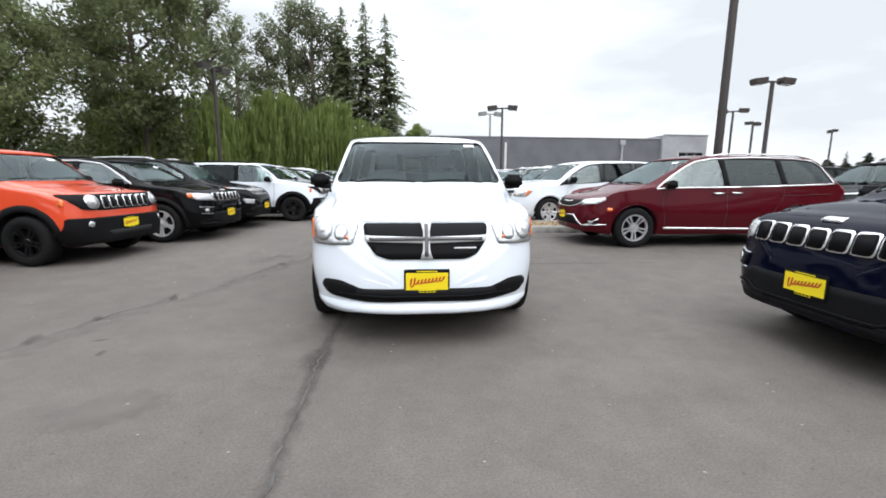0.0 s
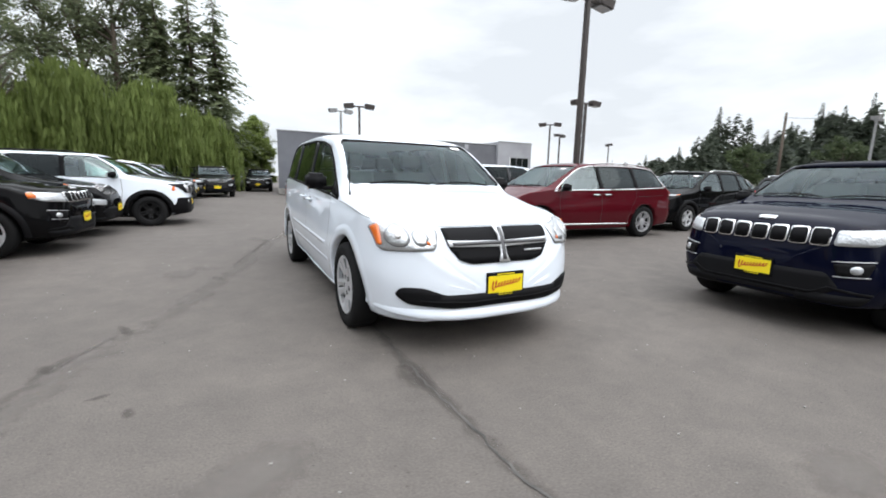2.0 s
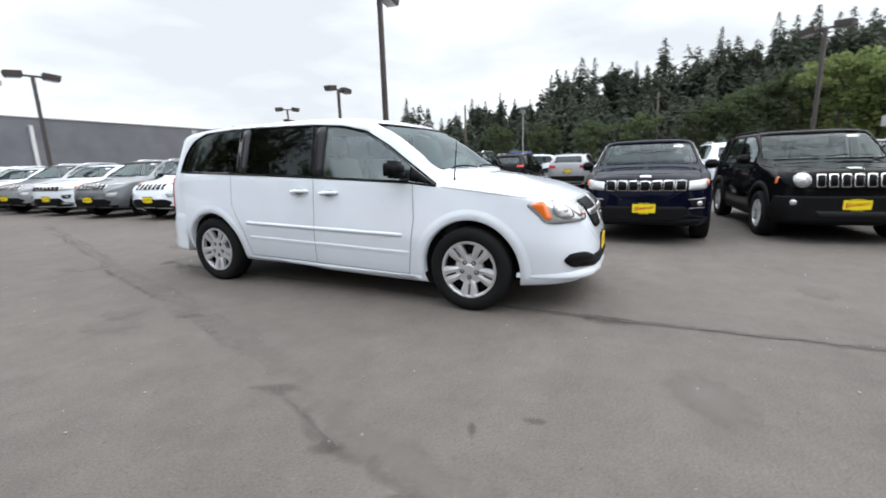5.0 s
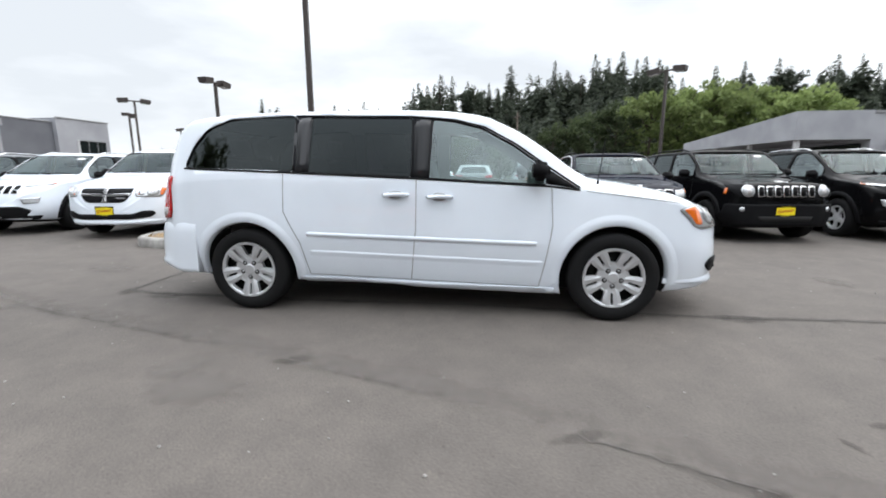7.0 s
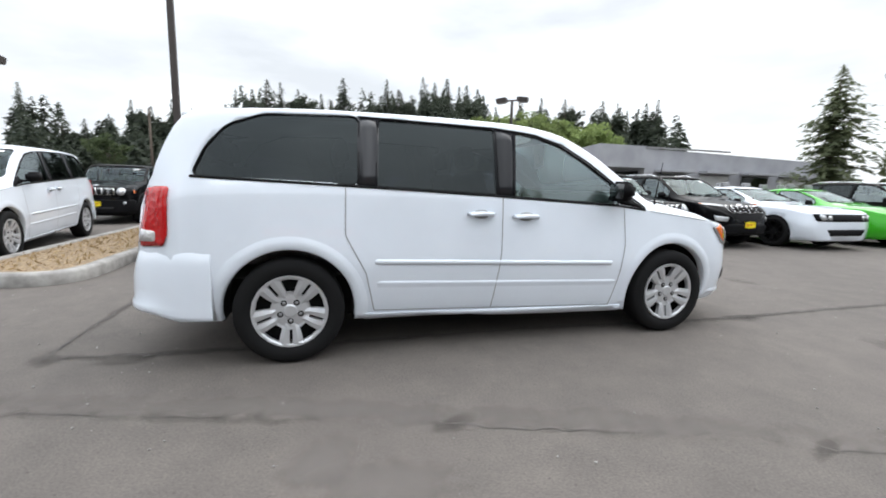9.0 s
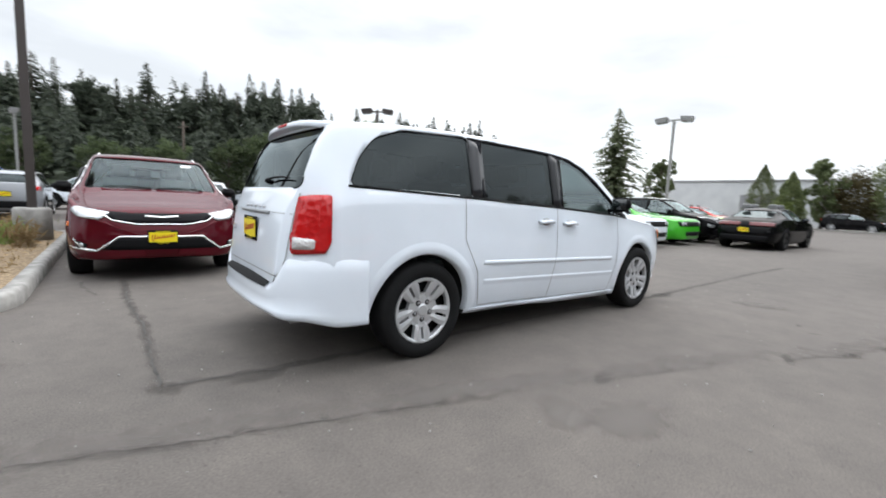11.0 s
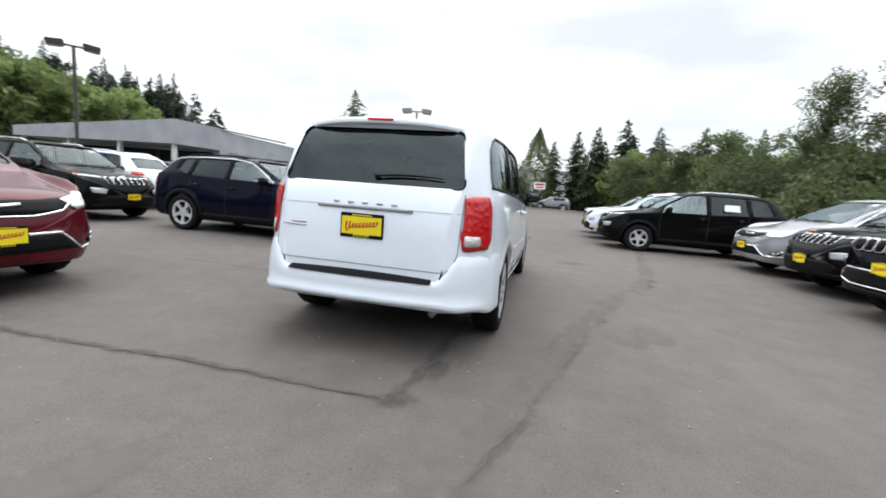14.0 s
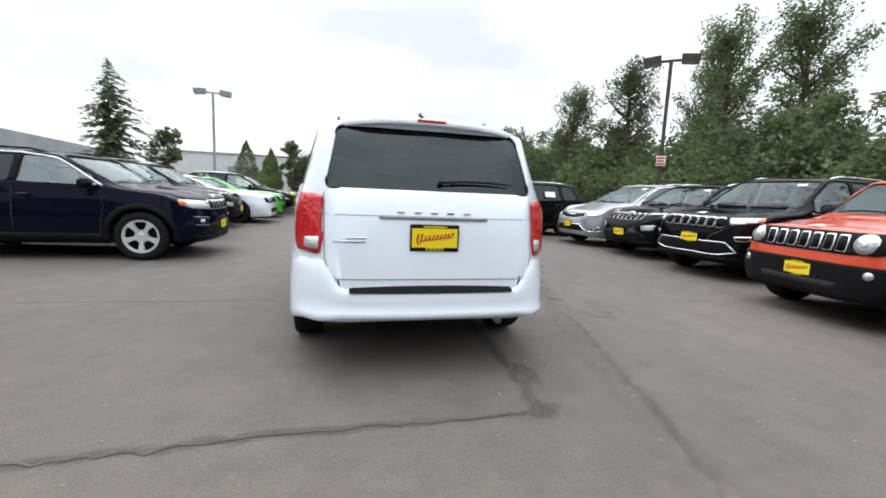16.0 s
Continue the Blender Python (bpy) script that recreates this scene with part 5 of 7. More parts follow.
# mid-size SUV with thin lamps
T = shape(2.31, -2.30, 0.925, 1.66, SLEEK, 0.27, 0.9, 0.98, 1.12, 1.02, 0.22, -1.62, -2.08, 1.06, 1.12, 0.70)
MIDSIZE = dict(
    rounds=1, category="SUV", wheels=(1.35, -1.35, 0.80, 0.355, 0.22), arch=0.42, lip=(0.07, 0.010, 0.30, "plastic"), table=T,
    cabin=(-1.85, 0.95), seats=((0.10, 2), (-0.85, 3)), dash=0.70, cowl=1.155,
    side=[("front_window", dlo(T, -0.20, 0.84, 1.10, 1.09, 0.03, -0.1), dict(glass=P)),
          ("rear_door_window", dlo(T, -1.15, -0.30, 1.13, 1.10, 0.08, 0.03), dict(glass=G)),
          ("quarter_window", dlo(T, -1.72, -1.25, 1.18, 1.14, 0.14, 0.08), dict(glass=G)),
          ("pillar_trim", dlo(T, -0.295, -0.205, 1.10, 1.10, 0.03, 0.03, r=0.005), dict(mat="plastic", off=0.002)),
          ("pillar_trim", dlo(T, -1.245, -1.155, 1.14, 1.13, 0.08, 0.08, r=0.005), dict(mat="plastic", off=0.002)),
          ("rocker_cladding", strip([(-0.92, 0.335), (0.92, 0.335)], 0.13), dict(mat="plastic", off=0.008))]
    + seams([(-0.25, 1.08), (-0.25, 0.42)], [(0.86, 1.05), (0.90, 0.80), (0.84, 0.42)], [(-1.17, 1.10), (-1.12, 0.88), (-0.94, 0.70), (-0.88, 0.45)], w=0.008),
    front=[("windshield", rounded([(-0.76, 1.165), (-0.65, 1.565), (0.65, 1.565), (0.76, 1.165)], 0.05), dict(glass=P)),
           lights([(0.50, 0.955), (0.84, 0.995), (0.86, 0.965), (0.52, 0.915)], "lamp_clear", "headlamp", 0.01),
           lights([(0.78, 0.985), (0.845, 0.99), (0.855, 0.97), (0.79, 0.955)], "amber", "turn_signal", 0.008, 0.012),
           lights([(0.52, 0.70), (0.76, 0.73), (0.74, 0.62), (0.56, 0.60)], "lamp_clear", "lower_headlamp"),
           dark([(-0.50, 0.56), (0.50, 0.56), (0.66, 0.48), (0.56, 0.36), (-0.56, 0.36), (-0.66, 0.48)]),
           dark([(-0.76, 0.38), (0.76, 0.38), (0.70, 0.30), (-0.70, 0.30)], "lower_cladding"),
           ("bonnet_badge", rect(-0.06, 0.06, 0.955, 0.98, 0.01), dict(mat="chrome", off=0.008))]
    + slots(7, 0.47, 0.785, 0.94, 0.03, 0.012, off=0.014, r=0.03),
    rear=[("rear_window", rounded([(-0.60, 1.20), (-0.52, 1.47), (0.52, 1.47), (0.60, 1.20)], 0.05), dict(glass=G)),
          lights([(0.54, 1.09), (0.82, 1.11), (0.82, 1.0), (0.54, 1.0)], "tail_red", "tail_lamp"),
          dark([(-0.75, 0.58), (0.75, 0.58), (0.70, 0.36), (-0.70, 0.36)], "rear_cladding")],
    handles=((-0.12, 0.97), (-1.0, 0.99)), mirror=(0.74, 0.98, 1.15), plate=(2.325, 0.54), rear_plate=(-2.30, 0.80), rails=(-1.45, 0.05, 0.60, "chrome"),
    wheel_meshes=wheel_meshes(0.355, 0.22, 0.225, ("five", 5, M["alloy"])),
)

# large SUV with chrome slots
T = shape(2.38, -2.42, 0.965, 1.755, UPRIGHT, 0.29, 1.0, 1.08, 1.17, 1.05, 0.30, -1.78, -2.20, 1.12, 1.17, 0.74)
LARGE = dict(
    rounds=1, category="SUV", wheels=(1.457, -1.457, 0.82, 0.38, 0.24), arch=0.45, lip=(0.025, 0.006, 0.34, "black"), table=T,
    cabin=(-1.95, 0.98), seats=((0.10, 2), (-0.90, 3)), dash=0.72, cowl=1.205,
    side=[("front_window", dlo(T, -0.20, 0.86, 1.155, 1.145, 0.03, -0.1), dict(glass=P)),
          ("rear_door_window", dlo(T, -1.18, -0.30, 1.18, 1.155, 0.08, 0.03), dict(glass=G)),
          ("quarter_window", dlo(T, -1.82, -1.28, 1.22, 1.19, 0.14, 0.08), dict(glass=G)),
          ("pillar_trim", dlo(T, -0.295, -0.205, 1.155, 1.155, 0.03, 0.03, r=0.005), dict(mat="plastic", off=0.002)),
          ("chrome_trim", strip([(-1.80, 1.20), (-0.3, 1.135), (0.92, 1.12)], 0.018), dict(mat="chrome", off=0.006, step=0.07))]
    + seams([(-0.25, 1.12), (-0.25, 0.42)], [(0.88, 1.09), (0.92, 0.80), (0.86, 0.42)], [(-1.20, 1.14), (-1.16, 0.92), (-0.98, 0.74), (-0.92, 0.45)], w=0.008),
    front=[("windshield", rounded([(-0.80, 1.215), (-0.69, 1.655), (0.69, 1.655), (0.80, 1.215)], 0.05), dict(glass=P)),
           dark([(-0.56, 1.015), (0.56, 1.015), (0.54, 0.83), (-0.54, 0.83)], "grille_panel", r=0.02),
           lights([(0.58, 1.0), (0.86, 1.025), (0.88, 0.95), (0.62, 0.89)]),
           lights([(0.825, 1.02), (0.872, 1.015), (0.88, 0.96), (0.84, 0.955)], "amber", "turn_signal", 0.01, 0.012),
           dark([(-0.55, 0.62), (0.55, 0.62), (0.66, 0.50), (0.56, 0.42), (-0.56, 0.42), (-0.66, 0.50)]),
           bright([(-0.74, 0.48), (-0.60, 0.62), (0.60, 0.62), (0.74, 0.48)], 0.013), bright([(-0.74, 0.48), (-0.5, 0.42), (0.5, 0.42), (0.74, 0.48)], 0.013),
           lights([(0.68, 0.72), (0.86, 0.74), (0.84, 0.66), (0.72, 0.65)], "chrome", "fog_lamp_bezel", 0.02, 0.008),
           lights([(0.70, 0.71), (0.84, 0.725), (0.825, 0.672), (0.73, 0.665)], "plastic", "fog_lamp", 0.015, 0.014),
           dark([(-0.78, 0.38), (0.78, 0.38), (0.72, 0.32), (-0.72, 0.32)], "lower_cladding"),
           ("bonnet_badge", rect(-0.07, 0.07, 1.05, 1.075, 0.01), dict(mat="chrome", off=0.008))]
    + slots(7, 0.53, 0.84, 1.005, 0.022, 0.0, off=0.014, r=0.03, fill="plastic", border=0.016),
    rear=[("rear_window", rounded([(-0.62, 1.25), (-0.54, 1.57), (0.54, 1.57), (0.62, 1.25)], 0.05), dict(glass=G)),
          lights([(0.54, 1.13), (0.86, 1.15), (0.86, 1.0), (0.54, 1.02)], "tail_red", "tail_lamp"),
          dark([(-0.75, 0.58), (0.75, 0.58), (0.70, 0.36), (-0.70, 0.36)], "rear_cladding")],
    handles=((-0.12, 1.02), (-1.02, 1.03)), mirror=(0.76, 1.02, 1.21), plate=(2.395, 0.66), rear_plate=(-2.42, 0.85), rails=(-1.6, 0.10, 0.64, "chrome"),
    wheel_meshes=wheel_meshes(0.38, 0.24, 0.255, ("twin", 5, M["alloy"])),
)

# sleek minivan with a chrome wing
T = shape(2.53, -2.62, 0.985, 1.69, SLEEK, 0.24, 0.9, 0.93, 1.10, 1.30, 0.30, -2.05, -2.42, 1.08, 1.17, 0.74)
SLEEK_VAN = dict(
    category="minivan", wheels=(1.545, -1.545, 0.855, 0.362, 0.23), arch=0.42, lip=(0.012, 0.003, 0.30, "maroon"), table=T,
    cabin=(-2.28, 1.20), seats=((0.25, 2), (-0.75, 2), (-1.65, 3)), dash=0.92, cowl=1.135,
    side=[("front_window", dlo(T, -0.10, 1.02, 1.12, 1.10, 0.04, -0.12), dict(glass=P)),
          ("sliding_door_window", dlo(T, -1.20, -0.20, 1.145, 1.12, 0.04, 0.04), dict(glass=G)),
          ("quarter_window", dlo(T, -2.24, -1.30, 1.18, 1.15, 0.12, 0.04), dict(glass=G)),
          ("pillar_trim", dlo(T, -0.195, -0.105, 1.12, 1.12, 0.04, 0.04, r=0.005), dict(mat="plastic", off=0.002)),
          ("pillar_trim", dlo(T, -1.295, -1.205, 1.15, 1.145, 0.04, 0.04, r=0.005), dict(mat="plastic", off=0.002)),
          ("chrome_trim", strip([(1.18, 1.06), (0.6, 1.085), (-0.3, 1.095), (-1.6, 1.135), (-2.26, 1.16)], 0.024), dict(mat="chrome", off=0.007, step=0.07)),
          ("chrome_trim", strip([(1.18, 1.07), (0.92, 1.242), (0.62, 1.437), (0.40, 1.544), (0.1, 1.601), (-0.7, 1.632), (-1.5, 1.619), (-1.92, 1.579), (-2.12, 1.455), (-2.26, 1.162)], 0.020), dict(mat="chrome", off=0.007, step=0.07)),
          ("chrome_trim", strip([(-1.05, 0.335), (1.0, 0.36)], 0.035), dict(mat="chrome", off=0.012, step=0.1)),
          ("side_marker", rect(1.98, 2.06, 0.66, 0.72, 0.01), dict(mat="amber", off=0.006))]
    + seams([(-0.15, 1.08), (-0.15, 0.38)], [(1.02, 1.05), (1.06, 0.78), (0.98, 0.38)], [(-1.25, 1.12), (-1.22, 0.88), (-1.08, 0.70), (-1.02, 0.40)], [(-1.25, 0.95), (-2.2, 0.98)], w=0.008),
    front=[("windshield", rounded([(-0.80, 1.145), (-0.70, 1.597), (0.70, 1.597), (0.80, 1.145)], 0.05), dict(glass=P)),
           dark([(-0.60, 0.86), (-0.3, 0.84), (0.3, 0.84), (0.60, 0.86), (0.52, 0.76), (0.25, 0.72), (-0.25, 0.72), (-0.52, 0.76)], "grille"),
           lights([(0.52, 0.845), (0.87, 0.905), (0.90, 0.86), (0.83, 0.785), (0.62, 0.755)]),
           bright([(-0.64, 0.85), (-0.50, 0.75), (-0.25, 0.708), (0.25, 0.708), (0.50, 0.75), (0.64, 0.85)], 0.014),
           bright([(-0.18, 0.80), (0, 0.785), (0.18, 0.80)], 0.022, off=0.020, name="wing_badge"),
           dark([(-0.44, 0.555), (0.44, 0.555), (0.66, 0.40), (-0.66, 0.40)]),
           bright([(-0.92, 0.42), (-0.66, 0.385), (-0.44, 0.56), (0.44, 0.56), (0.66, 0.385), (0.92, 0.42)], 0.02),
           bright([(0.66, 0.39), (0.80, 0.42), (0.88, 0.52)], 0.014, pair=True),
           lights([(0.74, 0.47), (0.87, 0.51), (0.86, 0.42), (0.76, 0.415)], "plastic", "fog_lamp_bezel", 0.015, 0.008),
           lights(arc(0.80, 0.455, 0.028, 0, 340, 12), "lamp_clear", "fog_lamp", 0.004, 0.014)],
    rear=[("rear_window", rounded([(-0.64, 1.189), (-0.56, 1.544), (0.56, 1.544), (0.64, 1.189)], 0.05), dict(glass=G)),
          lights([(0.45, 1.08), (0.88, 1.12), (0.88, 0.98), (0.45, 1.0)], "tail_red", "tail_lamp")],
    handles=((0.02, 0.985), (-0.32, 0.99)), handle_mat="chrome", mirror=(0.98, 1.05, 1.14), plate=(2.545, 0.555), rear_plate=(-2.62, 0.85), rails=(-1.9, 0.05, 0.66, "chrome"),
    wheel_meshes=wheel_meshes(0.362, 0.23, 0.245, ("twin", 5, M["satin"])),
)

# two-door coupe
T = shape(2.43, -2.55, 0.955, 1.43, BLUNT, 0.20, 0.85, 0.93, 1.02, 0.88, -0.02, -0.95, -1.85, 0.97, 1.02, 0.60)
COUPE = dict(
    rounds=1, category="coupe", wheels=(1.473, -1.473, 0.81, 0.36, 0.25), arch=0.41, lip=(0.018, 0.005, 0.24, "black"), table=T,
    cabin=(-1.45, 0.78), seats=((0.05, 2), (-0.75, 2)), dash=0.58, cowl=1.05,
    side=[("front_window", dlo(T, -0.55, 0.66, 1.01, 1.0, 0.08, -0.1), dict(glass=P)),
          ("quarter_window", dlo(T, -1.15, -0.64, 1.04, 1.015, 0.16, 0.08), dict(glass=G))]
    + seams([(-0.66, 0.99), (-0.68, 0.60), (-0.62, 0.32)], [(0.72, 0.98), (0.76, 0.70), (0.70, 0.32)], w=0.008),
    front=[("windshield", rounded([(-0.74, 1.06), (-0.60, 1.36), (0.60, 1.36), (0.74, 1.06)], 0.05), dict(glass=P)),
           dark([(-0.84, 0.82), (0.84, 0.82), (0.82, 0.66), (-0.82, 0.66)], "grille"),
           ("headlamp", arc(0.70, 0.74, 0.065, 0, 345, 18), dict(mat="lamp_clear", pair=True, off=0.014)),
           ("headlamp", arc(0.53, 0.74, 0.055, 0, 345, 18), dict(mat="lamp_clear", pair=True, off=0.014)),
           dark([(-0.60, 0.48), (0.60, 0.48), (0.50, 0.34), (-0.50, 0.34)])],
    rear=[("rear_window", rounded([(-0.58, 1.08), (-0.50, 1.30), (0.50, 1.30), (0.58, 1.08)], 0.05), dict(glass=G)),
          dark([(-0.84, 0.93), (0.84, 0.93), (0.82, 0.77), (-0.82, 0.77)], "tail_panel"),
          lights([(0.12, 0.915), (0.80, 0.915), (0.78, 0.79), (0.14, 0.79)], "tail_dark", "tail_lamp", 0.03, 0.014),
          dark([(-0.70, 0.48), (0.70, 0.48), (0.62, 0.30), (-0.62, 0.30)], "rear_cladding")],
    handles=((-0.45, 0.90),), mirror=(0.56, 0.98, 1.03), rear_plate=(-2.555, 0.66),
    wheel_meshes=wheel_meshes(0.36, 0.25, 0.255, ("twin", 5, M["dark_alloy"])),
)


for d, z in ((COMPACT, 1.45), (BOXY, 1.515), (MIDSIZE, 1.53), (LARGE, 1.62), (SLEEK_VAN, 1.56)):
    d["front"].append(("window_sticker", rect(0.40, 0.55, z - 0.035, z, 0.004), dict(mat="paper", off=-0.003, thick=0)))


def place(ob, x, y, heading):
    ob.matrix_basis = pose(x, y, 0, 0, 0, heading)
    return ob


def another(src, x, y, h, old, col, label):
    """A copy of a car at a pose, in another colour."""
    c = copy_thing(src, pose(x, y, 0, 0, 0, h))
    if old != col:
        for o in c.children_recursive:
            for s in o.material_slots:
                if s.material == M[old]:
                    s.link = "OBJECT"
                    s.material = M[col]
    return tagged(c, label, group=ROW)


ROW = "cars parked on the lot"
van, van_bvh = build_car("minivan", VAN, "white", "white minivan with silver wheel covers on bare asphalt")
place(van, 0, 0, -90)
compact = place(build_car("suv", COMPACT, "navy", "navy blue compact SUV with a chrome-rimmed slotted grille")[0], 4.80, -2.88, 179.5)
tagged(compact, group=ROW)
boxy = place(build_car("suv", BOXY, "orange", "orange boxy SUV with round headlamps and black cladding")[0], -6.46, 1.75, -6)
tagged(boxy, group=ROW)
midsize = place(build_car("suv", MIDSIZE, "black", "black mid-size SUV with thin headlamps")[0], 5.65, -7.85, 180)
tagged(midsize, group=ROW)
large = place(build_car("suv", LARGE, "black", "large black SUV with a chrome slotted grille")[0], -7.50, -1.05, 6)
tagged(large, group=ROW)
sleek = place(build_car("minivan", SLEEK_VAN, "maroon", "maroon minivan with chrome window trim beside the kerbed island")[0], 5.54, 2.74, 179)
tagged(sleek, group=ROW)
coupe = place(build_car("coupe", COUPE, "black", "black two-door coupe standing in the lane")[0], 1.5, -15.8, -90)
tagged(coupe, group=ROW)

# ---- the other cars ----
dark_boxy = another(boxy, 5.35, -5.28, 184, "orange", "black", "black boxy SUV with round headlamps and roof rails")
for o in dark_boxy.children_recursive:
    for sl in o.material_slots:
        if sl.material == M["dark_alloy"]:
            sl.link = "OBJECT"
            sl.material = M["alloy"]
another(boxy, -4.55, 7.75, 0, "orange", "white", "white boxy SUV with black wheels and cladding")
another(compact, -5.95, 3.88, -4, "navy", "black", "black compact SUV with a chrome-rimmed slotted grille")
another(midsize, -5.95, 5.80, -2, "black", "black", "black mid-size SUV with thin headlamps")
another(midsize, -7.68, -3.17, 4, "black", "black", "black mid-size SUV with thin headlamps")
another(sleek, -7.85, -5.25, 3, "maroon", "silver", "silver minivan with chrome window trim")
papered = another(midsize, -4.97, -7.87, 0, "black", "black", "black mid-size SUV with a paper on its rear door window")
sheet = part("window_paper", boxes((-0.92, -0.58, 0, 0.003, -0.09, 0.09)), M["paper"], papered, "white paper sheet on the glass", smooth=False)
sheet.matrix_basis = pose(0, 0.862, 1.30, 26, 0, 0)
another(midsize, 10.2, -2.44, 180, "black", "black", "black mid-size SUV with thin headlamps")
another(van, 5.10, 6.72, 188, "white", "white", "white minivan with silver wheel covers behind the island")
LINE = [
    # kind, x, y, heading, colour
    (coupe, 5.2, -10.0, 180, "white"), (coupe, 5.2, -12.5, 181, "green"), (midsize, 5.0, -15.0, 180, "black"), (coupe, 5.2, -17.5, 180, "lime"), (coupe, 5.3, -20.0, 178, "red"),
    (midsize, 5.0, 9.3, 190, "white"), (midsize, 4.8, 11.8, 192, "grey"), (compact, 4.8, 14.3, 192, "white"), (midsize, 4.8, 16.8, 193, "silver"), (compact, 4.7, 19.3, 194, "white"), (midsize, 4.45, 21.5, 192, "white"), (compact, 4.1, 23.35, 186, "white"),
    (compact, -5.1, 10.2, 0, "black"), (midsize, -5.1, 12.6, 2, "grey"), (compact, -4.9, 15.0, 0, "black"), (midsize, -5.0, 17.4, -2, "white"), (compact, -4.7, 19.8, -3, "black"), (midsize, -3.6, 28.0, -90, "black"),
    (midsize, -2.15, 22.6, -84, "black"), (midsize, 0.95, 31.2, -97, "black"), (compact, -1.0, 32.6, -92, "silver"), (midsize, -5.2, 23.4, -90, "silver"),
    (midsize, 10.75, 3.1, 181, "black"), (midsize, 12.6, -5.2, 4, "white"), (compact, 11.6, -8.6, 180, "grey"), (boxy, 11.5, 7.0, 180, "black"),
    (midsize, 17.5, -2.5, 0, "white"), (compact, 17.5, 0.2, 0, "silver"), (midsize, 17.6, 3.0, 0, "black"), (compact, 17.5, 5.8, 0, "silver"), (midsize, 13.0, -12.0, 185, "black"), (boxy, 17.6, 8.8, 0, "white"),
    (midsize, -4.8, -10.5, 0, "white"), (compact, -4.8, -13.0, 0, "silver"), (coupe, -13.0, -9.0, 0, "green"), (compact, -13.2, -11.6, 0, "red"),
    (compact, -1.3, -48.0, 5, "silver"), (midsize, -7.2, -48.2, 0, "black"), (compact, 3.6, -48.3, 180, "black"), (midsize, 24.0, 4.0, 90, "white"), (compact, 24.0, -4.0, 90, "black"),
]
SAY = {id(coupe): "two-door coupe", id(midsize): "mid-size SUV", id(compact): "compact SUV", id(boxy): "boxy SUV"}
HOME = {id(coupe): "black", id(midsize): "black", id(compact): "navy", id(boxy): "orange"}
for src, x, y, h, col in LINE:
    another(src, x, y, h, HOME[id(src)], col, f"{col} {SAY[id(src)]} parked in a row on the lot")

# ---- ground ----
gb = bmesh.new()
bmesh.ops.create_grid(gb, x_segments=8, y_segments=8, size=500)
ground = tagged(new("ground", finish("ground", gb, M["asphalt"], False)), "weathered grey asphalt of the sales lot", "ground", kind="structure")
rng = random.Random(7)


def crack(line, w, z, mat, name, label, wander=0.03, n=34):
    """A ragged open crack along a line on the ground."""
    pts = []
    for a, b in zip(line, line[1:]):
        k = max(2, int(n * math.dist(a, b) / 2))
        for i in range(k):
            t = i / k
            pts.append(Vector((a[0] + (b[0] - a[0]) * t + rng.gauss(0, wander), a[1] + (b[1] - a[1]) * t + rng.gauss(0, wander))))
    pts.append(Vector(line[-1]))
    bm = bmesh.new()
    prev = None
    for i, p in enumerate(pts):
        d = (pts[min(i + 1, len(pts) - 1)] - pts[max(i - 1, 0)]).normalized()
        nrm = Vector((-d.y, d.x))
        wl, wr = w * rng.uniform(0.25, 1.0), w * rng.uniform(0.25, 1.0)
        if i in (0, len(pts) - 1):
            wl = wr = 0.004
        cur = (bm.verts.new((*(p + nrm * wl), z)), bm.verts.new((*(p - nrm * wr), z)))
        if prev:
            bm.faces.new((prev[0], prev[1], cur[1], cur[0]))
        prev = cur
    bmesh.ops.recalc_face_normals(bm, faces=bm.faces[:])
    bm.normal_update()
    ob = new(name, finish(name, bm, mat, False))
    return tagged(ob, label, "crack", kind="structure")


def worn(verts, faces, wear, mat, name, label):
    me = bpy.data.meshes.new(name)
    me.from_pydata(verts, [], faces)
    me.attributes.new("wear", "FLOAT", "POINT").data.foreach_set("value", wear)
    me.materials.append(mat)
    return tagged(new(name, me), label, "stain", kind="structure")


def blotch(x, y, rx, ry, turn, mat, label, z=0.002, seed=0):
    """A stain with a ragged edge."""
    r = random.Random(seed)
    c, s = math.cos(radians(turn)), math.sin(radians(turn))
    verts, wear, faces = [(x, y, z)], [1.0], []
    for k, (q, f) in enumerate(((0.4, 0.85), (0.75, 0.5), (1.15, 0.0))):
        for i in range(20):
            a = 2 * math.pi * i / 20
            u, v = rx * q * math.cos(a) * r.uniform(0.85, 1.15), ry * q * math.sin(a) * r.uniform(0.85, 1.15)
            verts.append((x + u * c - v * s, y + u * s + v * c, z))
            wear.append(f)
            j = (i + 1) % 20
            faces.append((0, 1 + i, 1 + j) if k == 0 else (1 + 20 * (k - 1) + i, 1 + 20 * k + i, 1 + 20 * k + j, 1 + 20 * (k - 1) + j))
    return worn(verts, faces, wear, mat, "asphalt_stain", label)


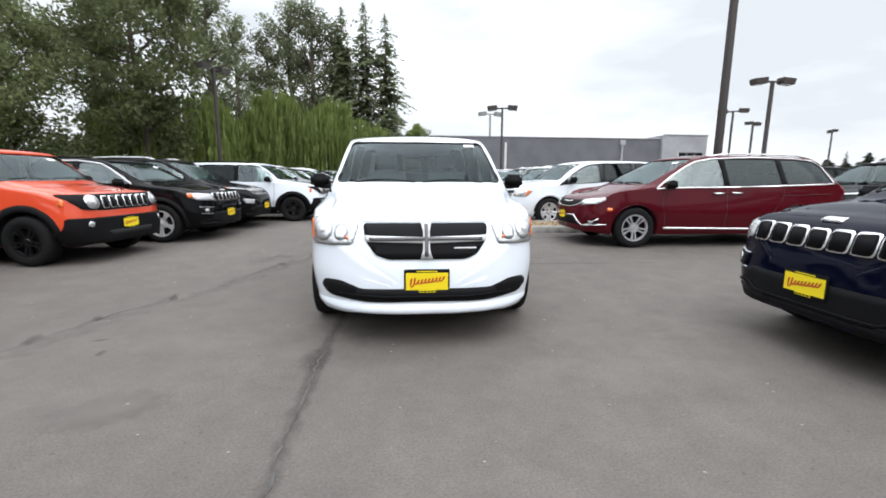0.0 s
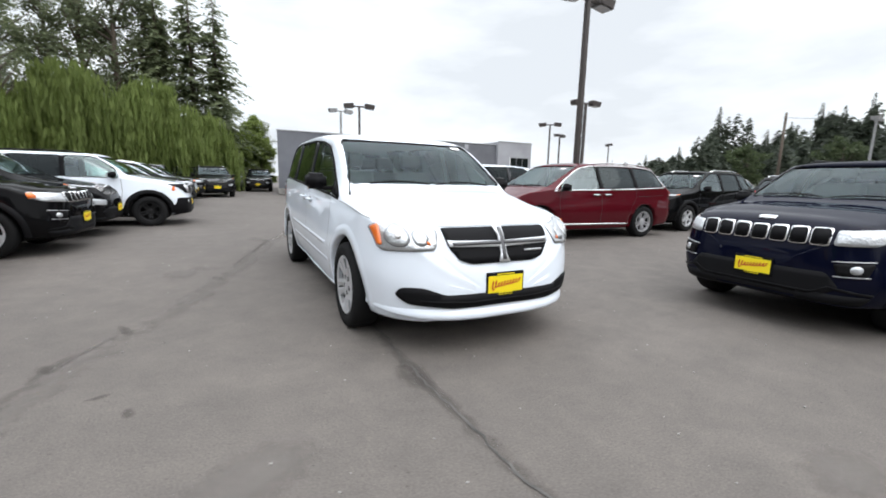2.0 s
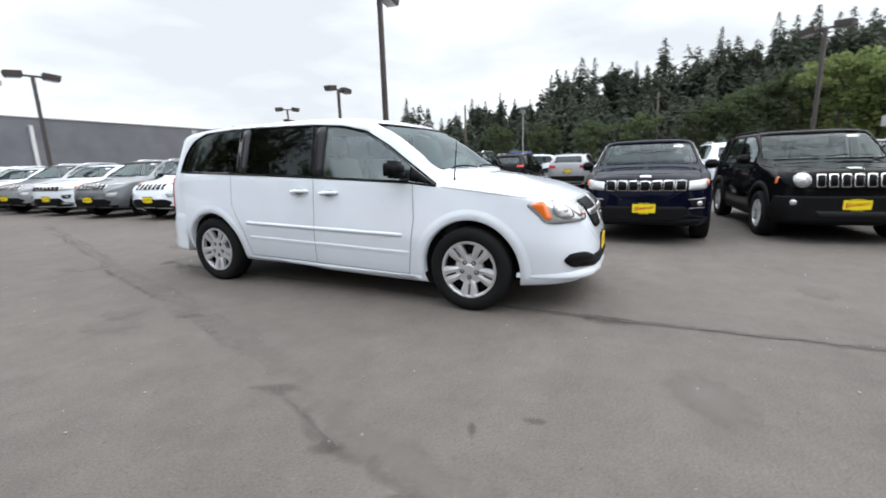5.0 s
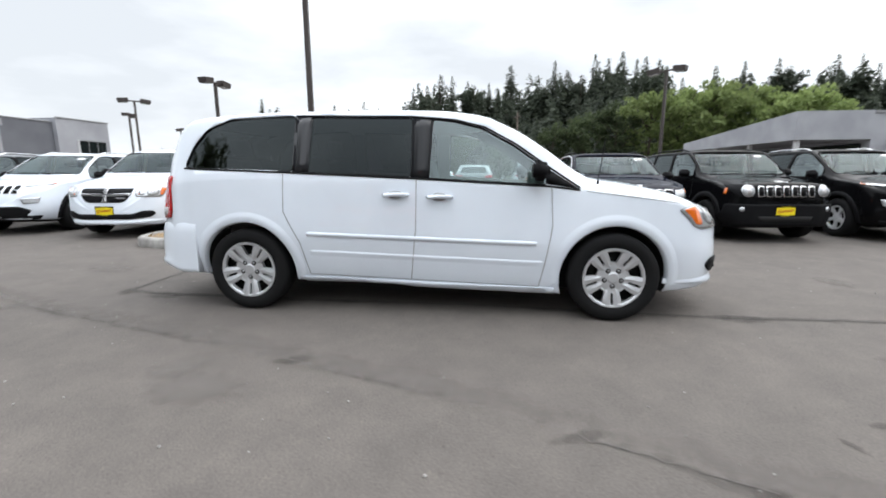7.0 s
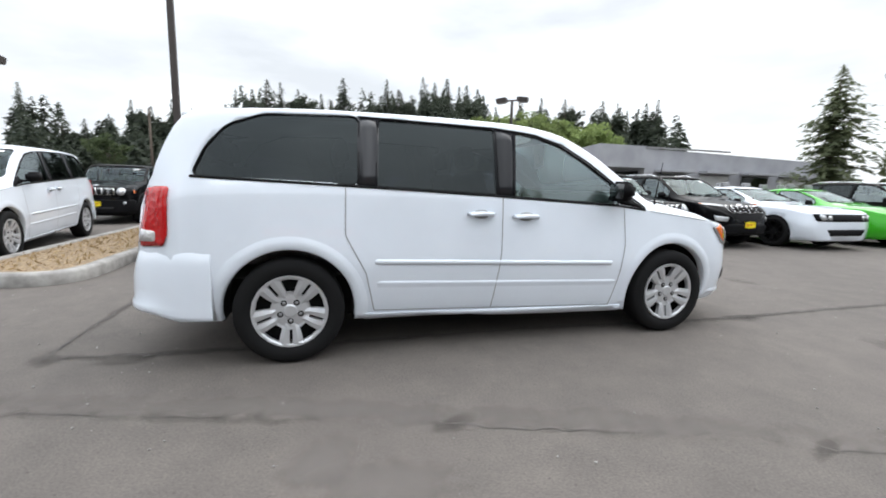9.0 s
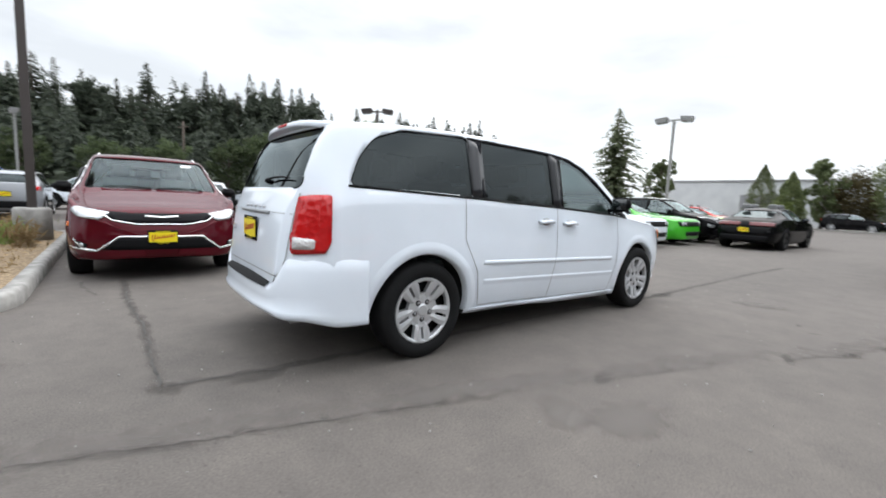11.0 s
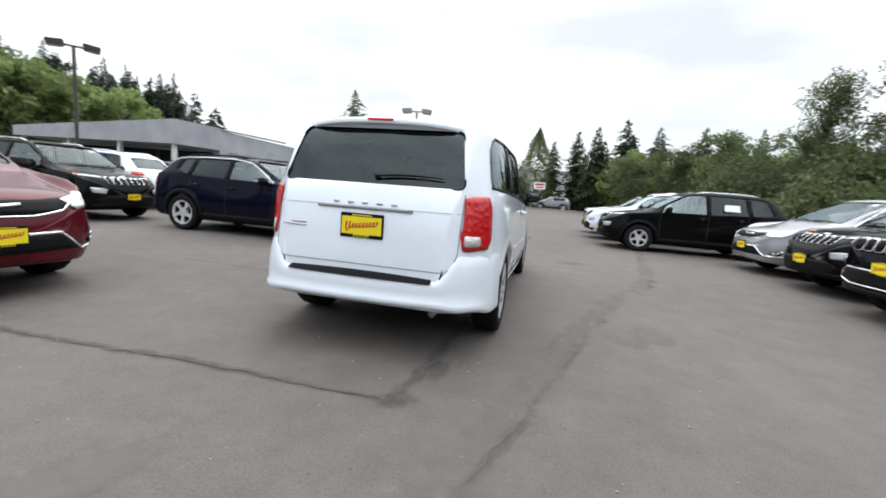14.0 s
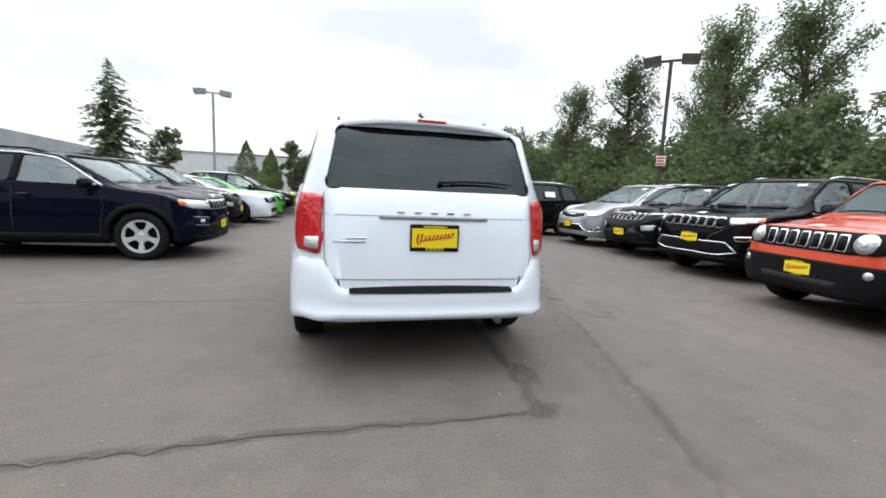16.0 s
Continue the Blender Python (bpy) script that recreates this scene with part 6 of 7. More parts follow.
def worn_strip(line, w, mat, name, label, z=0.002, shift=0.0, gaps=0.35, wander=0.012):
    """A worn band along a line, stronger and weaker by stretches."""
    pts = []
    for a, b in zip(line, line[1:]):
        k = max(2, int(math.dist(a, b) / 0.09))
        pts += [Vector((a[0] + (b[0] - a[0]) * i / k, a[1] + (b[1] - a[1]) * i / k)) for i in range(k)]
    pts.append(Vector(line[-1]))
    ph = rng.uniform(0, 9)
    verts, wear, faces = [], [], []
    for i, p in enumerate(pts):
        d = (pts[min(i + 1, len(pts) - 1)] - pts[max(i - 1, 0)]).normalized()
        nrm = Vector((-d.y, d.x))
        k = 1 - gaps * (0.5 + 0.5 * math.sin(0.23 * i + ph) * math.cos(0.11 * i + 2 * ph)) - (1.0 if i in (0, len(pts) - 1) else 0)
        off = shift + rng.gauss(0, wander)
        for q, f in ((-1, 0), (-0.45, 0.7), (0, 1), (0.45, 0.7), (1, 0)):
            c = p + nrm * (off + q * w * rng.uniform(0.8, 1.2))
            verts.append((c.x, c.y, z))
            wear.append(max(f * k, 0))
        if i:
            faces += [(5 * i - 5 + j, 5 * i - 4 + j, 5 * i + 1 + j, 5 * i + j) for j in range(4)]
    return worn(verts, faces, wear, mat, name, label)


LONG = [(-0.74, -8.5), (-0.70, -6.2), (-0.72, -4.6), (-0.73, -3.5), (-0.74, -2.2), (-0.62, -0.5), (-0.60, 1.5), (-0.57, 2.5), (-0.50, 3.12)]
CROSS = [(-0.50, 3.12), (0.3, 3.13), (1.0, 3.13), (2.0, 3.2), (3.3, 3.2)]
JOINT = [(1.25, 11.0), (0.42, 8.2), (0.0, 6.8), (-0.50, 5.3), (-0.86, 4.1), (-1.02, 3.72), (-1.26, 2.95), (-1.55, 1.85), (-1.85, 0.85), (-2.02, 0.4), (-2.20, -0.2), (-2.52, -0.97), (-2.82, -1.65), (-3.15, -3.0), (-3.42, -4.8), (-3.8, -8.0)]
worn_strip(LONG, 0.085, M["worn_dark"], "asphalt_crack_edge", "dark crumbled edge along a crack", gaps=0.5)
worn_strip(CROSS, 0.075, M["worn_dark"], "asphalt_crack_edge", "dark crumbled edge along a crack", gaps=0.45)
crack(LONG, 0.011, 0.0045, M["crack"], "asphalt_crack", "long dark open crack in worn asphalt", 0.012)
crack(CROSS, 0.012, 0.0045, M["crack"], "asphalt_crack", "dark cross crack in worn asphalt", 0.012)
worn_strip(JOINT, 0.16, M["worn_pale"], "asphalt_joint", "pale worn strip beside a lane joint", 0.0014, 0.10, 0.5, 0.02)
worn_strip(JOINT, 0.060, M["worn_faint"], "asphalt_joint", "faded tarred joint between two asphalt lanes", 0.0026, -0.02, 0.9, 0.015)
for a, b in ((5, 7), (8, 10), (11, 12)):
    crack(JOINT[a:b + 1], 0.007, 0.0045, M["tar"], "asphalt_crack", "broken edge of a tarred joint", 0.010)
worn_strip([(3.7, 0.46), (2.4, 0.50), (1.15, 0.53)], 0.03, M["worn_pale"], "faded_line", "faded pale line on the asphalt", 0.0016, 0, 0.3, 0.003)
worn_strip(JOINT[1:6], 0.05, M["worn_pale"], "faded_line", "faded pale line on the asphalt", 0.0036, 0.03, 0.3, 0.006)
worn_strip([(3.35, 3.62), (2.86, 3.56), (2.3, 3.45)], 0.05, M["worn_pale"], "scuff", "pale scuff on the asphalt", 0.0016, 0, 0.5)
for i, (x, y, rx, ry, turn, tone) in enumerate((
        (-0.54, 3.10, 0.16, 0.11, 20, 0), (-0.66, 2.62, 0.10, 0.22, 0, 0), (-0.78, -2.65, 0.12, 0.22, 0, 0), (-2.85, -1.60, 0.06, 0.10, 30, 0),
        (-2.30, -2.42, 0.04, 0.08, 10, 0), (-2.48, -2.16, 0.08, 0.03, 20, 0), (-2.54, -0.98, 0.05, 0.20, 20, 0), (-1.90, 0.70, 0.08, 0.15, 20, 0),
        (-3.0, -2.1, 0.06, 0.16, 15, 0), (-2.3, 1.1, 0.24, 0.34, 0, 1), (-2.05, 1.35, 0.18, 0.26, 50, 1),
        (-1.2, 3.9, 0.20, 0.32, 30, 1), (-1.75, -3.2, 0.35, 0.22, 20, 1), (0.6, -4.3, 0.30, 0.18, 0, 1), (0.4, 4.2, 0.45, 0.25, 70, 1))):
    blotch(x, y, rx, ry, turn, M["worn_pale" if tone else "worn_dark"], "pale scuffed spot on worn asphalt" if tone else "dark stain on worn asphalt", 0.003 + 0.0002 * i, i)

# loose grit on the asphalt
gr = bmesh.new()
for i in range(420):
    a, d = rng.uniform(0, 2 * math.pi), rng.uniform(2.2, 7.5)
    x, y, s = d * math.cos(a) * 0.9, d * math.sin(a), rng.uniform(0.003, 0.010)
    bmesh.ops.create_icosphere(gr, subdivisions=1, radius=s, matrix=Matrix.Translation((x, y, s * 0.4)) @ Matrix.Diagonal((1, rng.uniform(0.6, 1), 0.6, 1)))
tagged(new("grit", finish("grit", gr, M["concrete"], False)), "pale grit and pebbles scattered over the asphalt", "grit", kind="stuff")


# ---- kerbed island ----
def kerb_ring(poly, w, h, name, label):
    inner = grown(poly, -w)
    bm = bmesh.new()
    n = len(poly)
    a = [bm.verts.new((*p, 0.0)) for p in poly]
    b = [bm.verts.new((*p, h - 0.03)) for p in grown(poly, -0.005)]
    c = [bm.verts.new((*p, h)) for p in grown(poly, -0.035)]
    d = [bm.verts.new((*p, h)) for p in inner]
    e = [bm.verts.new((*p, 0.0)) for p in inner]
    for p, q in ((a, b), (b, c), (c, d), (d, e)):
        for i in range(n):
            j = (i + 1) % n
            bm.faces.new((p[i], p[j], q[j], q[i]))
    bmesh.ops.recalc_face_normals(bm, faces=bm.faces[:])
    tagged(new(name, finish(name, bm, M["concrete"], True)), label, "kerb", kind="structure")
    return inner


ISLAND = rounded([(1.72, 4.0), (9.5, 3.9), (9.5, 5.45), (1.90, 5.45)], 0.7, 8)
bed_edge = kerb_ring(ISLAND, 0.15, 0.15, "kerb", "weathered concrete kerb round a planted island")
bm = bmesh.new()
bm.faces.new([bm.verts.new((*p, 0.13)) for p in bed_edge])
bmesh.ops.triangulate(bm, faces=bm.faces[:])
tagged(new("planting_bed", finish("planting_bed", bm, M["mulch"], False)), "dry bark mulch in the kerbed island", "bed", kind="structure")


def quads(centers, us, vs):
    """Vertices and faces of rhombic leaves."""
    c, u, v = (np.asarray(a, float) for a in (centers, us, vs))
    pts = np.stack([c + u, c + v, c - u, c - v], 1).reshape(-1, 3)
    faces = np.arange(len(c) * 4).reshape(-1, 4)
    return pts, faces


def leaf_mesh(name, centers, sizes, mat, seed, aspect=0.5, hang=0.0, lean=None):
    g = np.random.default_rng(seed)
    n = len(centers)
    u = g.normal(size=(n, 3))
    u[:, 2] = u[:, 2] * (1 - hang) - 1.5 * hang
    u /= np.linalg.norm(u, axis=1)[:, None]
    w = g.normal(size=(n, 3))
    v = np.cross(u, w)
    v /= np.linalg.norm(v, axis=1)[:, None] + 1e-9
    s = np.asarray(sizes)[:, None]
    pts, faces = quads(centers, u * s, v * s * aspect)
    me = bpy.data.meshes.new(name)
    me.from_pydata(pts.tolist(), [], faces.tolist())
    me.materials.append(mat)
    return me


# straw and tufts on the island
g = np.random.default_rng(3)
cx = np.stack([g.uniform(2.1, 9.2, 900), g.uniform(4.25, 5.2, 900), g.uniform(0.13, 0.16, 900)], 1)
tagged(new("dry_straw", leaf_mesh("dry_straw", cx, g.uniform(0.02, 0.06, 900), M["straw"], 4, 0.2)), "dry straw lying on the island", "straw", kind="stuff")
for i in range(7):
    x, y = 6.2 + 0.42 * i, 4.65 + 0.25 * ((i * 37) % 5 - 2) / 2
    n = 160
    cc = np.stack([x + g.normal(0, 0.10, n), y + g.normal(0, 0.10, n), 0.15 + np.abs(g.normal(0.14, 0.12, n))], 1)
    t = new("grass_tuft", leaf_mesh("grass_tuft", cc, g.uniform(0.06, 0.14, n), M["leaf_light"] if i % 2 else M["straw"], 10 + i, 0.12, -0.6))
    tagged(t, "half-dry grass tuft growing on the island", "grass", "tufts on the island")


# ---- lot lights ----
def lamp_post(x, y, z, turn=0, base=0.0, tint="pole", sign=False):
    root = new("lamp_post")
    root.matrix_basis = pose(x, y, base, 0, 0, turn)
    tagged(root, "tall square steel lot light with two box heads" if not sign else "tall square steel lot light with a red and white sign", "lamp post", "lot lights")
    part("pole", tube([(0, 0, 0.5), (0, 0, z - base)], [0.095, 0.085], 4), M[tint], root, smooth=False)
    part("footing", lathe([(0.001, 0), (0.27, 0), (0.27, 0.58), (0.24, 0.62), (0.001, 0.62)], 20, "z"), M["concrete"], root, "round concrete footing")
    arm = part("arm", boxes((-0.32, 0.32, -0.035, 0.035, z - base - 0.05, z - base + 0.03), bevel=0.008), M[tint], root, smooth=False)
    for s in (-1, 1):
        b = bmesh.new()
        box(b, -0.30, 0.30, -0.22, 0.22, -0.13, 0.13)
        for v in b.verts:
            if v.co.z < 0:
                v.co.x *= 0.9
                v.co.y *= 0.9
        bmesh.ops.bevel(b, geom=b.edges[:], offset=0.02, segments=2, affect="EDGES")
        h = part("lamp_head", b, M[tint], root, smooth=False)
        h.matrix_basis = pose(s * 0.60, 0, z - base, 0, 6 * s, 0)
        part("lens", boxes((-0.22, 0.22, -0.16, 0.16, -0.142, -0.131)), M["lamp_clear"], h, smooth=False)
    if sign:
        sg = part("sign", boxes((0.14, 0.16, -0.15, 0.15, 2.50 - base, 2.84 - base), bevel=0.004), M["paper"], root, "white sign with red lettering bars", smooth=False)
        sg.matrix_basis = pose(0, 0, 0, 0, 0, 92)
        bars = boxes(*[(0.161, 0.166, -0.13, 0.13 - 0.04 * (i % 2), 2.53 + 0.1 * i - base, 2.59 + 0.1 * i - base) for i in range(3)])
        part("lettering_bars", bars, M["red"], sg, smooth=False)
    return root


lamp_post(7.4, 4.4, 6.2, 4, 0.1)
lamp_post(5.75, 20.5, 5.35, -13)
lamp_post(16.1, 12.85, 5.5, -5)
lamp_post(22.0, 22.4, 5.75, -45)
lamp_post(18.85, -9.1, 6.1, 50)
lamp_post(7.2, -20.2, 5.9, 10, tint="pole_grey")
lamp_post(-10.5, -8.1, 6.1, -40, sign=True)
lamp_post(-9.3, 17.2, 6.4, 70)
lamp_post(6.4, 27.4, 6.0, 5, tint="pole_grey")
lamp_post(30.0, 30.0, 6.0, 20)
lamp_post(44.0, 36.0, 6.2, 60)
lamp_post(38.0, 8.0, 6.0, 10, tint="pole_grey")


# ---- buildings ----
def building(name, label, walls, extra):
    root = new(name)
    tagged(root, label, "building")
    for nm, dims, mat in walls:
        part(nm, boxes(*dims) if isinstance(dims, list) else boxes(dims), M[mat], root, smooth=False)
    for nm, dims, mat in extra:
        part(nm, boxes(dims, bevel=0.01), M[mat], root, smooth=False)
    return root


for k, (dk, lt, sc) in dict(grey_wall=((0.118, 0.122, 0.138), (0.150, 0.155, 0.172), 0.8), pale_wall=((0.30, 0.305, 0.33), (0.37, 0.375, 0.40), 0.7), white_wall=((0.55, 0.56, 0.57), (0.66, 0.67, 0.67), 0.5)).items():
    mottle(M[k], dk, lt, sc)
    bump(M[k], 25, 0.15)
gx0, gx1, gy = 1.6, 18.4, 24.6
grey = building("grey_building", "low grey-painted block building with parapet trim", [
    ("end_wall", (gx1, 21.8, gy - 0.25, gy + 18, 0, 4.32), "pale_wall")], [
    ("parapet_trim", (gx0 - 0.04, gx1, gy - 0.04, gy + 0.02, 4.05, 4.12), "steel"),
    ("parapet_trim", (gx1 + 0.001, 21.84, gy - 0.29, gy - 0.23, 4.32, 4.39), "steel"),
    ("downpipe", (6.9, 7.05, gy - 0.13, gy - 0.01, 0, 3.7), "white_wall"),
    ("downpipe", (15.4, 15.55, gy - 0.13, gy - 0.01, 0, 3.6), "pale_wall"),
    ("rain_head", (15.3, 15.65, gy - 0.2, gy - 0.01, 3.6, 3.95), "pale_wall"),
    ("window", (19.68, 21.5, gy - 0.27, gy - 0.251, 1.1, 3.1), "glass"),
    ("window_frame", (19.58, 19.67, gy - 0.30, gy - 0.252, 1.05, 3.15), "white_wall"),
    ("window_frame", (20.25, 20.30, gy - 0.29, gy - 0.271, 1.1, 3.1), "steel"),
    ("window_frame", (20.85, 20.90, gy - 0.29, gy - 0.271, 1.1, 3.1), "steel"),
    ("window_frame", (19.68, 21.5, gy - 0.30, gy - 0.252, 3.1, 3.18), "steel"),
    ("window", (21.801, 21.85, gy + 2.0, gy + 6.0, 1.1, 3.0), "glass"),
    ("window_frame", (21.802, 21.88, gy + 3.95, gy + 4.05, 1.1, 3.0), "steel"),
    ("base_course", (gx0 - 0.03, gx1, gy - 0.03, gy - 0.002, 0, 0.4), "concrete")])

bm = bmesh.new()
for v in box(bm, gx0, gx1, gy, gy + 22, 0, 4.05):
    if v.co.x < gx0 + 1 and v.co.y > gy + 1:
        v.co.x += 6.5
part("wall", bm, M["grey_wall"], grey, smooth=False)

# showroom with a raised corner and a canopy
root = new("showroom")
tagged(root, "low pale grey showroom with a flat canopy", "building")
bm = bmesh.new()
for v in box(bm, 23.0, 37.0, -44.0, -22.0, 0, 4.45):
    if v.co.y < -30 and v.co.z > 1:
        v.co.z -= 0.45
part("wall", bm, M["pale_wall"], root, smooth=False)
bm = bmesh.new()
for v in box(bm, 23.0, 37.5, -22.0, -18.0, 3.0, 3.7):
    if v.co.z > 3.3 and v.co.x < 24:
        v.co.z = 4.6
part("canopy", bm, M["pale_wall"], root, "flat pale canopy with a raised corner", smooth=False)
for x in (23.4, 28.0, 32.6, 37.0):
    part("canopy_post", boxes((x - 0.12, x + 0.12, -18.5, -18.26, 0, 3.0), bevel=0.01), M["white_wall"], root, smooth=False)
part("shop_window", boxes((23.6, 36.5, -21.99, -21.9, 0.4, 2.8)), M["glass"], root, smooth=False)
for i in range(5):
    y = -24.5 - 4.2 * i
    part("bay_awning", boxes((22.2, 23.0, y - 1.6, y + 1.6, 2.75, 2.95), bevel=0.02), M["pale_wall"], root, smooth=False)
    part("bay_door", boxes((22.93, 22.99, y - 1.4, y + 1.4, 0, 2.6)), M["glass"] if i % 2 == 0 else M["white_wall"], root, smooth=False)
part("roof_trim", boxes((22.92, 23.02, -30.0, -22.01, 4.45, 4.57)), M["steel"], root, smooth=False)

building("white_warehouse", "long low white warehouse wall beyond the lot", [("wall", (-8.0, 26.0, -74.0, -60.0, 0, 5.2), "white_wall")], [
    ("roof_trim", (-8.1, 26.1, -60.05, -59.9, 5.2, 5.45), "steel"),
    ("roller_door", (2.0, 6.0, -59.98, -59.9, 0, 3.6), "steel"), ("roller_door", (12.0, 16.0, -59.98, -59.9, 0, 3.6), "steel")])
building("canopy_stand", "blue canopy on white posts over a far sales row", [("roof", (58.0, 68.0, 12.0, 15.0, 2.5, 2.75), "white_wall")], [
    ("valance", (57.9, 57.98, 11.9, 15.1, 2.5, 2.70), "blue"),
    ("valance", (57.98, 68.1, 11.9, 11.98, 2.5, 2.70), "blue"),
    ("post", (58.1, 58.25, 12.1, 12.25, 0, 2.5), "white_wall"), ("post", (58.1, 58.25, 14.75, 14.9, 0, 2.5), "white_wall"),
    ("post", (67.8, 67.95, 12.1, 12.25, 0, 2.5), "white_wall"), ("post", (67.8, 67.95, 14.75, 14.9, 0, 2.5), "white_wall")])

# kerb along the far south verge
tagged(new("kerb", finish("kerb", boxes((-30, 30, -46.3, -46.1, 0, 0.15), bevel=0.02), M["concrete"], False)), "long concrete kerb before the planted verge", "kerb", kind="structure")


# ---- trees ----
def conifer_sprays(seed, H, R, density=1.0, leaf=0.30, low=0.10, power=0.75):
    """Centres, long and cross axes of the needle sprays of a fir: uneven drooping branches with side twigs."""
    g = np.random.default_rng(seed)
    cs, us, vs = [], [], []
    count = max(40, int(190 * density))
    lop, lean = g.uniform(0, 2 * math.pi), g.normal(0, 0.012 * H, 2)
    wave, ph = g.uniform(3.0, 7.0), g.uniform(0, 6.3)
    for i in range(count):
        f = low + (0.985 - low) * ((i + g.uniform(0, 1)) / count) ** 0.92
        a = g.uniform(0, 2 * math.pi)
        # the outline swells and thins over the height and from side to side
        r = R * max(1 - f, 0.02) ** power * (1 + 0.28 * math.sin(wave * 6.28 * f + 2.0 * math.cos(a - lop) + ph))
        rr = r * g.uniform(0.45, 1.12) * (1 + 0.18 * math.cos(a - lop))
        k = max(2, int(rr / (leaf * 0.8)))
        up = g.uniform(-0.35, 0.25)
        for j in range(k):
            t = (j + 0.6) / k
            x, y = rr * t * math.cos(a) + lean[0] * f, rr * t * math.sin(a) + lean[1] * f
            zz = H * f + rr * (up * t - 0.32 * t * t) + g.normal(0, 0.05)
            for da in (g.uniform(-1.2, -0.3), g.uniform(0.3, 1.2)) if t < 0.92 else (0.0,):
                q = a + da
                d = leaf * g.uniform(0.6, 1.3) * (1.1 - 0.4 * t) * min(1.0, 0.35 + 2.6 * (1 - f))
                u = np.array((math.cos(q), math.sin(q), g.uniform(-0.9, 0.15))) * d
                w = np.array((-math.sin(q), math.cos(q), g.uniform(-0.9, 0.9))) * d * g.uniform(0.25, 0.5)
                cs.append((x + u[0] * 0.6, y + u[1] * 0.6, zz + u[2] * 0.6))
                us.append(u)
                vs.append(w)
    for q in range(4):
        cs.append((lean[0], lean[1], H * (0.945 + 0.012 * q)))
        us.append(np.array((0.05, 0.02, 0.25)))
        vs.append(np.array((0.06 * math.cos(q * 1.6), 0.06 * math.sin(q * 1.6), 0)))
    return np.array(cs), np.array(us), np.array(vs)


def spray_mesh(name, cs, us, vs, mat):
    pts, faces = quads(cs, us, vs)
    me = bpy.data.meshes.new(name)
    me.from_pydata(pts.tolist(), [], faces.tolist())
    me.materials.append(mat)
    return me


def conifer(seed, H, R, name="conifer", mat="leaf_dark", label="tall dark green fir tree", **kw):
    root = new(name)
    tagged(root, label, "tree")
    part("trunk", tube([(0, 0, 0), (0, 0, H * 0.5), (0, 0, H * 0.995)], [H * 0.014, H * 0.008, 0.012], 7), M["bark"], root)
    part("crown", spray_mesh("crown", *conifer_sprays(seed, H, R, **kw), M[mat]), None, root)
    return root


def broadleaf(seed, H, R, name="broadleaf_tree", mat="leaf_mid", label="tall leafy tree with an airy crown", trunk=0.28, leaf=0.22, clumps=46, dens=1.0, spread_k=1.0, n_l=22, up=1.0, cone=0.0, clump=1.0):
    """A branching tree: limbs and many small leaf clumps."""
    g = np.random.default_rng(seed)
    root = new(name)
    tagged(root, label, "tree")
    limbs = tube([(0, 0, 0), (0.02 * H, 0, H * 0.3), (-0.01 * H, 0.01 * H, H * 0.6), (0, 0, H * 0.9)], [H * 0.02, H * 0.015, H * 0.009, 0.02], 8)
    cs, ss = [], []
    for i in range(n_l):
        f = trunk + (0.95 - trunk) * (i + g.uniform(0, 1)) / n_l
        a = g.uniform(0, 2 * math.pi)
        out = R * (math.sin(math.pi * min(max((f - trunk) / (1.02 - trunk), 0.06), 0.97)) ** 0.7) * g.uniform(0.65, 1.1)
        out = out * (1 - cone) + cone * R * (1.02 - (f - trunk) / (1.0 - trunk)) ** 0.75 * g.uniform(0.5, 1.1)
        rise = out * g.uniform(0.25, 0.9) * up
        p0 = Vector((0, 0, H * f * 0.92))
        p2 = Vector((out * math.cos(a), out * math.sin(a), min(H * f * 0.92 + rise, H)))
        p1 = p0.lerp(p2, 0.5) + Vector((0, 0, -0.06 * out))
        t = tube([p0, p1, p2], [H * 0.006, H * 0.004, 0.012], 5)
        tmp = bpy.data.meshes.new("t")
        t.to_mesh(tmp)
        t.free()
        limbs.from_mesh(tmp)
        bpy.data.meshes.remove(tmp)
        for c in range(5):
            q = p0.lerp(p2, g.uniform(0.3, 1.0)) + Vector(g.normal(0, 0.11 * R * spread_k, 3).tolist())
            m = int(clumps * dens * g.uniform(0.6, 1.4))
            rad = R * g.uniform(0.12, 0.24) * clump
            pts = g.normal(0, 1, (m, 3))
            pts /= np.linalg.norm(pts, axis=1)[:, None]
            pts *= (g.uniform(0.2, 1.0, m) ** 0.5)[:, None] * rad * np.array([1.1, 1.1, 0.8 * up ** 0.6])
            cs += (pts + np.array(q)).tolist()
            ss += (leaf * g.uniform(0.5, 1.2, m)).tolist()
    part("trunk", limbs, M["bark"], root)
    part("crown", leaf_mesh("crown", cs, ss, M[mat], seed + 1, 0.55), None, root)
    return root


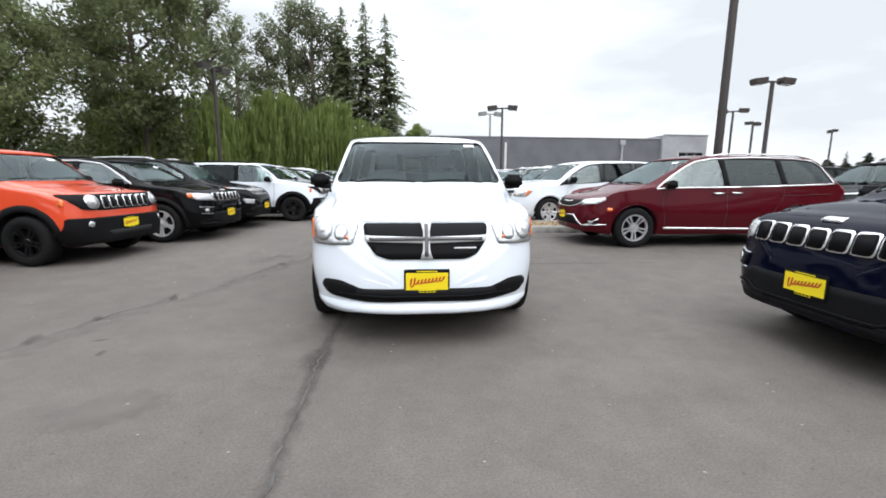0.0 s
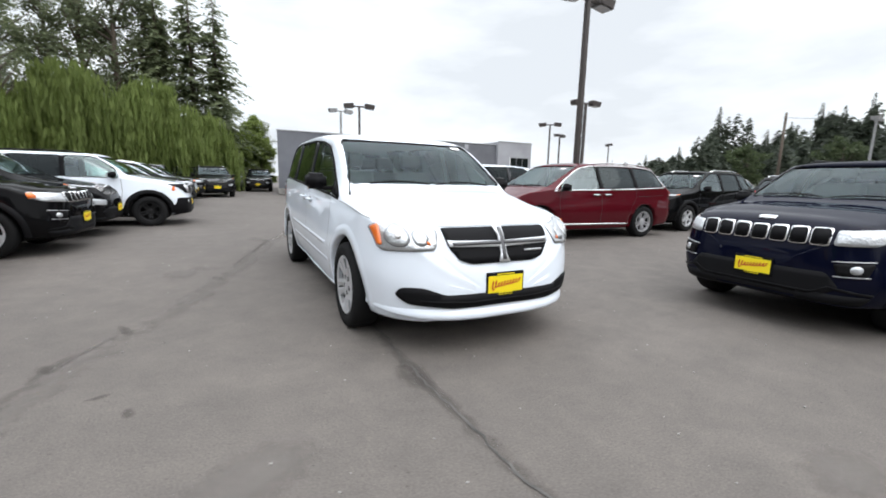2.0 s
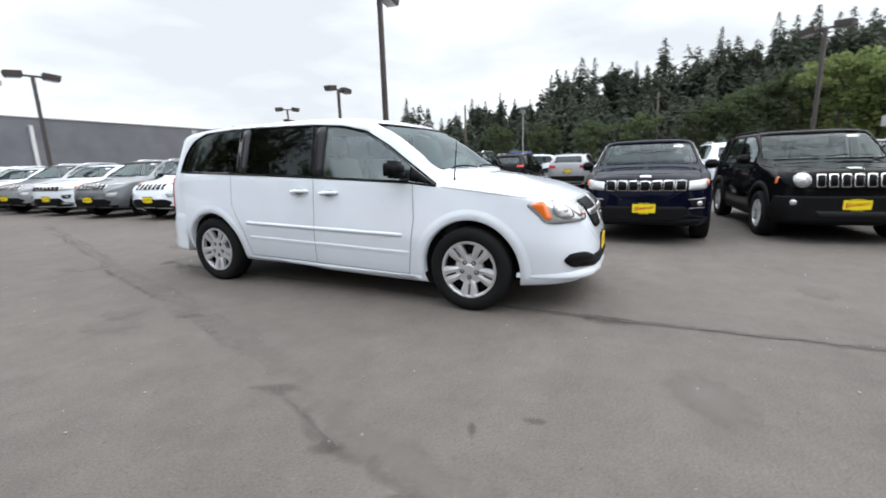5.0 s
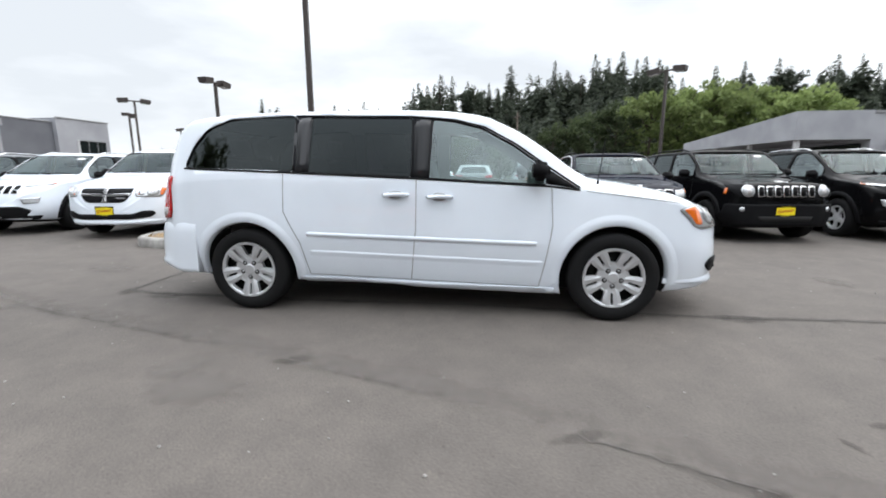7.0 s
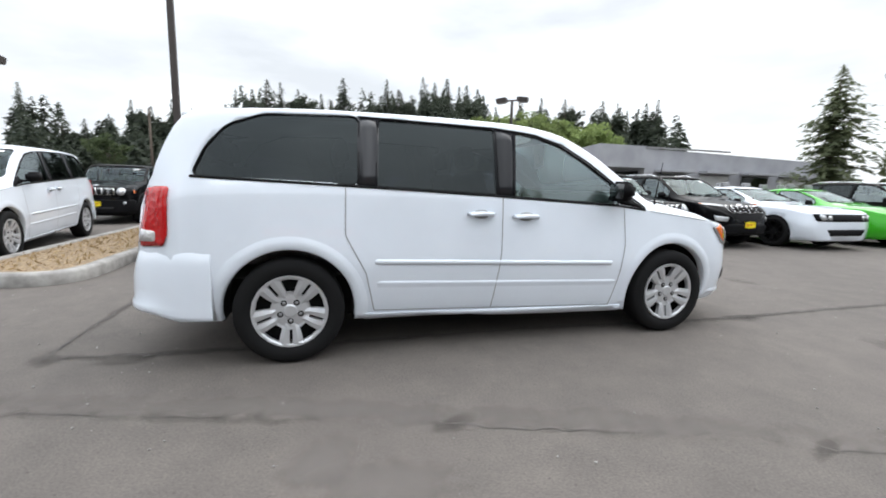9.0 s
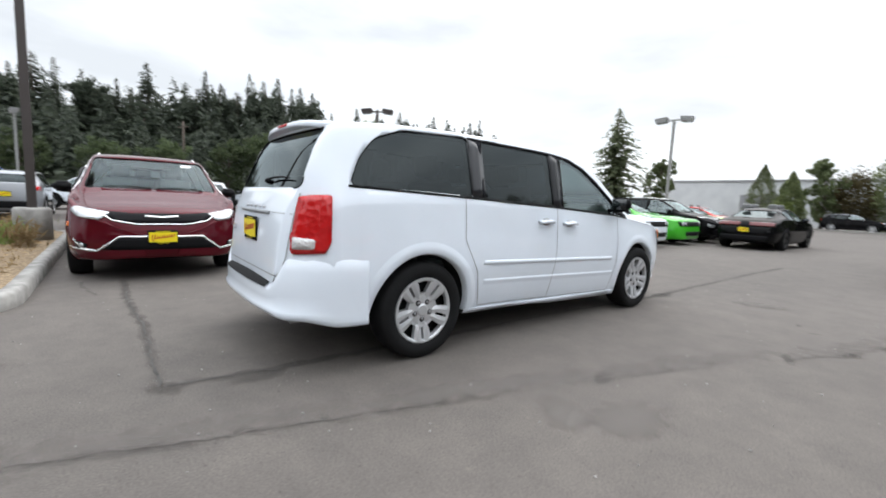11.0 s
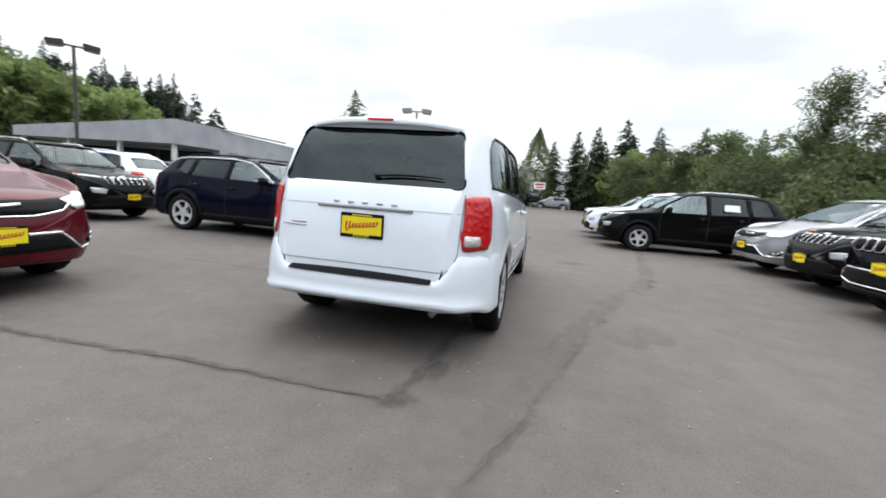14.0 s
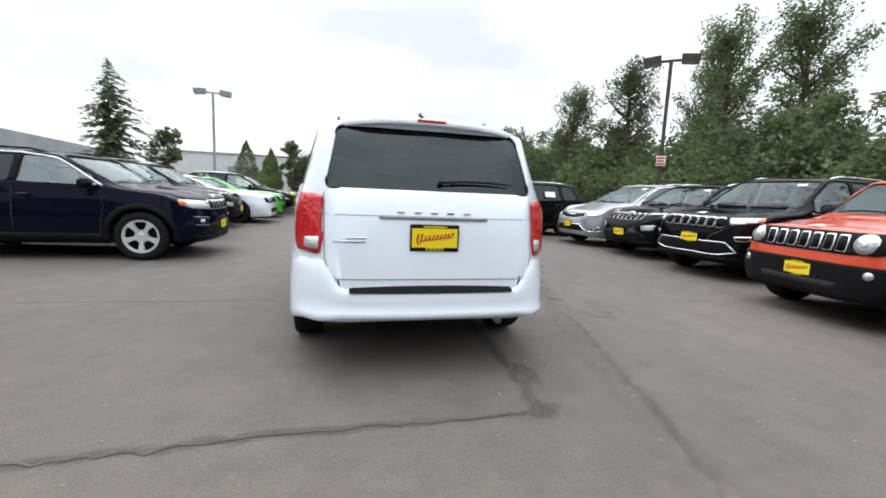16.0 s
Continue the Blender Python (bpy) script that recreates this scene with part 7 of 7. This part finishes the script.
def willow(seed, H, R, label="weeping willow with pale green hanging strands"):
    g = np.random.default_rng(seed)
    root = new("willow")
    tagged(root, label, "tree")
    part("trunk", tube([(0, 0, 0), (0.1, 0, H * 0.3), (0, 0.1, H * 0.7)], [0.28, 0.2, 0.06], 8), M["bark"], root)
    # arching branches, each with a curtain of hanging strands
    cs, us, vs = [], [], []
    for i in range(105):
        a, k = g.uniform(0, 2 * math.pi), g.uniform(0.02, 1.0) ** 0.55
        r = R * k * (1 + 0.12 * math.sin(3 * a + seed))
        top = H * (1 - 0.55 * k ** 2.4) * g.uniform(0.93, 1.0)
        fall = min(top - 0.3, H * g.uniform(0.35, 0.8))
        for s in range(9):
            x, y = r * math.cos(a) + g.normal(0, 0.22), r * math.sin(a) + g.normal(0, 0.22)
            z0, length = top - abs(g.normal(0, 0.15)), fall * g.uniform(0.6, 1.05)
            lean = 0.06 * np.array((math.cos(a), math.sin(a)))
            turn = g.uniform(0, math.pi)
            m = max(2, int(length / 0.42))
            for j in range(m):
                t = (j + 0.5) / m
                cs.append((x + lean[0] * t + g.normal(0, 0.025), y + lean[1] * t + g.normal(0, 0.025), z0 - 0.30 - length * t))
                us.append((g.normal(0, 0.05), g.normal(0, 0.05), -0.33))
                q = turn + g.normal(0, 0.6)
                vs.append((0.055 * math.cos(q), 0.055 * math.sin(q), 0))
    part("crown", spray_mesh("crown", np.array(cs), np.array(us), np.array(vs), M["leaf_light"]), None, root)
    return root


def shrub(seed, R, H, mat="leaf_mid", name="shrub", label="dense green shrub on the lot's verge", leaf=0.2, n=2600):
    g = np.random.default_rng(seed)
    root = new(name)
    tagged(root, label, "shrub")
    part("stem", tube([(0, 0, 0), (0.05, 0, H * 0.5)], [0.1, 0.04], 6), M["bark"], root)
    hubs = g.normal(0, 1, (46, 3))
    hubs[:, 2] = np.abs(hubs[:, 2]) * 0.9 - 0.25
    hubs /= np.linalg.norm(hubs, axis=1)[:, None]
    hubs *= g.uniform(0.62, 0.98, (46, 1))
    pts = hubs[g.integers(0, 46, n)] + g.normal(0, 1, (n, 3)) * g.uniform(0.10, 0.20, (n, 1))
    pts = pts * np.array([R, R, H * 0.62]) + np.array([0, 0, H * 0.38])
    pts[:, 2] = np.abs(pts[:, 2])
    part("crown", leaf_mesh("crown", pts.tolist(), g.uniform(leaf * 0.5, leaf * 1.2, n), M[mat], seed, 0.55), None, root)
    return root


def thuja(seed, H, R, label="dense dark columnar evergreen on the verge", mat="leaf_deep"):
    g = np.random.default_rng(seed)
    root = new("columnar_evergreen")
    tagged(root, label, "tree")
    part("trunk", tube([(0, 0, 0), (0, 0, H * 0.5)], [0.16, 0.08], 6), M["bark"], root)
    n = 7000
    f = g.uniform(0, 1, n)
    prof = np.where(f < 0.25, 0.75 + f, 1.0) * (1 - np.clip((f - 0.3) / 0.7, 0, 1) ** 1.6)
    a = g.uniform(0, 2 * math.pi, n)
    rr = R * prof * g.uniform(0.6, 1.05, n) * (1 + 0.10 * np.sin(5 * a + 9 * f) + 0.14 * np.sin(3 * a - 17 * f + seed))
    pts = np.stack([rr * np.cos(a), rr * np.sin(a), 0.1 + f * H], 1)
    part("crown", leaf_mesh("crown", pts.tolist(), g.uniform(0.08, 0.19, n), M[mat], seed, 0.45, -0.4), None, root)
    return root


def put(ob, x, y, turn=0, s=1.0, z=0.0, sz=None):
    ob.matrix_basis = pose(x, y, z, 0, 0, turn) @ Matrix.Diagonal((s, s, sz or s, 1))
    return ob


def more(src, x, y, turn, s=1.0, z=0.0, label="", sz=None):
    c = copy_thing(src, pose(x, y, z, 0, 0, turn))
    c.matrix_basis = pose(x, y, z, 0, 0, turn) @ Matrix.Diagonal((s, s, sz or s, 1))
    return tagged(c, label)


# north-west: tall leafy trees, willows, firs
oak = put(broadleaf(21, 13.0, 4.4, mat="leaf_deep", leaf=0.14, clumps=100, trunk=0.10, n_l=28, up=1.2, cone=0.25, label="tall dark leafy tree behind the parked cars"), -17.5, 15.5, 0, 0.74)
for i, (x, y, s) in enumerate(((-13.6, 18.5, 1.0), (-21.0, 17.5, 0.72), (-17.5, 21.5, 0.95))):
    more(oak, x, y, 67 * i, s)
poplar = put(broadleaf(33, 14.0, 2.9, mat="leaf_mid", leaf=0.10, clumps=56, trunk=0.06, dens=0.85, n_l=44, up=1.5, cone=0.6, clump=0.85, label="slender tall tree with gaps in its crown"), -9.6, 33.5, 0, 1.2)
more(poplar, -7.6, 33.0, 120, 1.18)
fir = put(conifer(41, 13.6, 3.3, mat="leaf_mid", label="tall dark fir above the willows", density=1.7, leaf=0.22), -5.3, 33.5, 0, 1.3, sz=1.14)
put(conifer(42, 13.6, 2.9, mat="leaf_mid", label="tall ragged fir above the willows", density=1.6, leaf=0.22, low=0.15), -3.2, 33.0, 0, 1.3, sz=1.16)
more(fir, -1.6, 33.4, 140, 1.3, sz=1.10)
more(poplar, -6.2, 34.5, 250, 1.10)
more(poplar, -11.4, 33.0, 200, 1.0)
more(poplar, -12.2, 24.0, 20, 1.0)
more(poplar, -13.6, 32.0, 300, 1.05)
more(fir, -0.9, 37.0, 200, 0.62)
weep = put(willow(51, 7.6, 2.9), -8.8, 25.5)
for i, (x, y, s) in enumerate(((-12.2, 22.6, 0.88), (-5.3, 28.0, 0.98), (-2.6, 30.5, 0.78), (-15.0, 20.0, 0.85), (-10.6, 25.6, 0.75), (-7.2, 28.5, 0.8))):
    more(weep, x, y, 80 * i + 30, s)
small = put(broadleaf(61, 6.4, 1.9, mat="leaf_light", leaf=0.15, clumps=70, trunk=0.04, n_l=30, up=1.3, cone=0.6, label="young light green leafy tree"), 0.9, 37.2)
for i, (x, y, k) in enumerate(((-0.2, 35.6, 0.74), (1.6, 36.2, 0.72), (-1.5, 36.8, 0.85), (-3.2, 37.5, 0.9))):
    more(small, x, y, 70 * i + 40, k)
more(poplar, 2.1, 39.0, 80, 0.47, label="slender tree beside the grey building")

# west and south-west verge
bush = put(shrub(71, 3.0, 4.4, "leaf_verge", n=8000, leaf=0.13), -17.5, -4.0)
for i, (x, y, s) in enumerate(((-17.0, 1.5, 1.0), (-18.0, -9.0, 1.1), (-17.2, -14.0, 1.05), (-15.5, -19.0, 1.05), (-13.5, -24.5, 1.1), (-18.5, 6.0, 1.0), (-18.0, 11.0, 0.9), (-16.5, 15.5, 0.8))):
    more(bush, x, y, 55 * i, s)
deep_bush = put(shrub(73, 3.0, 4.2, "leaf_verge", n=7500, leaf=0.13, label="dark green shrub on the lot's verge"), -20.0, -6.5)
for i, (x, y, s) in enumerate(((-20.5, -1.0, 1.2), (-20.5, -12.0, 1.3), (-19.0, -17.0, 1.2), (-17.0, -22.0, 1.2), (-15.0, -28.0, 1.2), (-20.5, 4.0, 1.3))):
    more(deep_bush, x, y, 75 * i, s)
verge = put(broadleaf(85, 6.6, 2.7, mat="leaf_verge", leaf=0.12, clumps=80, trunk=0.06, up=1.3, label="mid-green leafy tree on the western verge"), -20.5, -24.0)
for i, (x, y, s) in enumerate(((-17.5, -27.5, 0.95), (-14.0, -31.0, 1.0), (-19.5, -9.5, 0.9), (-20.0, -4.0, 0.95), (-11.0, -34.5, 0.9), (-8.0, -38.5, 0.85))):
    more(verge, x, y, 58 * i, s)
alder = put(broadleaf(81, 12.2, 2.7, mat="leaf_verge", leaf=0.09, clumps=56, trunk=0.05, n_l=64, spread_k=1.2, up=1.6, cone=0.4, clump=1.0, label="airy tall tree on the western verge"), -20.5, -15.6)
for i, (x, y, s) in enumerate(((-24.2, -14.2, 1.08), (-17.3, -19.7, 0.86), (-15.0, -22.2, 0.76), (-25, -21, 0.95))):
    more(alder, x, y, 66 * i, s)

# south: evergreens on the verge
mid_tree = put(broadleaf(65, 7.0, 2.8, mat="leaf_hill", leaf=0.19, clumps=46, trunk=0.06, up=1.2, label="mid-green leafy tree beside the far road"), -9.3, -47.5)
thu = put(thuja(91, 9.9, 2.3), 1.0, -51.0)
put(shrub(93, 2.0, 5.6, "leaf_brown", n=6000, leaf=0.13, label="rounded bronze-green bush on the southern verge"), 4.2, -51.0)
fir2 = put(conifer(43, 9.2, 2.5, label="pointed dark fir on the southern verge", density=1.3, leaf=0.30, low=0.03, power=0.62), -3.8, -50.6, 0, 1.08)
for i in range(26):
    more(fir2, -5.0 - 1.45 * i + (i * 7 % 5) * 0.3, -53 + (i * 13 % 7) * 0.9, 40 * i, 1.05 + (i * 29 % 7) * 0.05, sz=0.80 + (i * 29 % 11) * 0.042)
for i, (x, y, k) in enumerate(((-7.5, -46.5, 0.75), (-11.0, -45.0, 0.9), (-14.5, -44.0, 0.8), (-17.5, -41.5, 0.95), (-20.0, -38.0, 0.9), (-20.5, -33.0, 0.95))):
    more(mid_tree, x, y, 77 * i, k, label="mid-green leafy tree on the southern verge")
more(fir2, -1.0, -52.0, 10, 0.95)
spruce = put(conifer(45, 9.5, 3.1, mat="leaf_mid", label="grey-green spruce beside the showroom", density=1.7, leaf=0.22, low=0.05), 17.4, -32.3, 0, 1.3, sz=1.05)
tree3 = put(broadleaf(63, 5.8, 1.7, mat="leaf_verge", leaf=0.13, clumps=40, trunk=0.12, n_l=26, up=1.3, cone=0.3, clump=0.8, label="small leafy tree beside the showroom"), 15.0, -36.0)
more(tree3, 6.0, -49.5, 60, 1.15)
more(thu, 12.9, -57.0, 100, 0.70, label="pointed columnar evergreen before the warehouse")
put(thuja(95, 5.6, 1.3, "dark pointed evergreen before the warehouse"), 9.1, -52.0)
put(shrub(97, 1.5, 2.6, "leaf_light", n=3000, leaf=0.12, label="low pale green shrub before the warehouse"), 9.6, -50.2)

# east: wooded hill
hill = bmesh.new()
prev = None
for i in range(41):
    az = 40 + 110 * i / 40
    k = math.sin(math.pi * min(max((az - 50) / 130, 0), 1)) ** 0.8
    row = []
    for d, zf in ((62, 0.0), (75, 0.35), (95, 0.75), (125, 1.0), (170, 1.0)):
        row.append(hill.verts.new((d * math.sin(radians(az)), d * math.cos(radians(az)), 8.0 * k * zf - 0.05 + 0.4 * math.sin(az * 1.7 + d))))
    if prev:
        for j in range(4):
            hill.faces.new((prev[j], prev[j + 1], row[j + 1], row[j]))
    prev = row
bmesh.ops.recalc_face_normals(hill, faces=hill.faces[:])
M["undergrowth"] = material("hill_undergrowth", (0.02, 0.03, 0.012), 0.9)
mottle(M["undergrowth"], (0.012, 0.02, 0.01), (0.04, 0.055, 0.02), 0.2)
tagged(new("hillside", finish("hillside", hill, M["undergrowth"])), "dark wooded hillside beyond the lot", "hill", kind="structure")
g = np.random.default_rng(99)
cs, us, vs = [], [], []
# heading and elevation of the tree tops along the ridge
EL = ((51, 2.3), (54.5, 3.0), (58, 3.9), (61.8, 8.2), (64.5, 4.8), (66.3, 5.5), (68.2, 6.2), (70.3, 7.8), (72, 7.4), (73.7, 8.4), (75.6, 7.6), (77.5, 7.4), (80.2, 10.2), (81.8, 10.4), (83.6, 11.7),
      (85.3, 11.5), (87.3, 10.9), (88.5, 9.6), (89.8, 10.6), (91.2, 9.8), (92.6, 12.6), (93.6, 9.4), (95.9, 11.0), (97, 10.8), (98.1, 12.9), (99.4, 11.8), (101.2, 10.8), (102.8, 13.3), (104.4, 12.7),
      (106, 13.2), (107.2, 12.3), (108.3, 12.5), (109.6, 12.0), (110.5, 10.9), (112, 9.9), (115.1, 10.8), (118, 11.0), (120.8, 10.9), (125.4, 10.5), (127, 10.2), (128.3, 9.2), (130.3, 9.9), (131.3, 10.3))


def slope(az, d):
    k = math.sin(math.pi * min(max((az - 50) / 130, 0), 1)) ** 0.8
    return 8.0 * k * float(np.interp(d, (62, 75, 95, 125), (0, 0.35, 0.75, 1.0)))


def wood(seed, az, d, H, wide, **kw):
    """One tree of the joined woods on the slope."""
    c, u, v = conifer_sprays(seed, H, H * wide, **kw)
    cs.append(c + np.array((-4 + d * math.sin(radians(az)), d * math.cos(radians(az)), slope(az, d) - 0.3)))
    us.append(u)
    vs.append(v)


far_fir = put(conifer(47, 13.6, 2.5, mat="leaf_hazed", label="tall dark fir on the far ridge", density=2.0, leaf=0.26, low=0.06, power=0.66), 124.0, -2.0, 0, 1.3, z=7.0)
far_fir_b = put(conifer(48, 13.6, 2.1, mat="leaf_hazed", label="tall ragged fir on the far ridge", density=1.5, leaf=0.26, low=0.14, power=0.55), 126.0, -16.0, 0, 1.35, z=7.0)
far_round = put(broadleaf(67, 13.6, 3.2, mat="leaf_hazed", leaf=0.30, clumps=44, trunk=0.10, n_l=30, up=1.3, label="broad dark crown on the far ridge"), 128.0, 6.0, 0, 1.4, z=7.0)
for i, (az, el) in enumerate(EL):
    d = 130 + (i * 37 % 13) * 1.2
    zb = slope(az, d) - 0.3
    h = 1.2 + d * math.tan(radians(el + 0.5)) - zb
    more(far_fir if i % 3 else far_fir_b, -4 + d * math.sin(radians(az)), d * math.cos(radians(az)), 31 * i, h / 13.6 * (0.95 + 0.18 * (i % 3)), zb, "tall dark fir on the far ridge" if i % 3 else "tall ragged fir on the far ridge", sz=h / 13.6)
    if i % 3 == 1:
        a2, k = az + 0.9, h / 13.6 * 0.86
        more(far_round, -4 + (d + 4) * math.sin(radians(a2)), (d + 4) * math.cos(radians(a2)), 47 * i, k, zb, "broad dark crown on the far ridge", sz=k * 1.04)
    # lower trees crowding round the tall one
    for j in range(6):
        a2, d2 = az + g.normal(0, 1.3), d + g.uniform(-10, 6)
        H = (1.2 + d2 * math.tan(radians(el)) - slope(a2, d2)) * g.uniform(0.70, 0.97)
        wood(3000 + 7 * i + j, a2, d2, H, g.uniform(0.18, 0.27), density=0.46, leaf=0.95, low=0.04, power=0.6)
# the slope below the ridge
heads, tops = [e[0] for e in EL], [e[1] for e in EL]
for i in range(240):
    az, d = g.uniform(54, 134), g.uniform(72, 120)
    H = 1.2 + d * math.tan(radians(float(np.interp(az, heads, tops)) * g.uniform(0.45, 0.80))) - slope(az, d)
    if H > 3.5:
        wood(1000 + i, az, d, H, g.uniform(0.22, 0.32), density=0.33, leaf=0.68, low=0.04, power=0.6)
forest = new("far_woods", spray_mesh("far_woods", np.concatenate(cs), np.concatenate(us), np.concatenate(vs), M["leaf_hazed"]))
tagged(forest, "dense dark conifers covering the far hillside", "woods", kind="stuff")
for i, (az, d, s) in enumerate(((111, 58, 1.50), (114, 60, 1.56), (117, 59, 1.62), (120, 61, 1.56), (123, 60, 1.44), (107, 57, 1.32), (103, 56, 1.14), (126, 62, 1.44), (99, 55, 0.96), (92, 54, 0.90), (86, 55, 0.84), (80, 56, 0.84), (74, 60, 0.90), (66, 60, 0.84))):
    t = more(mid_tree, d * math.sin(radians(az)), d * math.cos(radians(az)), 51 * i, s, label="mid-green leafy tree before the wooded hill" if az > 108 else "dark green leafy tree before the wooded hill")
    if az < 108:
        for o in t.children:
            if o.name.startswith("crown"):
                o.material_slots[0].link = "OBJECT"
                o.material_slots[0].material = M["leaf_shade"]

# small road sign beyond the verge
sg = new("sign")
sg.matrix_basis = pose(0.2, -45.6, 0)
tagged(sg, "small red and white sign on a thin post", "sign")
part("post", tube([(0, 0, 0), (0, 0, 2.4)], [0.04, 0.04], 6), M["steel"], sg)
part("board", boxes((-0.65, 0.65, 0.045, 0.075, 2.3, 3.1), bevel=0.01), M["paper"], sg, smooth=False)
part("lettering_bars", boxes((-0.5, 0.5, 0.076, 0.082, 2.75, 2.95), (-0.4, 0.4, 0.076, 0.082, 2.45, 2.6)), M["red"], sg, smooth=False)

# utility poles and a wire
def utility_pole(x, y, h, turn):
    root = new("utility_pole")
    root.matrix_basis = pose(x, y, 0, 0, 0, turn)
    tagged(root, "weathered wooden utility pole with a cross arm", "pole", "utility poles")
    part("shaft", tube([(0, 0, 0), (0, 0, h)], [0.16, 0.10], 8), M["bark"], root)
    part("cross_arm", boxes((-1.0, 1.0, -0.05, 0.05, h - 0.7, h - 0.58), bevel=0.01), M["bark"], root, smooth=False)
    return root


UP = [(48.0, 18.0, 8.5), (55.0, -4.0, 9.0), (58.0, -24.0, 9.0)]
for i, (x, y, h) in enumerate(UP):
    utility_pole(x, y, h, 20)
for (x0, y0, h0), (x1, y1, h1) in zip(UP, UP[1:]):
    wp = [(x0 + (x1 - x0) * t / 10, y0 + (y1 - y0) * t / 10, h0 - 0.5 + (h1 - h0) * t / 10 - 1.0 * math.sin(math.pi * t / 10)) for t in range(11)]
    tagged(new("wire", finish("wire", tube(wp, [0.02] * 11, 4), M["liner"])), "thin black overhead wire between poles", "wire", "overhead wires")
